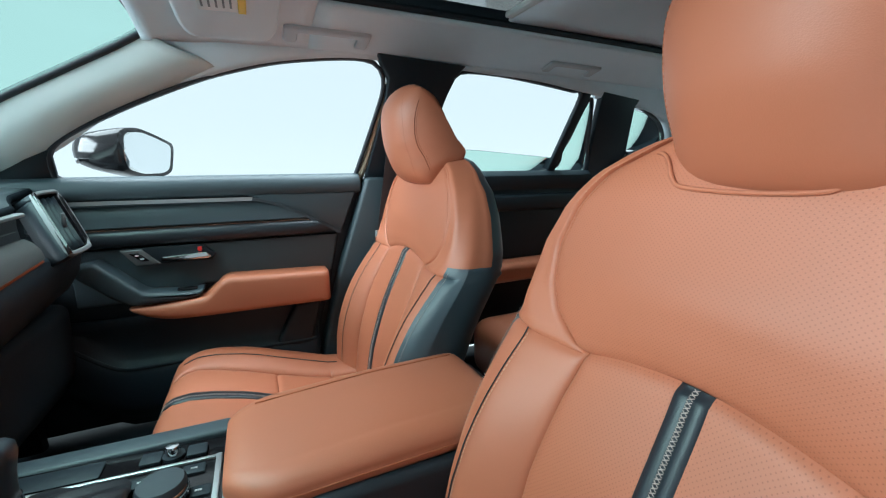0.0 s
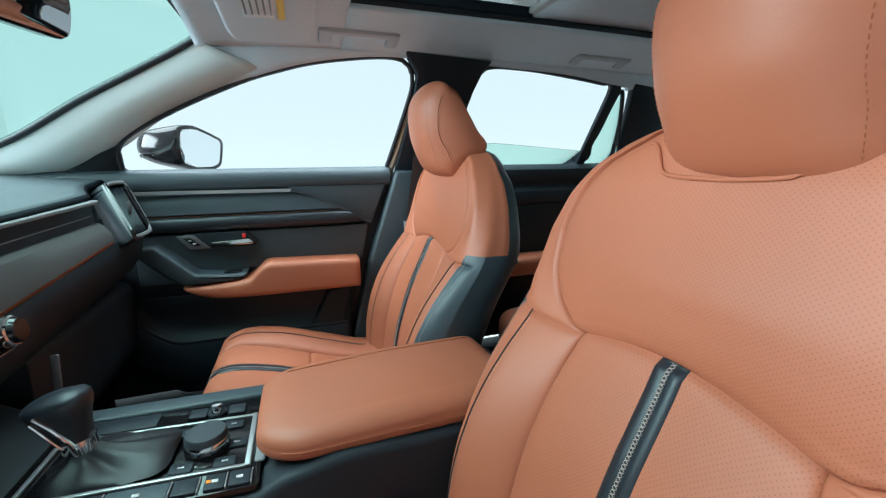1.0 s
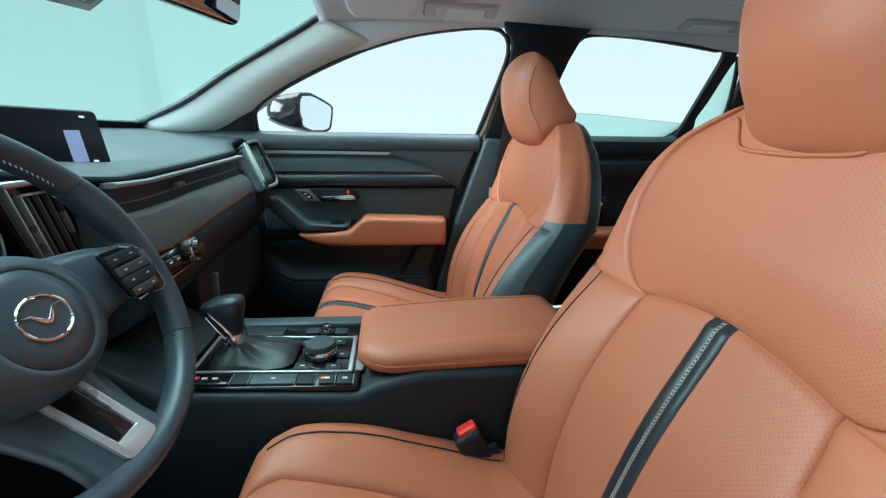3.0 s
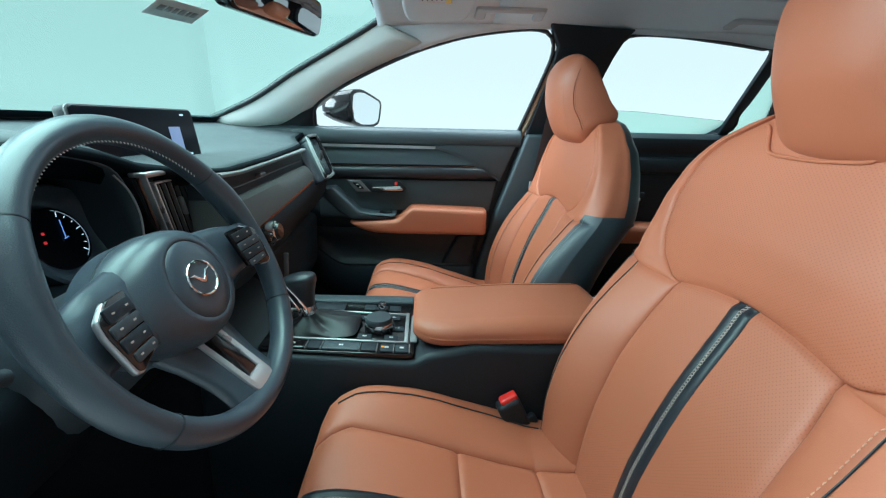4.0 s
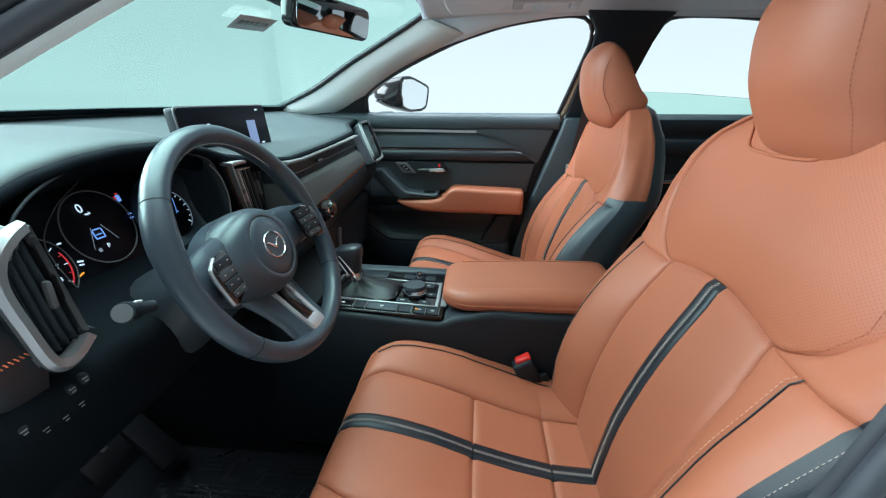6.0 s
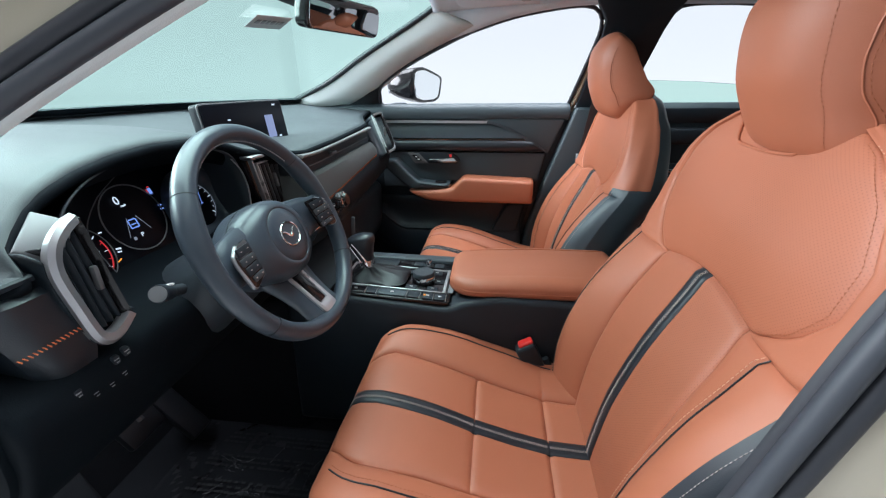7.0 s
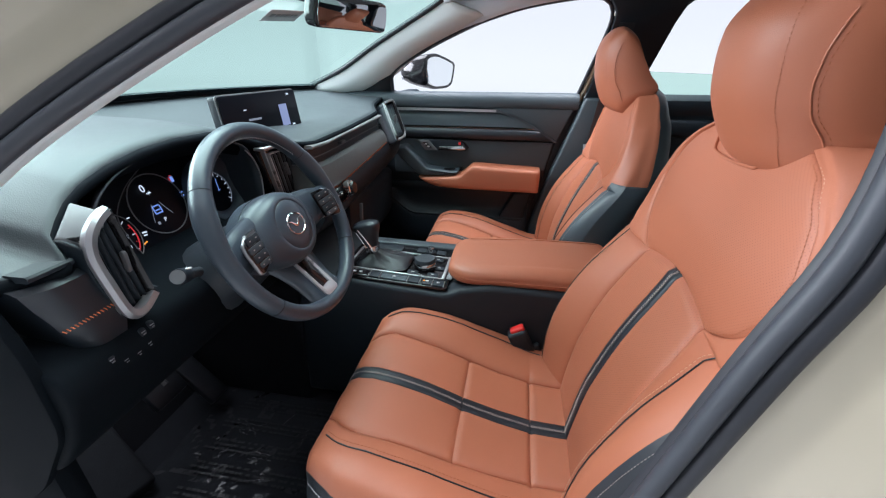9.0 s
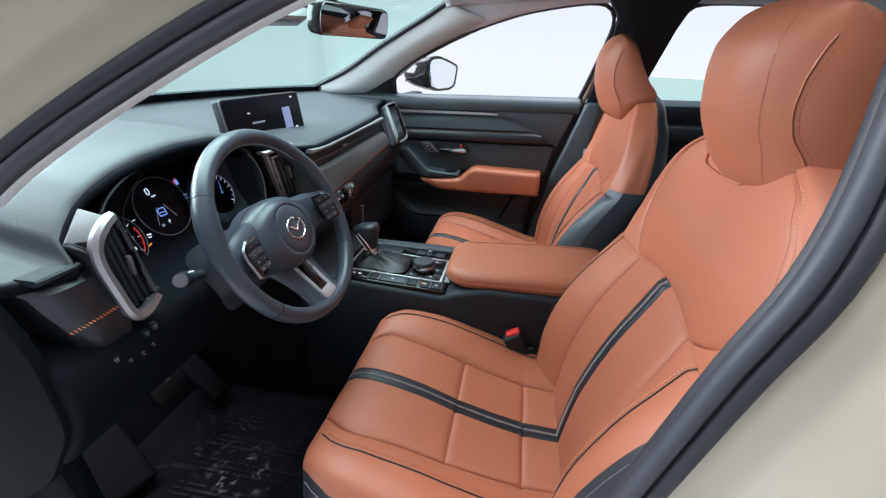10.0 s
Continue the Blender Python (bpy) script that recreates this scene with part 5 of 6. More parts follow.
rows = []
for a in np.linspace(0, 2 * math.pi, 112, endpoint=False):
    grip = 1.0 + 0.16 * math.exp(-((math.degrees(a) - 22 + 180) % 360 - 180) ** 2 / 180) + 0.16 * math.exp(-((math.degrees(a) - 158 + 180) % 360 - 180) ** 2 / 180)
    seam = 1.0
    for k in (36, 144, 216, 324):
        d = abs((math.degrees(a) - k + 180) % 360 - 180)
        seam -= 0.05 * math.exp(-(d / 0.9) ** 2)
    rr = []
    for b in np.linspace(0, 2 * math.pi, 20, endpoint=False):
        w, h = 0.0132 * grip * seam, 0.0160 * grip * seam
        r = rim_radius(a) + w * math.cos(b)
        rr.append(tuple(MW @ Vector((r * math.cos(a), r * math.sin(a), h * math.sin(b)))))
    rows.append(rr)
rows.append(rows[0])
rim = part("rim", fixed(grid(rows, wrap=True)), M_WHEEL, wheel, "black leather rim with stitched seams", sharp=80)
for k in (36, 144, 216, 324):
    a = radians(k)
    ring = [tuple(MW @ Vector(((rim_radius(a) + 0.0134 * math.cos(b)) * math.cos(a), (rim_radius(a) + 0.0134 * math.cos(b)) * math.sin(a), 0.0162 * math.sin(b)))) for b in np.linspace(0, 2 * math.pi, 20, endpoint=False)]
    part("seam", tube(ring, 0.0008, 5, up=tuple(MW.to_3x3() @ Vector((-math.sin(a), math.cos(a), 0))), closed=True), M_STRIPE, rim)
line = [tuple(MW @ Vector(((RIM - 0.0134) * math.cos(a), (RIM - 0.0134) * math.sin(a), 0.003))) for a in np.linspace(radians(40), radians(140), 80)]
nr = [tuple(MW.to_3x3() @ Vector((-math.cos(a), -math.sin(a), 0.3))) for a in np.linspace(radians(40), radians(140), 80)]
part("stitching", stitches(line, nr, 0.003, 0.0016, 0.0006, lean=0.001), M_WHITE, rim, "pale baseball stitching")

# hub: domed airbag cover with a round face
HUB_Y = -0.009
HUB_X = 0.005
rows = []
for r, h in ((0.094, -0.062), (0.095, -0.045), (0.092, -0.030), (0.085, -0.016), (0.074, -0.005), (0.062, 0.002), (0.052, 0.0055), (0.0455, 0.0065), (0.0445, 0.0050), (0.0435, 0.0066), (0.030, 0.0080), (0.015, 0.0086), (0.001, 0.0088)):
    ky = lerp([(0.0, 1.0), (0.0455, 1.0), (0.062, 0.88), (0.095, 0.70)], r)
    rows.append([tuple(MW @ Vector((HUB_X + r * math.cos(a), HUB_Y + r * ky * math.sin(a), h))) for a in np.linspace(0, 2 * math.pi, 56, endpoint=False)])
hub = part("airbag_cover", fixed(grid(rows, wrap=True, caps=True)), M_WHEEL, wheel, "domed grey-black airbag cover", sharp=75)
part("pad_line", tube([tuple(MW @ Vector((HUB_X + 0.0935 * math.cos(a), HUB_Y + 0.0935 * 0.705 * math.sin(a), -0.036))) for a in np.linspace(0, 2 * math.pi, 56, endpoint=False)], 0.0012, 5, up=(1, 0, 0), closed=True), M_BLACK, hub)
ring = [tuple(MW @ Vector((HUB_X + 0.0235 * math.cos(a), HUB_Y + 0.0190 * math.sin(a), 0.0088))) for a in np.linspace(0, 2 * math.pi, 40, endpoint=False)]
part("emblem_ring", tube(ring, 0.0015, 8, up=(1, 0, 0), closed=True), M_CHROME, hub, "chrome oval emblem ring")
wing = [(-0.021, 0.0075), (-0.011, 0.0070), (-0.003, 0.000), (0.0, -0.002), (0.003, 0.000), (0.011, 0.0070), (0.021, 0.0075), (0.012, 0.0045), (0.005, -0.004), (0.0, -0.006), (-0.005, -0.004), (-0.012, 0.0045)]
part("emblem", moved(prism(wing, "z", 0.0075, 0.0098, 0.0006), MW @ Matrix.Translation((HUB_X, HUB_Y, 0))), M_CHROME, hub, "plain chrome wing shape")

# side spokes with button pods
for sgn in (1, -1):
    rows = []
    for t in np.linspace(0, 1, 12):
        x = sgn * (0.060 + 0.098 * t)
        top = lerp([(0, 0.040), (0.5, 0.033), (0.8, 0.024), (1, 0.026)], t)
        bot = lerp([(0, -0.046), (0.5, -0.034), (0.8, -0.033), (1, -0.042)], t)
        z = -0.020 + 0.022 * t
        rows.append([tuple(MW @ Vector((x, bot + (top - bot) * y, z + d))) for y, d in ((0.04, -0.014), (0.0, -0.004), (0.05, 0.005), (0.18, 0.009), (0.5, 0.010), (0.82, 0.009), (0.95, 0.004), (1.0, -0.004), (0.96, -0.014))])
    sp = part("spoke", fixed(grid(rows, wrap=True, caps=True)), M_WHEEL, wheel, "black side spoke", sharp=50)
    tilt = MW @ Matrix.Translation((0, 0, -0.020)) @ Matrix.Rotation(-sgn * 0.21, 4, "Y") @ Matrix.Translation((0, 0.002, -0.002)) @ Matrix.Diagonal((1, 1.4, 1, 1))
    out = [(sgn * x, y) for x, y in ((0.124, 0.0135), (0.1455, 0.0055), (0.1485, -0.004), (0.1445, -0.0295), (0.136, -0.0312), (0.124, -0.029))]
    part("pod_trim", moved(prism(rounded(out, 0.003), "z", 0.006, 0.0118, 0.0020), tilt), M_SILVER, sp, "satin silver button surround")
    inn = [(sgn * x, y) for x, y in ((0.096, 0.0135), (0.122, 0.0125), (0.1445, 0.0048), (0.1472, -0.004), (0.1428, -0.0285), (0.135, -0.0302), (0.100, -0.0240))]
    pod = part("button_pod", moved(prism(rounded(inn, 0.003), "z", 0.007, 0.0122, 0.0010), tilt), M_GLOSSBLK, sp, "black button pod")
    for x, y, w, h, m in ((0.118, 0.0050, 0.038, 0.0085, M_BLACK), (0.121, -0.0045, 0.042, 0.0075, M_COLUMN), (0.121, -0.0135, 0.040, 0.0085, M_BLACK), (0.120, -0.0220, 0.034, 0.0060, M_COLUMN)):
        part("button", moved(slab(w, h, 0.0026, 0.0020, (sgn * x, y, 0.0125)), tilt), m, pod)
        for dx in (-0.010, 0.010):
            part("button_mark", moved(slab(0.0038, 0.0011, 0.0005, 0.0003, (sgn * x + dx, y, 0.0140)), tilt), M_PALETHREAD, pod)
# lower spoke: a wide dark foot rising to the rim, with two chrome rails
LOW = MW @ Matrix(((1, 0, 0, 0), (0, 1, 0, 0), (0, -0.36, 1, -0.058), (0, 0, 0, 1)))
rows = []
for t in np.linspace(0, 1, 12):
    y = -0.052 - 0.106 * t
    w = lerp([(0, 0.060), (0.3, 0.047), (0.6, 0.040), (0.85, 0.041), (1, 0.050)], t)
    rows.append([tuple(LOW @ Vector((w * x, y, d))) for x, d in ((-1, -0.010), (-1.04, 0.000), (-0.92, 0.007), (-0.55, 0.009), (0, 0.008), (0.55, 0.009), (0.92, 0.007), (1.04, 0.000), (1, -0.010), (0, -0.014))])
low = part("lower_spoke", fixed(grid(rows, wrap=True, caps=True)), M_WHEEL, wheel, "black lower spoke", sharp=60)
trim = [(-0.0215, -0.055), (-0.0150, -0.055), (-0.0125, -0.130), (0.0125, -0.130), (0.0150, -0.055), (0.0215, -0.055), (0.021, -0.143), (0.015, -0.150), (-0.015, -0.150), (-0.021, -0.143)]
part("chrome_trim", moved(prism(trim, "z", 0.006, 0.0125, 0.0015), LOW), M_BRIGHT, low, "bright silver spoke trim")
part("dark_slot", moved(slab(0.022, 0.072, 0.004, 0.002, (0, -0.093, 0.0085)), LOW), M_GLOSSBLK, low)

# column shroud and stalks
col = thing("steering_column", (-0.30, -0.37, 0.86), "black steering column shroud with two stalks", "steering column")
rows = []
for t, w, h, dz in ((0, 0.045, 0.045, 0.0), (0.2, 0.062, 0.058, -0.004), (0.6, 0.085, 0.070, -0.010), (1.0, 0.095, 0.080, -0.016)):
    rows.append([tuple(MW @ Vector((w * math.cos(a), h * math.sin(a) * (0.8 if math.sin(a) > 0 else 1.0) + dz * 2, -0.035 - 0.17 * t))) for a in np.linspace(0, 2 * math.pi, 24, endpoint=False)])
part("shroud", fixed(grid(rows, wrap=True, caps=True)), M_COLUMN, col, "dark grey column shroud")
for sgn in (1, -1):
    a, b = MW @ Vector((sgn * 0.108, -0.004, -0.112)), MW @ Vector((sgn * 0.178, 0.010, -0.064))
    st = part("stalk", sweep(circle(0.008, 10, 0.007), [a.lerp(b, t) for t in np.linspace(0, 1, 6)], up=(1, 0, 0)), M_COLUMN, col, "dark grey control stalk")
    d = (b - a).normalized()
    M = Matrix.Translation(b - d * 0.03) @ d.to_track_quat("Z", "Y").to_matrix().to_4x4()
    part("stalk_end", lathe([(0.0, 0.0), (0.0090, 0.0), (0.0104, 0.008), (0.0112, 0.036), (0.0106, 0.042), (0.0, 0.043)], M), M_LOWER, st, "round stalk end")
    part("end_ring", lathe([(0.0080, 0.0425), (0.0096, 0.0425), (0.0096, 0.0440), (0.0080, 0.0440)], M, 24), M_SHOULDER, st)
    part("end_mark", moved(slab(0.006, 0.004, 0.0006, 0.0008, (0, 0, 0.0436)), M), M_WHITE, st, "small white lamp symbol")
    n = (MW.to_3x3() @ Vector((0, 0.4, 1))).normalized()
    part("stalk_marks", joined(*[rbox(tuple(b - d * (0.014 + 0.007 * (i % 3)) + n * 0.0114 + Vector((0, 0, 0.006 * (i // 3 - 0.5)))), (0.003, 0.004, 0.002), 0) for i in range(6)]), M_WHITE, st)

# ---- centre console ----
con = thing("centre_console", (-0.05, 0.0, 0.26), "black centre console with gear panel and orange armrest lid", "console")
side = [(-0.36, 0.30), (0.50, 0.30), (0.50, 0.700), (0.16, 0.706), (0.085, 0.690), (0.050, 0.672), (-0.02, 0.678), (-0.24, 0.694), (-0.34, 0.76)]
part("console_body", prism(side, "y", -0.128, 0.128, 0.014, 4), M_BLACK, con, "black console body")
part("console_rail", prism(rounded([(-0.30, 0.695), (-0.24, 0.701), (0.05, 0.695), (0.06, 0.672), (-0.30, 0.672)], 0.006), "y", 0.098, 0.136, 0.006, 3), M_DOOR, con, "slate grey console edge rail")
part("tunnel_side", rbox((-0.66, 0.0, 0.44), (0.64, 0.25, 0.42), 0.03, 3), M_CARPET, con, "black carpeted tunnel")
# flat trim plate, slightly rising to the front


def top_z(x):
    return 0.6965 - 0.062 * (x + 0.20) if x > -0.2 else 0.6965


def plate(x0, x1, y0, y1, d0, d1, r=0.004):
    bm = prism(rounded([(x0, y0), (x1, y0), (x1, y1), (x0, y1)], r), "z", d0, d1, 0.0012)
    for v in bm.verts:
        v.co.z += top_z(v.co.x)
    return bm


part("trim_plate", plate(-0.235, 0.055, -0.116, 0.098, -0.006, 0.004, 0.008), M_GLOSSBLK, con, "gloss black console plate")
part("gear_frame", joined(plate(-0.222, 0.040, -0.078, -0.072, 0.003, 0.0075, 0.001), plate(-0.222, -0.216, -0.078, 0.048, 0.003, 0.0075, 0.001), plate(-0.222, 0.040, 0.044, 0.050, 0.003, 0.0075, 0.001), plate(0.034, 0.042, -0.078, 0.050, 0.003, 0.0085, 0.002)), M_SILVER, con, "satin silver frame round gear lever and dial")
part("rear_tray_cover", plate(0.046, 0.060, -0.070, 0.045, 0.002, 0.006, 0.003), M_SHOULDER, con)
for x0, x1, m, mark in ((-0.228, -0.150, M_GLOSSBLK, 3), (-0.146, -0.122, M_BLACK, 0), (-0.118, -0.050, M_DOOR, 1), (-0.046, -0.018, M_BLACK, 0), (-0.010, 0.014, M_BLACK, 1), (0.018, 0.044, M_BLACK, 1)):
    b = part("switch", plate(x0, x1, -0.112, -0.084, 0.003, 0.0075, 0.003), m, con, "black console switch")
    for j in range(mark):
        part("switch_mark", plate((x0 + x1) / 2 + (j - (mark - 1) / 2) * 0.016 - 0.004, (x0 + x1) / 2 + (j - (mark - 1) / 2) * 0.016 + 0.004, -0.101, -0.096, 0.0074, 0.0080, 0.0005), M_WHITE, b)
    part("switch_gap", plate(x1 + 0.0005, x1 + 0.0025, -0.112, -0.084, 0.003, 0.0080, 0.0003), M_SILVER, con)
part("lit_mark", joined(plate(-0.204, -0.198, -0.098, -0.094, 0.0076, 0.0082, 0.0005)), E_RED, con)
part("lit_mark", joined(plate(-0.008, -0.003, -0.100, -0.096, 0.0076, 0.0082, 0.0005)), E_AMBER, con)
part("coin_tray", plate(-0.215, -0.105, 0.055, 0.092, 0.0035, 0.0055, 0.004), M_BLACK, con)
for x0 in (-0.062, -0.005):
    part("small_switch", plate(x0, x0 + 0.026, 0.058, 0.084, 0.0035, 0.0085, 0.003), M_BLACK, con)
# gear lever
gear = thing("gear_lever", (-0.14, -0.015, 0.70), "black leather gear lever with chrome side and leather boot", "gear lever")
rows = []
for t, rx, ry, x in ((0, 0.072, 0.057, -0.132), (0.10, 0.071, 0.056, -0.132), (0.24, 0.067, 0.051, -0.134), (0.36, 0.056, 0.041, -0.139), (0.48, 0.040, 0.031, -0.146), (0.58, 0.029, 0.023, -0.153), (0.78, 0.021, 0.017, -0.161), (1, 0.016, 0.014, -0.167)):
    z = top_z(-0.14) + 0.004 + 0.036 * t ** 1.15
    rr = []
    for i in range(56):
        a = 2 * math.pi * i / 56
        c, s = math.cos(a), math.sin(a)
        e = 5 - 3 * min(1, t * 1.6)
        k = 1 / (abs(c) ** e + abs(s) ** e) ** (1 / e)
        fold = 1 + (0.07 * math.sin(4 * a + 5 * t) + 0.05 * math.sin(9 * a - 6 * t)) * math.sin(math.pi * min(1, t * 1.2)) ** 0.8
        rr.append((x + rx * c * k * fold, -0.014 + ry * s * k * fold, z + (0.004 * math.sin(3 * a + 2) + 0.002 * math.sin(7 * a)) * math.sin(math.pi * t)))
    rows.append(rr)
part("boot", fixed(grid(rows, wrap=True, caps=True)), M_BOOT, gear, "creased black leather boot", sharp=80)
stem = [(-0.166, -0.014, 0.724), (-0.167, -0.014, 0.732), (-0.168, -0.014, 0.742)]
part("chrome_stem", sweep(circle(0.0185, 14, 0.0205), stem, up=(1, 0, 0)), M_CHROME, gear, "chrome gear stem")
rows = []
for t in np.linspace(0, 1, 16):
    x = -0.168 - 0.016 * t
    z = 0.734 + 0.074 * t
    sx = lerp([(0, 0.017), (0.25, 0.020), (0.5, 0.026), (0.72, 0.034), (0.88, 0.035), (0.96, 0.029), (1, 0.016)], t)
    sy = lerp([(0, 0.016), (0.3, 0.019), (0.7, 0.024), (0.88, 0.0245), (0.96, 0.020), (1, 0.012)], t)
    rr = []
    for a in np.linspace(0, 2 * math.pi, 32, endpoint=False):
        c, n = math.cos(a), math.sin(a)
        k = (abs(c) ** 3 + abs(n) ** 3) ** (-1 / 3)
        # the top slopes down towards the dash
        rr.append((x + sx * c * k, -0.014 + sy * n * k, z + 0.22 * sx * c * k * t))
    rows.append(rr)
knob = part("knob", fixed(grid(rows, wrap=True, caps=True)), M_STRIPE, gear, "black leather gear knob", sharp=80)
part("chrome_loop", tube([(-0.178, -0.031, 0.738), (-0.190, -0.034, 0.760), (-0.203, -0.035, 0.782), (-0.196, -0.039, 0.790), (-0.182, -0.038, 0.772), (-0.164, -0.033, 0.740)], 0.0026, 8, up=(0, 1, 0)), M_CHROME, knob, "chrome side loop")
# rotary controller
rot = thing("rotary_controller", (-0.018, -0.018, 0.69), "black rotary controller with chrome ring", "control knob")
MR = Matrix.Translation((-0.020, -0.020, top_z(-0.02) + 0.004))
part("base", lathe([(0.0, 0.0), (0.030, 0.0), (0.029, 0.006), (0.0, 0.006)], MR), M_GLOSSBLK, rot)
part("ring", lathe([(0.0285, 0.004), (0.0300, 0.008), (0.0290, 0.016), (0.0265, 0.019)], MR, 40), M_CHROME, rot, "chrome knurled ring")
part("cap", lathe([(0.0, 0.0), (0.0278, 0.006), (0.0278, 0.024), (0.0255, 0.0275), (0.0, 0.0285)], MR, 40), M_COLUMN, rot, "black knob cap")
vol = thing("volume_knob", (-0.022, 0.066, 0.69), "small chrome volume knob", "control knob")
part("cap", lathe([(0.0, 0.0), (0.0095, 0.0), (0.0095, 0.012), (0.008, 0.016), (0.0, 0.0165)], Matrix.Translation((-0.022, 0.070, top_z(-0.02) + 0.006))), M_CHROME, vol)
part("collar", lathe([(0.0, 0.0), (0.014, 0.0), (0.014, 0.004), (0.0, 0.004)], Matrix.Translation((-0.022, 0.070, top_z(-0.02) + 0.004))), M_BLACK, vol)
for x, y in ((-0.045, -0.06), (0.008, -0.06), (0.018, -0.02), (-0.052, 0.022), (0.008, 0.028)):
    part("key", plate(x - 0.014, x + 0.014, y - 0.010, y + 0.010, 0.003, 0.007, 0.003), M_BLACK, con, "black shortcut key")
    part("key_mark", plate(x - 0.004, x + 0.004, y - 0.0012, y + 0.0012, 0.0069, 0.0074, 0.0003), M_WHITE, con)

# armrest lid: padded leather with a seam along each side
rows = []
for x in np.concatenate([[0.052, 0.0535, 0.057, 0.064, 0.075], np.linspace(0.09, 0.42, 24), [0.435, 0.445, 0.45]]):
    e = min(1.0, (x - 0.050) / 0.030) if x < 0.2 else min(1.0, (0.452 - x) / 0.03)
    k = math.sqrt(max(0.0, 1 - (1 - e) ** 2))
    w = 0.115 * (0.66 + 0.34 * (1 - (1 - min(1, max(0, (x - 0.05) / 0.075))) ** 2.2)) * (0.92 + 0.08 * k)
    zt = 0.738 + 0.012 * min(1, (x - 0.05) / 0.22)
    zb = 0.700 + 0.010 * (x - 0.05)
    zm, hh = (zt + zb) / 2, (zt - zb) / 2 * (0.25 + 0.75 * k)
    prof = [(-0.97, -1.0), (-1.0, -0.75), (-1.005, -0.3), (-0.995, -0.22), (-1.0, -0.1), (-0.98, 0.25), (-0.92, 0.60), (-0.82, 0.82), (-0.72, 0.91), (-0.69, 0.905), (-0.66, 0.94), (-0.35, 1.06), (0, 1.10), (0.35, 1.06), (0.66, 0.94), (0.69, 0.905), (0.72, 0.91), (0.82, 0.82), (0.92, 0.60), (0.98, 0.25), (1.0, -0.1), (0.995, -0.22), (1.005, -0.3), (1.0, -0.75), (0.97, -1.0)]
    rows.append([(x, w * a, zm + hh * b) for a, b in prof])
lid = part("armrest_lid", fixed(grid(rows, wrap=True, caps=True)), M_TAN, con, "padded terracotta leather armrest lid", sharp=75)
part("lid_piping", tube([(x, -0.1157 * (0.66 + 0.34 * (1 - (1 - min(1, (x - 0.05) / 0.075)) ** 2.2)), 0.714 + 0.008 * (x - 0.05)) for x in np.linspace(0.085, 0.44, 30)], 0.0011, 6), M_TANDARK, lid)
part("lid_seam", tube([(x, 0.079, 0.7370 + 0.012 * min(1, (x - 0.05) / 0.22)) for x in np.linspace(0.09, 0.43, 30)], 0.0010, 6), M_TANDARK, lid)

# seat belt buckle
def buckle(y):
    b = thing("belt_buckle", (0.26, y, 0.50), "black seat belt buckle with red release button", "seat belt buckle", "belt buckles")
    t = Euler((0, radians(-25), radians(8))).to_matrix()
    body = part("body", rbox((0.245, y, 0.575), (0.046, 0.030, 0.075), 0.008, 3, turn=t), M_BLACK, b)
    part("button", rbox((0.233, y, 0.611), (0.034, 0.020, 0.014), 0.004, 3, turn=t), M_RED, b, "red release button")
    part("stalk", rbox((0.285, y + 0.005, 0.52), (0.05, 0.014, 0.10), 0.006, 2, turn=t), M_BLACK, b)
    return b


buckle(-0.150)

# ---- floor things ----
mat_ob = thing("floor_mat", (-0.35, -0.37, 0.262), "black floor mat under creased clear plastic film", "floor mat")
rng = random.Random(3)
P = []
for x in np.linspace(-0.63, -0.08, 40):
    P.append([(x, y, 0.266 + 0.004 * noise.noise((x * 7, y * 7, 1.3)) + 0.0015 * noise.noise((x * 20, y * 18, 4.0))) for y in np.linspace(-0.58, -0.132, 34)])
thicken(part("carpet_mat", grid([[(a, b, c - 0.006) for a, b, c in r] for r in P]), M_CARPET, mat_ob, "black carpet mat"), 0.006, -1)
part("plastic_film", grid(P), M_FILM, mat_ob, "creased clear protective film", sharp=30)
def mat_z(x):
    return 0.2705


# thin wandering creases, some in tight bunches, their glints painted as pale colour
for k in range(34):
    if k % 3 == 0:
        bx, by, ba = rng.uniform(-0.58, -0.12), rng.uniform(-0.56, -0.19), rng.uniform(0, math.pi)
    x0, y0, a = bx + rng.uniform(-0.03, 0.03), by + rng.uniform(-0.02, 0.02), ba + rng.uniform(-0.5, 0.5)
    n, bow, wob = rng.uniform(0.008, 0.045), rng.uniform(-0.3, 0.3), rng.uniform(0.0, 0.004)
    pts = []
    for t in np.linspace(-1, 1, 12):
        x = x0 + n * t * math.cos(a + bow * t) + wob * math.sin(9 * t + k)
        pts.append((x, y0 + n * t * math.sin(a + bow * t) + wob * math.cos(7 * t + k), mat_z(x) - 0.0006 + 0.0008 * rng.uniform(0, 1)))
    part("film_crease", sweep([(-0.00035, 0), (0, 0.0006), (0.00035, 0)], spline(pts, 30), scale=lambda v: 0.1 + 1.0 * math.sin(math.pi * v) * (0.55 + 0.45 * math.sin(17 * v))), M_CREASE, mat_ob, "thin film crease with its glint painted pale")
bars = []
for r in range(6):
    y0 = -0.55 + 0.07 * r
    for line in range(3):
        x = -0.56 + rng.uniform(0, 0.03)
        while x < -0.14:
            n = rng.uniform(0.006, 0.016)
            bars.append(rbox((x + n / 2, y0 + 0.014 * line, mat_z(x) + 0.0008), (n, 0.006, 0.0004), 0))
            x += n + rng.choice((0.003, 0.003, 0.010))
part("film_print", joined(*bars), M_PRINT, mat_ob, "faint printed lines on the film", kind="stuff")
ped = thing("pedals", (-0.72, -0.33, 0.30), "black accelerator and brake pedals", "pedals")
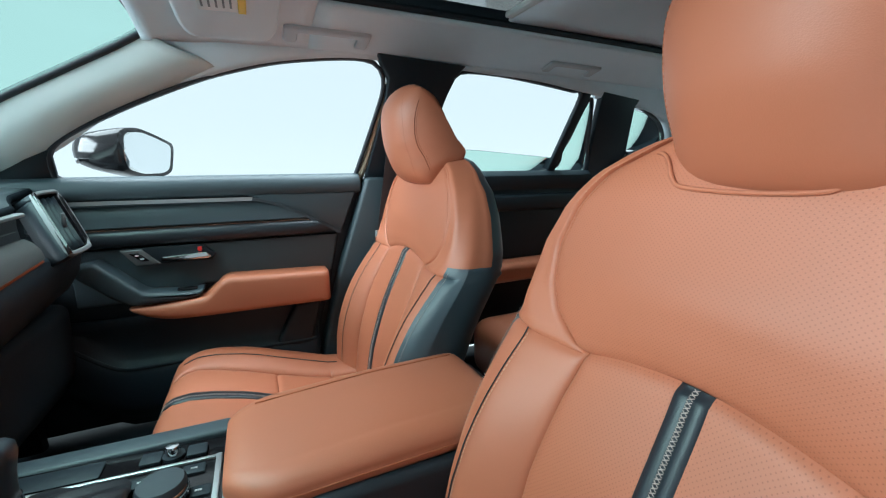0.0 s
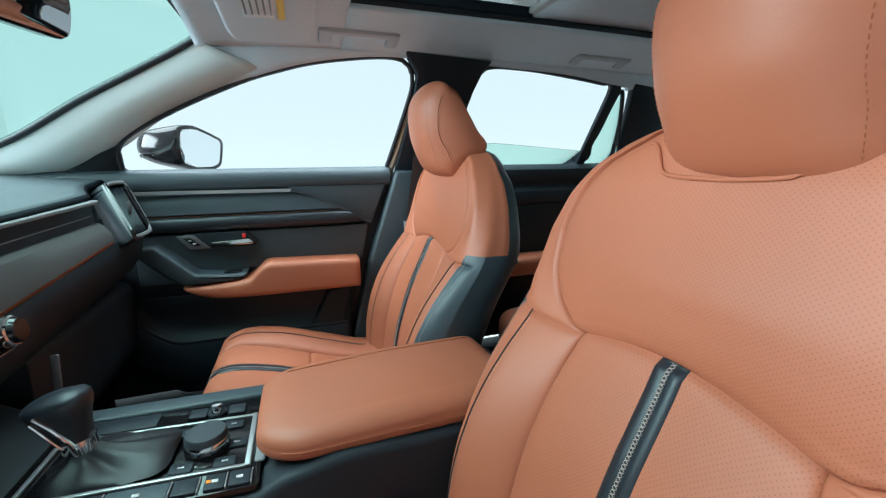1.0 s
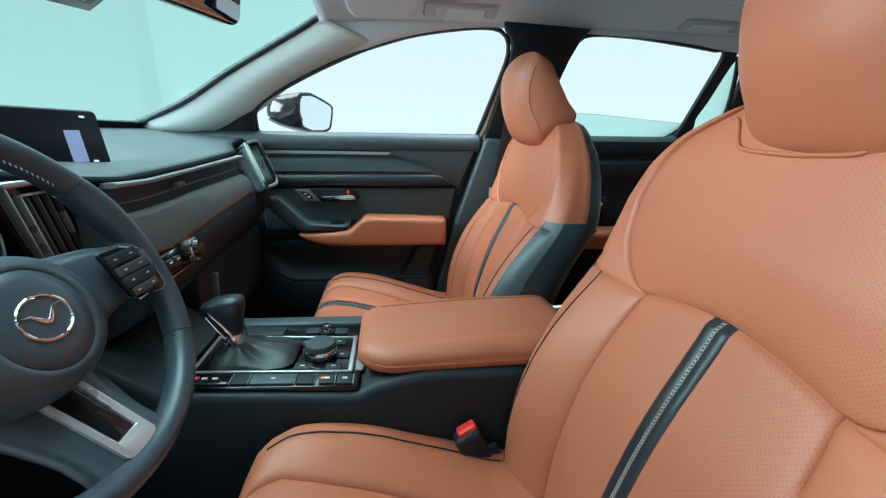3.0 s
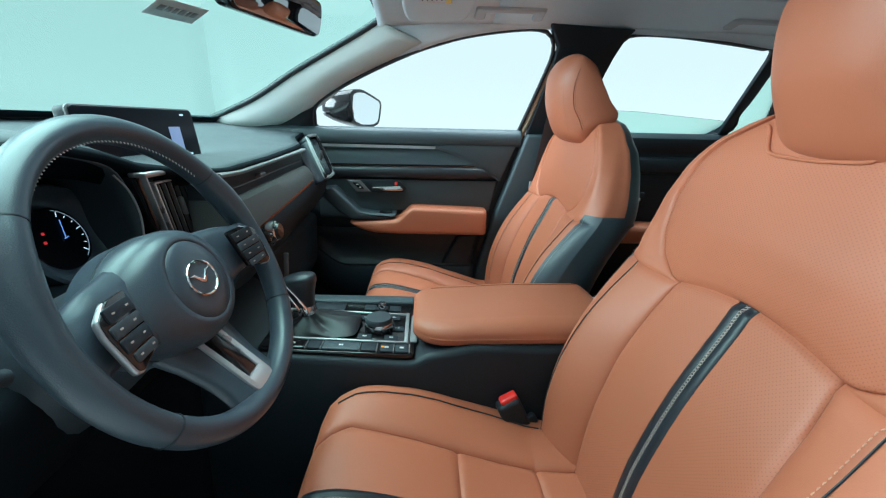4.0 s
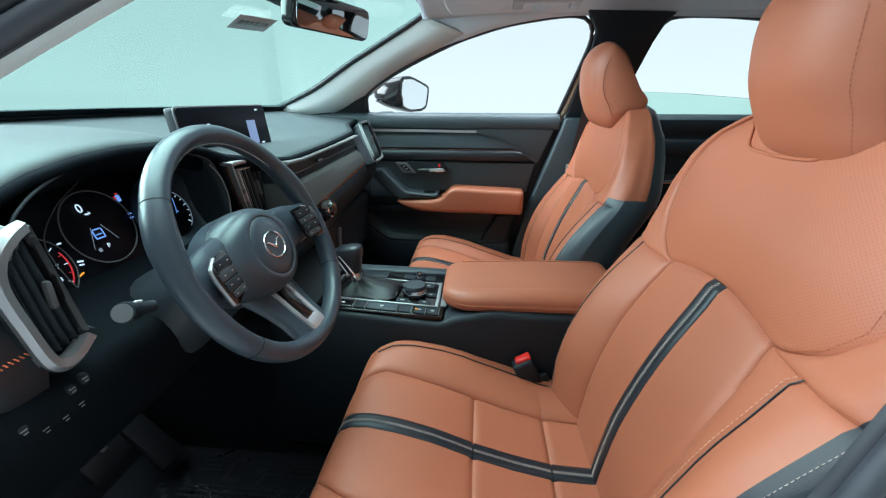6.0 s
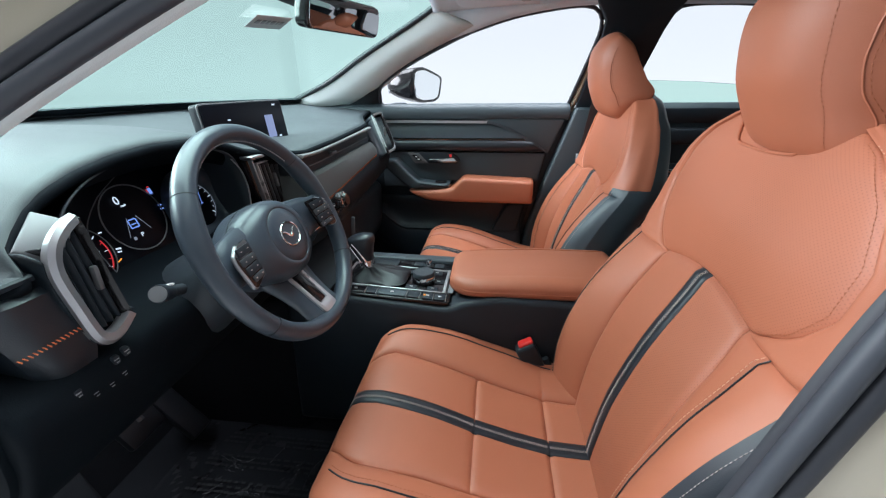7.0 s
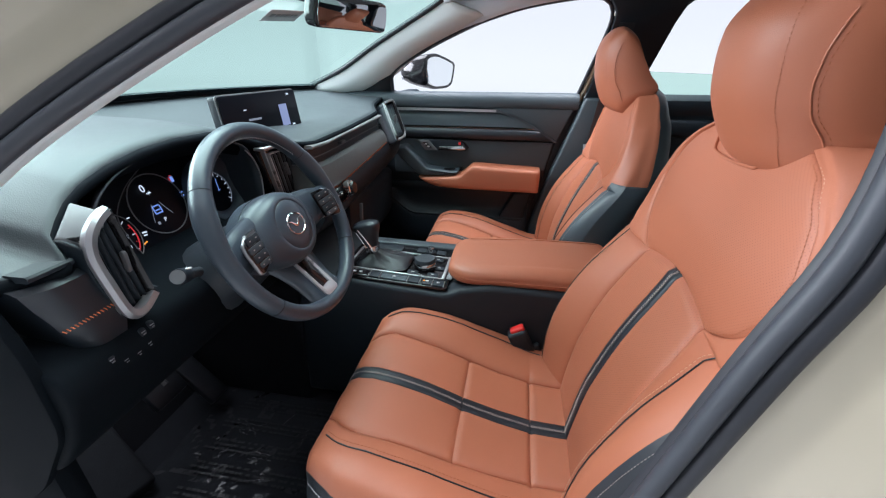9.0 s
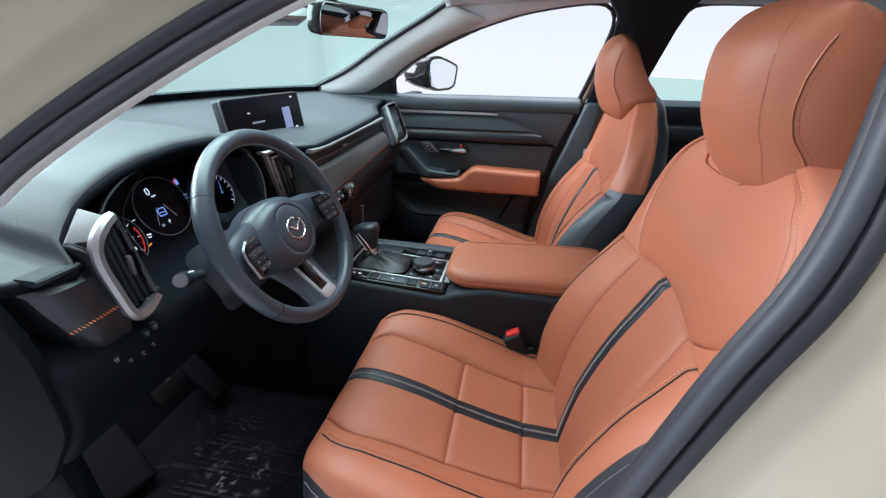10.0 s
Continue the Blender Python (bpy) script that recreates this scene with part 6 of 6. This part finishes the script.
part("accelerator", rbox((-0.665, -0.205, 0.38), (0.022, 0.062, 0.20), 0.006, turn=Euler((0, radians(-40), 0)).to_matrix()), M_RUBBER, ped, "ribbed black accelerator")
part("brake", rbox((-0.62, -0.335, 0.45), (0.022, 0.095, 0.062), 0.008, turn=Euler((0, radians(-35), 0)).to_matrix()), M_RUBBER, ped, "ribbed black brake pedal")
part("pedal_arm", tube([(-0.62, -0.33, 0.46), (-0.70, -0.325, 0.57), (-0.74, -0.32, 0.70)], 0.010, 8, up=(0, 1, 0)), M_DARKSILVER, ped)
rest = thing("foot_rest", (-0.70, -0.58, 0.27), "grey carpeted foot rest", "foot rest")
part("pad", rbox((-0.70, -0.470, 0.345), (0.24, 0.105, 0.03), 0.012, 3, turn=Euler((0, radians(28), radians(-20))).to_matrix()), M_MATPAD, rest)

# ---- passenger door ----
door = thing("passenger_door", (0.0, 0.70, 0.45), "closed slate and black front door with orange armrest", "car door")


def door_panel(name, poly, y_in, y_out, material, label="", r=0.006, seg=3, round_=0.0, parent=None):
    p = rounded(poly, round_) if round_ else poly
    return part(name, prism(p, "y", y_in, y_out, r, seg), material, parent or door, label)


# outer slab that carries everything
door_panel("door_core", [(-0.62, 1.078), (0.408, 1.078), (0.345, 0.915), (0.32, 0.80), (0.24, 0.52), (0.20, 0.44), (-0.62, 0.44)], 0.676, 0.75, M_BLACK)
# padded top roll under the glass
rows = []
for x in np.linspace(-0.60, 0.41, 40):
    dip = 0.0
    rows.append([(x, 0.690, 1.030), (x, 0.662, 1.030), (x, 0.652, 1.038), (x, 0.650, 1.058), (x, 0.656, 1.075), (x, 0.668, 1.0855), (x, 0.690, 1.088)])
part("top_roll", fixed(grid(rows, wrap=True, caps=True)), M_DOOR, door, "slate grey padded door top", sharp=60)
# rear upper field runs down behind the slanting trim line
door_panel("rear_field", [(0.100, 1.034), (0.395, 1.034), (0.347, 0.916), (0.335, 0.913), (0.210, 0.990)], 0.655, 0.69, M_DOOR, "slate grey panel", 0.004)
part("silver_strip", sweep([(-0.004, -0.0045), (0.004, -0.0045), (0.004, 0.0045), (-0.004, 0.0045)], [(x, 0.649 + 0.002 * (x > 0.1), 1.026 - 0.004 * max(0, (x + 0.2)) * 2) for x in np.linspace(-0.30, 0.115, 12)]), M_SILVER, door, "satin silver door strip")
part("trim_line", sweep([(-0.004, -0.004), (0.004, -0.004), (0.004, 0.004), (-0.004, 0.004)], spline([(0.112, 0.650, 1.023), (0.15, 0.650, 1.014), (0.22, 0.650, 0.985), (0.345, 0.650, 0.914)], 16)), M_COLUMN, door, "dark satin slanting trim line")


def front_edge(z):
    return -0.36


def rear_edge(z):
    return lerp([(0.913, 0.335), (0.96, 0.268), (0.99, 0.208), (1.02, 0.115)], z)


def band(name, zs, ys, material, label):
    """A padded band of the door: heights and depths of its section."""
    rows = []
    for s in np.linspace(0, 1, 24):
        rows.append([(front_edge(z) + (rear_edge(z) - front_edge(z)) * s, y, z) for y, z in zip(ys, zs)])
    return part(name, fixed(grid(rows, wrap=True, caps=True)), material, door, label, sharp=60)


band("soft_band", (1.021, 1.021, 1.012, 0.985, 0.966, 0.960, 0.960), (0.69, 0.664, 0.655, 0.650, 0.646, 0.655, 0.69), M_DOOR, "slate grey padded band")
band("dark_band", (0.9585, 0.9585, 0.952, 0.935, 0.920, 0.913, 0.913), (0.69, 0.652, 0.642, 0.638, 0.646, 0.664, 0.69), M_STRIPE, "black padded band")
line = [(x, 0.6445, 0.9600) for x in np.linspace(-0.3, 0.262, 40)]
part("stitching", stitches(line, (0, -1, 0), 0.0045, 0.003, 0.0006), M_TANDARK, door, "brown stitching")
# middle recess with the pull and the release handle
door_panel("middle_panel", [(-0.30, 0.911), (0.336, 0.911), (0.314, 0.80), (-0.02, 0.80), (-0.10, 0.77), (-0.30, 0.77)], 0.663, 0.69, M_DOOR, "slate grey recessed door panel", 0.005)
door_panel("handle_plate", [(-0.175, 0.912), (-0.02, 0.912), (0.012, 0.882), (0.0, 0.868), (-0.115, 0.868)], 0.648, 0.668, M_BLACK, "black handle recess", 0.003)
door_panel("switch_plate", [(-0.195, 0.909), (-0.150, 0.909), (-0.112, 0.868), (-0.165, 0.868)], 0.645, 0.668, M_DARKSILVER, "satin grey switch plate", 0.003)
door_panel("lock_switch", rounded([(-0.178, 0.901), (-0.158, 0.901), (-0.135, 0.879), (-0.152, 0.879)], 0.004), 0.642, 0.65, M_GLOSSBLK, "black window switch", 0.002)
part("switch_mark", joined(rbox((-0.160, 0.6415, 0.894), (0.008, 0.001, 0.003), 0), rbox((-0.150, 0.6415, 0.885), (0.008, 0.001, 0.003), 0)), M_WHITE, door)
part("release_handle", prism(rounded([(-0.110, 0.882), (-0.106, 0.888), (-0.010, 0.892), (0.002, 0.880), (-0.004, 0.875), (-0.108, 0.874)], 0.002), "y", 0.632, 0.646, 0.003), M_CHROME, door, "chrome release handle")
part("lock_tab", rbox((-0.024, 0.644, 0.8995), (0.010, 0.006, 0.012), 0.002), M_RED, door, "red door lock mark")
# pull pocket: dark slanting arm that meets the armrest
arm = [(-0.275, 0.885), (-0.235, 0.890), (-0.150, 0.806), (-0.06, 0.796), (-0.020, 0.800), (-0.030, 0.781), (-0.08, 0.777), (-0.178, 0.774), (-0.215, 0.80), (-0.29, 0.872)]
door_panel("pull_arm", arm, 0.600, 0.680, M_DOOR, "slate slanting door pull", 0.010, 4)
part("window_switch", rbox((-0.06, 0.628, 0.800), (0.045, 0.018, 0.008), 0.003), M_GLOSSBLK, door, "black window switch")
rows = []
for x in np.concatenate([[-0.186, -0.183, -0.176], np.linspace(-0.165, 0.278, 44), [0.287, 0.292, 0.294]]):
    zt = lerp([(-0.186, 0.768), (-0.06, 0.776), (-0.022, 0.781), (-0.01, 0.787), (0.022, 0.818), (0.035, 0.825), (0.294, 0.815)], x)
    zb = lerp([(-0.186, 0.766), (-0.15, 0.745), (-0.12, 0.735), (-0.09, 0.730), (0.294, 0.726)], x)
    e = min(1, (0.2955 - x) / 0.012) if x > 0.2 else min(1, (x + 0.187) / 0.02)
    k = math.sqrt(max(0.02, 1 - (1 - e) ** 2))
    h = (zt - zb) / 2
    zm = (zt + zb) / 2
    deep = 0.585 + 0.02 * (1 - k) + 0.016 * max(0, (-0.02 - x) / 0.16)
    rr = min(0.016, h * 0.8)
    sec = [(0.68, -1.0)] + [(deep + rr * (1 - math.sin(a)), -1 + (rr / h) * (1 - math.cos(a))) for a in np.linspace(0, math.pi / 2, 5)] + [(deep + rr * (1 - math.cos(a)), 1 - (rr / h) * (1 - math.sin(a))) for a in np.linspace(0, math.pi / 2, 5)] + [(0.68, 1.0)]
    rows.append([(x, y, zm + h * (0.9 + 0.1 * k) * v) for y, v in sec])
part("armrest", fixed(grid(rows, wrap=True, caps=True)), M_TAN, door, "terracotta leather door armrest", sharp=60)
# lower door: pocket and kick panel
rows = []
for z, y in ((0.735, 0.655), (0.70, 0.668), (0.64, 0.672), (0.61, 0.660), (0.60, 0.640), (0.585, 0.632), (0.50, 0.640), (0.44, 0.655)):
    rows.append([(x, y + 0.010 * max(0, (-0.2 - x) / 0.2) - 0.03 * max(0, (x - 0.20) / 0.1) ** 2 * (z > 0.6), z + 0.18 * max(0, (-0.22 - x) / 0.2) ** 1.3 * (z < 0.66)) for x in np.linspace(-0.60, 0.26, 40)])
thicken(part("lower_panel", grid(rows), M_LOWER, door, "slate lower door with map pocket", sharp=70), 0.008, 0)
part("pocket_edge", tube([(x, 0.634 + 0.010 * max(0, (-0.2 - x) / 0.2), 0.602 + 0.18 * max(0, (-0.22 - x) / 0.2) ** 1.3) for x in np.linspace(-0.42, 0.25, 30)], 0.005, 8), M_BLACK, door)
door_panel("speaker_brace", [(0.20, 0.715), (0.275, 0.725), (0.235, 0.57), (0.14, 0.60)], 0.632, 0.68, M_BLACK, "", 0.012, 4)

# ---- rear passenger door, seen past the seats ----
rd = thing("rear_door", (0.9, 0.70, 0.45), "dark closed rear door with orange armrest", "car door")
part("door_core", prism([(0.56, 1.078), (1.34, 1.078), (1.34, 0.45), (0.62, 0.45)], "y", 0.672, 0.75, 0.004), M_BLACK, rd)
rows = [[(x, y, z) for y, z in ((0.69, 1.02), (0.660, 1.02), (0.650, 1.035), (0.652, 1.070), (0.668, 1.0855), (0.69, 1.088))] for x in np.linspace(0.575, 1.33, 12)]
part("top_roll", fixed(grid(rows, wrap=True, caps=True)), M_BLACK, rd, "black padded door top")
part("trim_band", rbox((0.95, 0.664, 0.975), (0.74, 0.03, 0.06), 0.012, 3), M_BLACK, rd)
part("armrest", rbox((0.95, 0.625, 0.735), (0.36, 0.11, 0.065), 0.02, 4), M_TAN, rd, "terracotta leather door armrest")
part("release_handle", rbox((0.82, 0.645, 0.853), (0.09, 0.012, 0.014), 0.004), M_CHROME, rd, "chrome release handle")
part("handle_plate", rbox((0.82, 0.657, 0.856), (0.13, 0.014, 0.045), 0.006), M_BLACK, rd)
part("pull_cup", rbox((0.76, 0.61, 0.775), (0.12, 0.06, 0.02), 0.006), M_GLOSSBLK, rd)

# ---- rear seat ----
rs = thing("bench_seat", (1.2, 0.0, 0.30), "terracotta leather rear bench seat", "car seat")
part("bench", rbox((1.06, 0.0, 0.50), (0.62, 1.20, 0.20), 0.06, 5), M_TAN, rs, "terracotta leather bench cushion")
part("backrest", rbox((1.42, 0.0, 0.74), (0.16, 1.10, 0.50), 0.06, 5, turn=Euler((0, radians(20), 0)).to_matrix()), M_TAN, rs, "terracotta leather backrest")

# ---- passenger door mirror ----
mir = thing("side_mirror", (-0.20, 0.74, 1.09), "gloss black door mirror with pale glass", "side mirror")
MIRROR = [(0.838, 1.100), (0.832, 1.160), (0.846, 1.218), (0.912, 1.226), (0.980, 1.208), (1.040, 1.188), (1.030, 1.140), (1.018, 1.098), (0.985, 1.084), (0.90, 1.082)]


def mirror_row(k, dx, lift=0.0):
    """The mirror's outline shrunk by k round its middle and pushed forward by dx."""
    return [(-0.195 + dx + 0.5 * (0.92 + (y - 0.92) * k - 0.885), 0.92 + (y - 0.92) * k, 1.150 + lift + (z - 1.150) * k) for y, z in rounded(MIRROR, 0.02, 5)]


rows = [mirror_row(k, dx, lift) for k, dx, lift in ((0.04, -0.135, 0.006), (0.22, -0.134, 0.006), (0.42, -0.125, 0.005), (0.62, -0.105, 0.003), (0.80, -0.075, 0.002), (0.93, -0.035, 0.0), (1.0, 0.0, 0.0), (1.0, 0.010, 0.0), (0.97, 0.014, 0.0))]
part("housing", fixed(grid(rows, wrap=True, caps=True)), M_GLOSSBLK, mir, "gloss black mirror housing", sharp=60)
part("mirror_glass", fixed(grid([mirror_row(0.83, 0.0135), mirror_row(0.84, 0.0155), mirror_row(0.83, 0.0165)], wrap=True, caps=True)), M_MIRROR, mir, "pale mirror glass")
part("foot", rbox((-0.255, 0.77, 1.072), (0.06, 0.14, 0.03), 0.012, 3), M_BLACK, mir)
part("turn_lamp", sweep(circle(0.004, 8, 0.006), spline([(-0.30, 0.84, 1.128), (-0.318, 0.90, 1.136), (-0.295, 0.97, 1.140)], 12)), M_SILVER, mir, "slim clear turn lamp")

# ---- rear-view mirror ----
rv = thing("rear_view_mirror", (-0.19, -0.045, 1.36), "frameless rear-view mirror on a black windscreen mount", "rear-view mirror")
ax = Vector((0.072, 0.210, 0)).normalized()
nz = Vector((ax.y, -ax.x, -0.20)).normalized()
MV = Matrix.Translation((-0.162, -0.034, 1.282)) @ Matrix((ax, nz.cross(ax), nz)).transposed().to_4x4() @ Matrix.Diagonal((0.93, 1, 1, 1))
part("shell", moved(prism(rounded([(-0.118, -0.030), (0.118, -0.030), (0.122, 0.0), (0.116, 0.032), (-0.116, 0.032), (-0.122, 0.0)], 0.016), "z", -0.030, 0.004, 0.008, 4), MV), M_GLOSSBLK, rv, "black mirror shell")
part("mirror_glass", moved(prism(rounded([(-0.114, -0.027), (0.114, -0.027), (0.117, 0.0), (0.112, 0.029), (-0.112, 0.029), (-0.117, 0.0)], 0.013), "z", 0.0042, 0.0062, 0.0006), MV), M_DIMMED, rv, "mirror glass")
part("mount", tube(spline([tuple(MV @ Vector((0, 0.01, -0.03))), (-0.235, -0.02, 1.33), (-0.25, -0.005, 1.365)], 8), 0.014, 10, up=(1, 0, 0)), M_BLACK, rv)
part("sensor_cover", rbox((-0.24, 0.0, 1.352), (0.14, 0.11, 0.035), 0.014, 3, turn=Euler((0, radians(-23), 0)).to_matrix()), M_BLACK, rv, "black sensor cover")

# ---- sun visor and grab handles ----
vis = thing("sun_visor", (0.10, 0.45, 1.41), "pale grey folded sun visor with a printed label", "sun visor")
def visor_at(a, b, d):
    """a across from inside to outside, b from front to rear, d below the roof."""
    x, y = 0.016 + 0.178 * b, 0.10 + 0.355 * a
    return (x, y, roof_z(x, y) - 0.006 - d)
P = []
for s in rounded([(0, 0), (1, 0), (1, 1), (0, 1)], 0.22, 6):
    P.append(s)
rows = [[visor_at(0.5 + (a - 0.5) * k, 0.5 + (b - 0.5) * k, d) for a, b in P] for k, d in ((0.96, 0.0), (1.0, 0.004), (1.0, 0.014), (0.97, 0.019), (0.90, 0.021), (0.4, 0.0215), (0.01, 0.0215))]
part("visor_board", fixed(grid(rows, wrap=True, caps=True)), M_HEAD, vis, "pale grey padded visor", sharp=60)
def visor_card(a0, a1, b0, b1, d):
    return grid([[visor_at(a0 + (a1 - a0) * i / 6, b0 + (b1 - b0) * j / 4, d) for i in range(7)] for j in range(5)])
thicken(part("paper_label", visor_card(0.20, 0.66, 0.24, 0.60, 0.0222), M_WHITE, vis, "white printed warning label"), 0.0004, 0)
thicken(part("label_band", visor_card(0.20, 0.67, 0.605, 0.68, 0.0224), M_YELLOW, vis, "yellow label band"), 0.0004, 0)
for j in range(5):
    thicken(part("label_print", visor_card(0.24, 0.62, 0.27 + j * 0.065, 0.29 + j * 0.065, 0.0228), M_DARKSILVER, vis), 0.0003, 0)


def grab_handle(x0, x1, y0, y1):
    """A folded U-shaped handle lying against the headliner."""
    g = thing("grab_handle", ((x0 + x1) / 2, 0.43, 1.40), "pale grey folded grab handle on the roof lining", "grab handle", "grab handles")
    leg, bar = 0.030, 0.36 * (y1 - y0)
    u = rounded([(x0, y1), (x0, y0), (x1, y0), (x1, y1), (x1 - leg, y1), (x1 - leg, y0 + bar), (x0 + leg, y0 + bar), (x0 + leg, y1)], 0.009, 5)
    bm = prism(u, "z", -0.016, 0.0, 0.005, 3)
    for v in bm.verts:
        v.co.z += roof_z(v.co.x, v.co.y) - 0.003
    part("grip", bm, M_GRIP, g, "plastic grip toned darker for its shading", sharp=50)
    bm = prism(rounded([(x0 + leg - 0.004, y0 + bar - 0.004), (x1 - leg + 0.004, y0 + bar - 0.004), (x1 - leg + 0.004, y1 - 0.004), (x0 + leg - 0.004, y1 - 0.004)], 0.004), "z", -0.004, 0.001, 0.001)
    for v in bm.verts:
        v.co.z += roof_z(v.co.x, v.co.y) - 0.001
    # grey recess and black edge rod draw the shade round the grip
    part("recess", bm, M_SHOULDER, g)
    part("shadow_gap", tube([(x, y0 - 0.003, roof_z(x, y0) - 0.006) for x in np.linspace(x0, x1, 12)], 0.004, 6), M_BLACK, g)
    return g


grab_handle(0.206, 0.394, 0.392, 0.452)
grab_handle(0.915, 1.105, 0.405, 0.458)

# ---- paper sticker on the windscreen ----
stick = thing("sticker", (-0.405, 0.105, 1.303), "grey translucent paper slip on the windscreen", "sticker")
M_PAPER = mat("grey_slip_paper", (0.45, 0.48, 0.47), 0.8, spots=0.05, spot_size=30)
corner = [Vector((-0.436, 0.050, 1.285)), Vector((-0.386, 0.030, 1.306)), Vector((-0.362, 0.150, 1.314)), Vector((-0.412, 0.172, 1.293))]


def slip(a, b, lift=0.0):
    """a along the slip, b across it."""
    p = (corner[0] * (1 - a) + corner[3] * a) * (1 - b) + (corner[1] * (1 - a) + corner[2] * a) * b
    return tuple(p + Vector((0.38, 0, -0.92)) * lift)


def slip_card(a0, a1, b0, b1, lift):
    return grid([[slip(a0 + (a1 - a0) * i / 4, b0 + (b1 - b0) * j / 2, lift) for i in range(5)] for j in range(3)])


thicken(part("paper", slip_card(0, 1, 0, 1, 0.004), M_PAPER, stick), 0.0004, 0)
for a0, a1 in ((0.12, 0.24), (0.28, 0.38), (0.42, 0.50), (0.54, 0.66), (0.70, 0.76), (0.79, 0.90)):
    thicken(part("print_bar", slip_card(a0, a1, 0.36, 0.66, 0.0046), M_SHOULDER, stick), 0.0003, 0)
# passenger belt with its guide
belt = thing("seat_belt", (0.47, 0.62, 0.5), "black passenger seat belt down the centre pillar", "seat belt")
pts = spline([(0.50, 0.50, 1.30), (0.49, 0.585, 1.10), (0.47, 0.622, 0.90), (0.44, 0.628, 0.65), (0.43, 0.63, 0.50)], 30)
part("webbing", sweep([(-0.022, -0.0008), (0.022, -0.0008), (0.022, 0.0008), (-0.022, 0.0008)], pts, up=(0, 1, 0.3)), M_STRIPE, belt, "black belt webbing")
part("tongue", rbox((0.452, 0.612, 0.90), (0.03, 0.012, 0.04), 0.004), M_CHROME, belt, "chrome belt tongue")
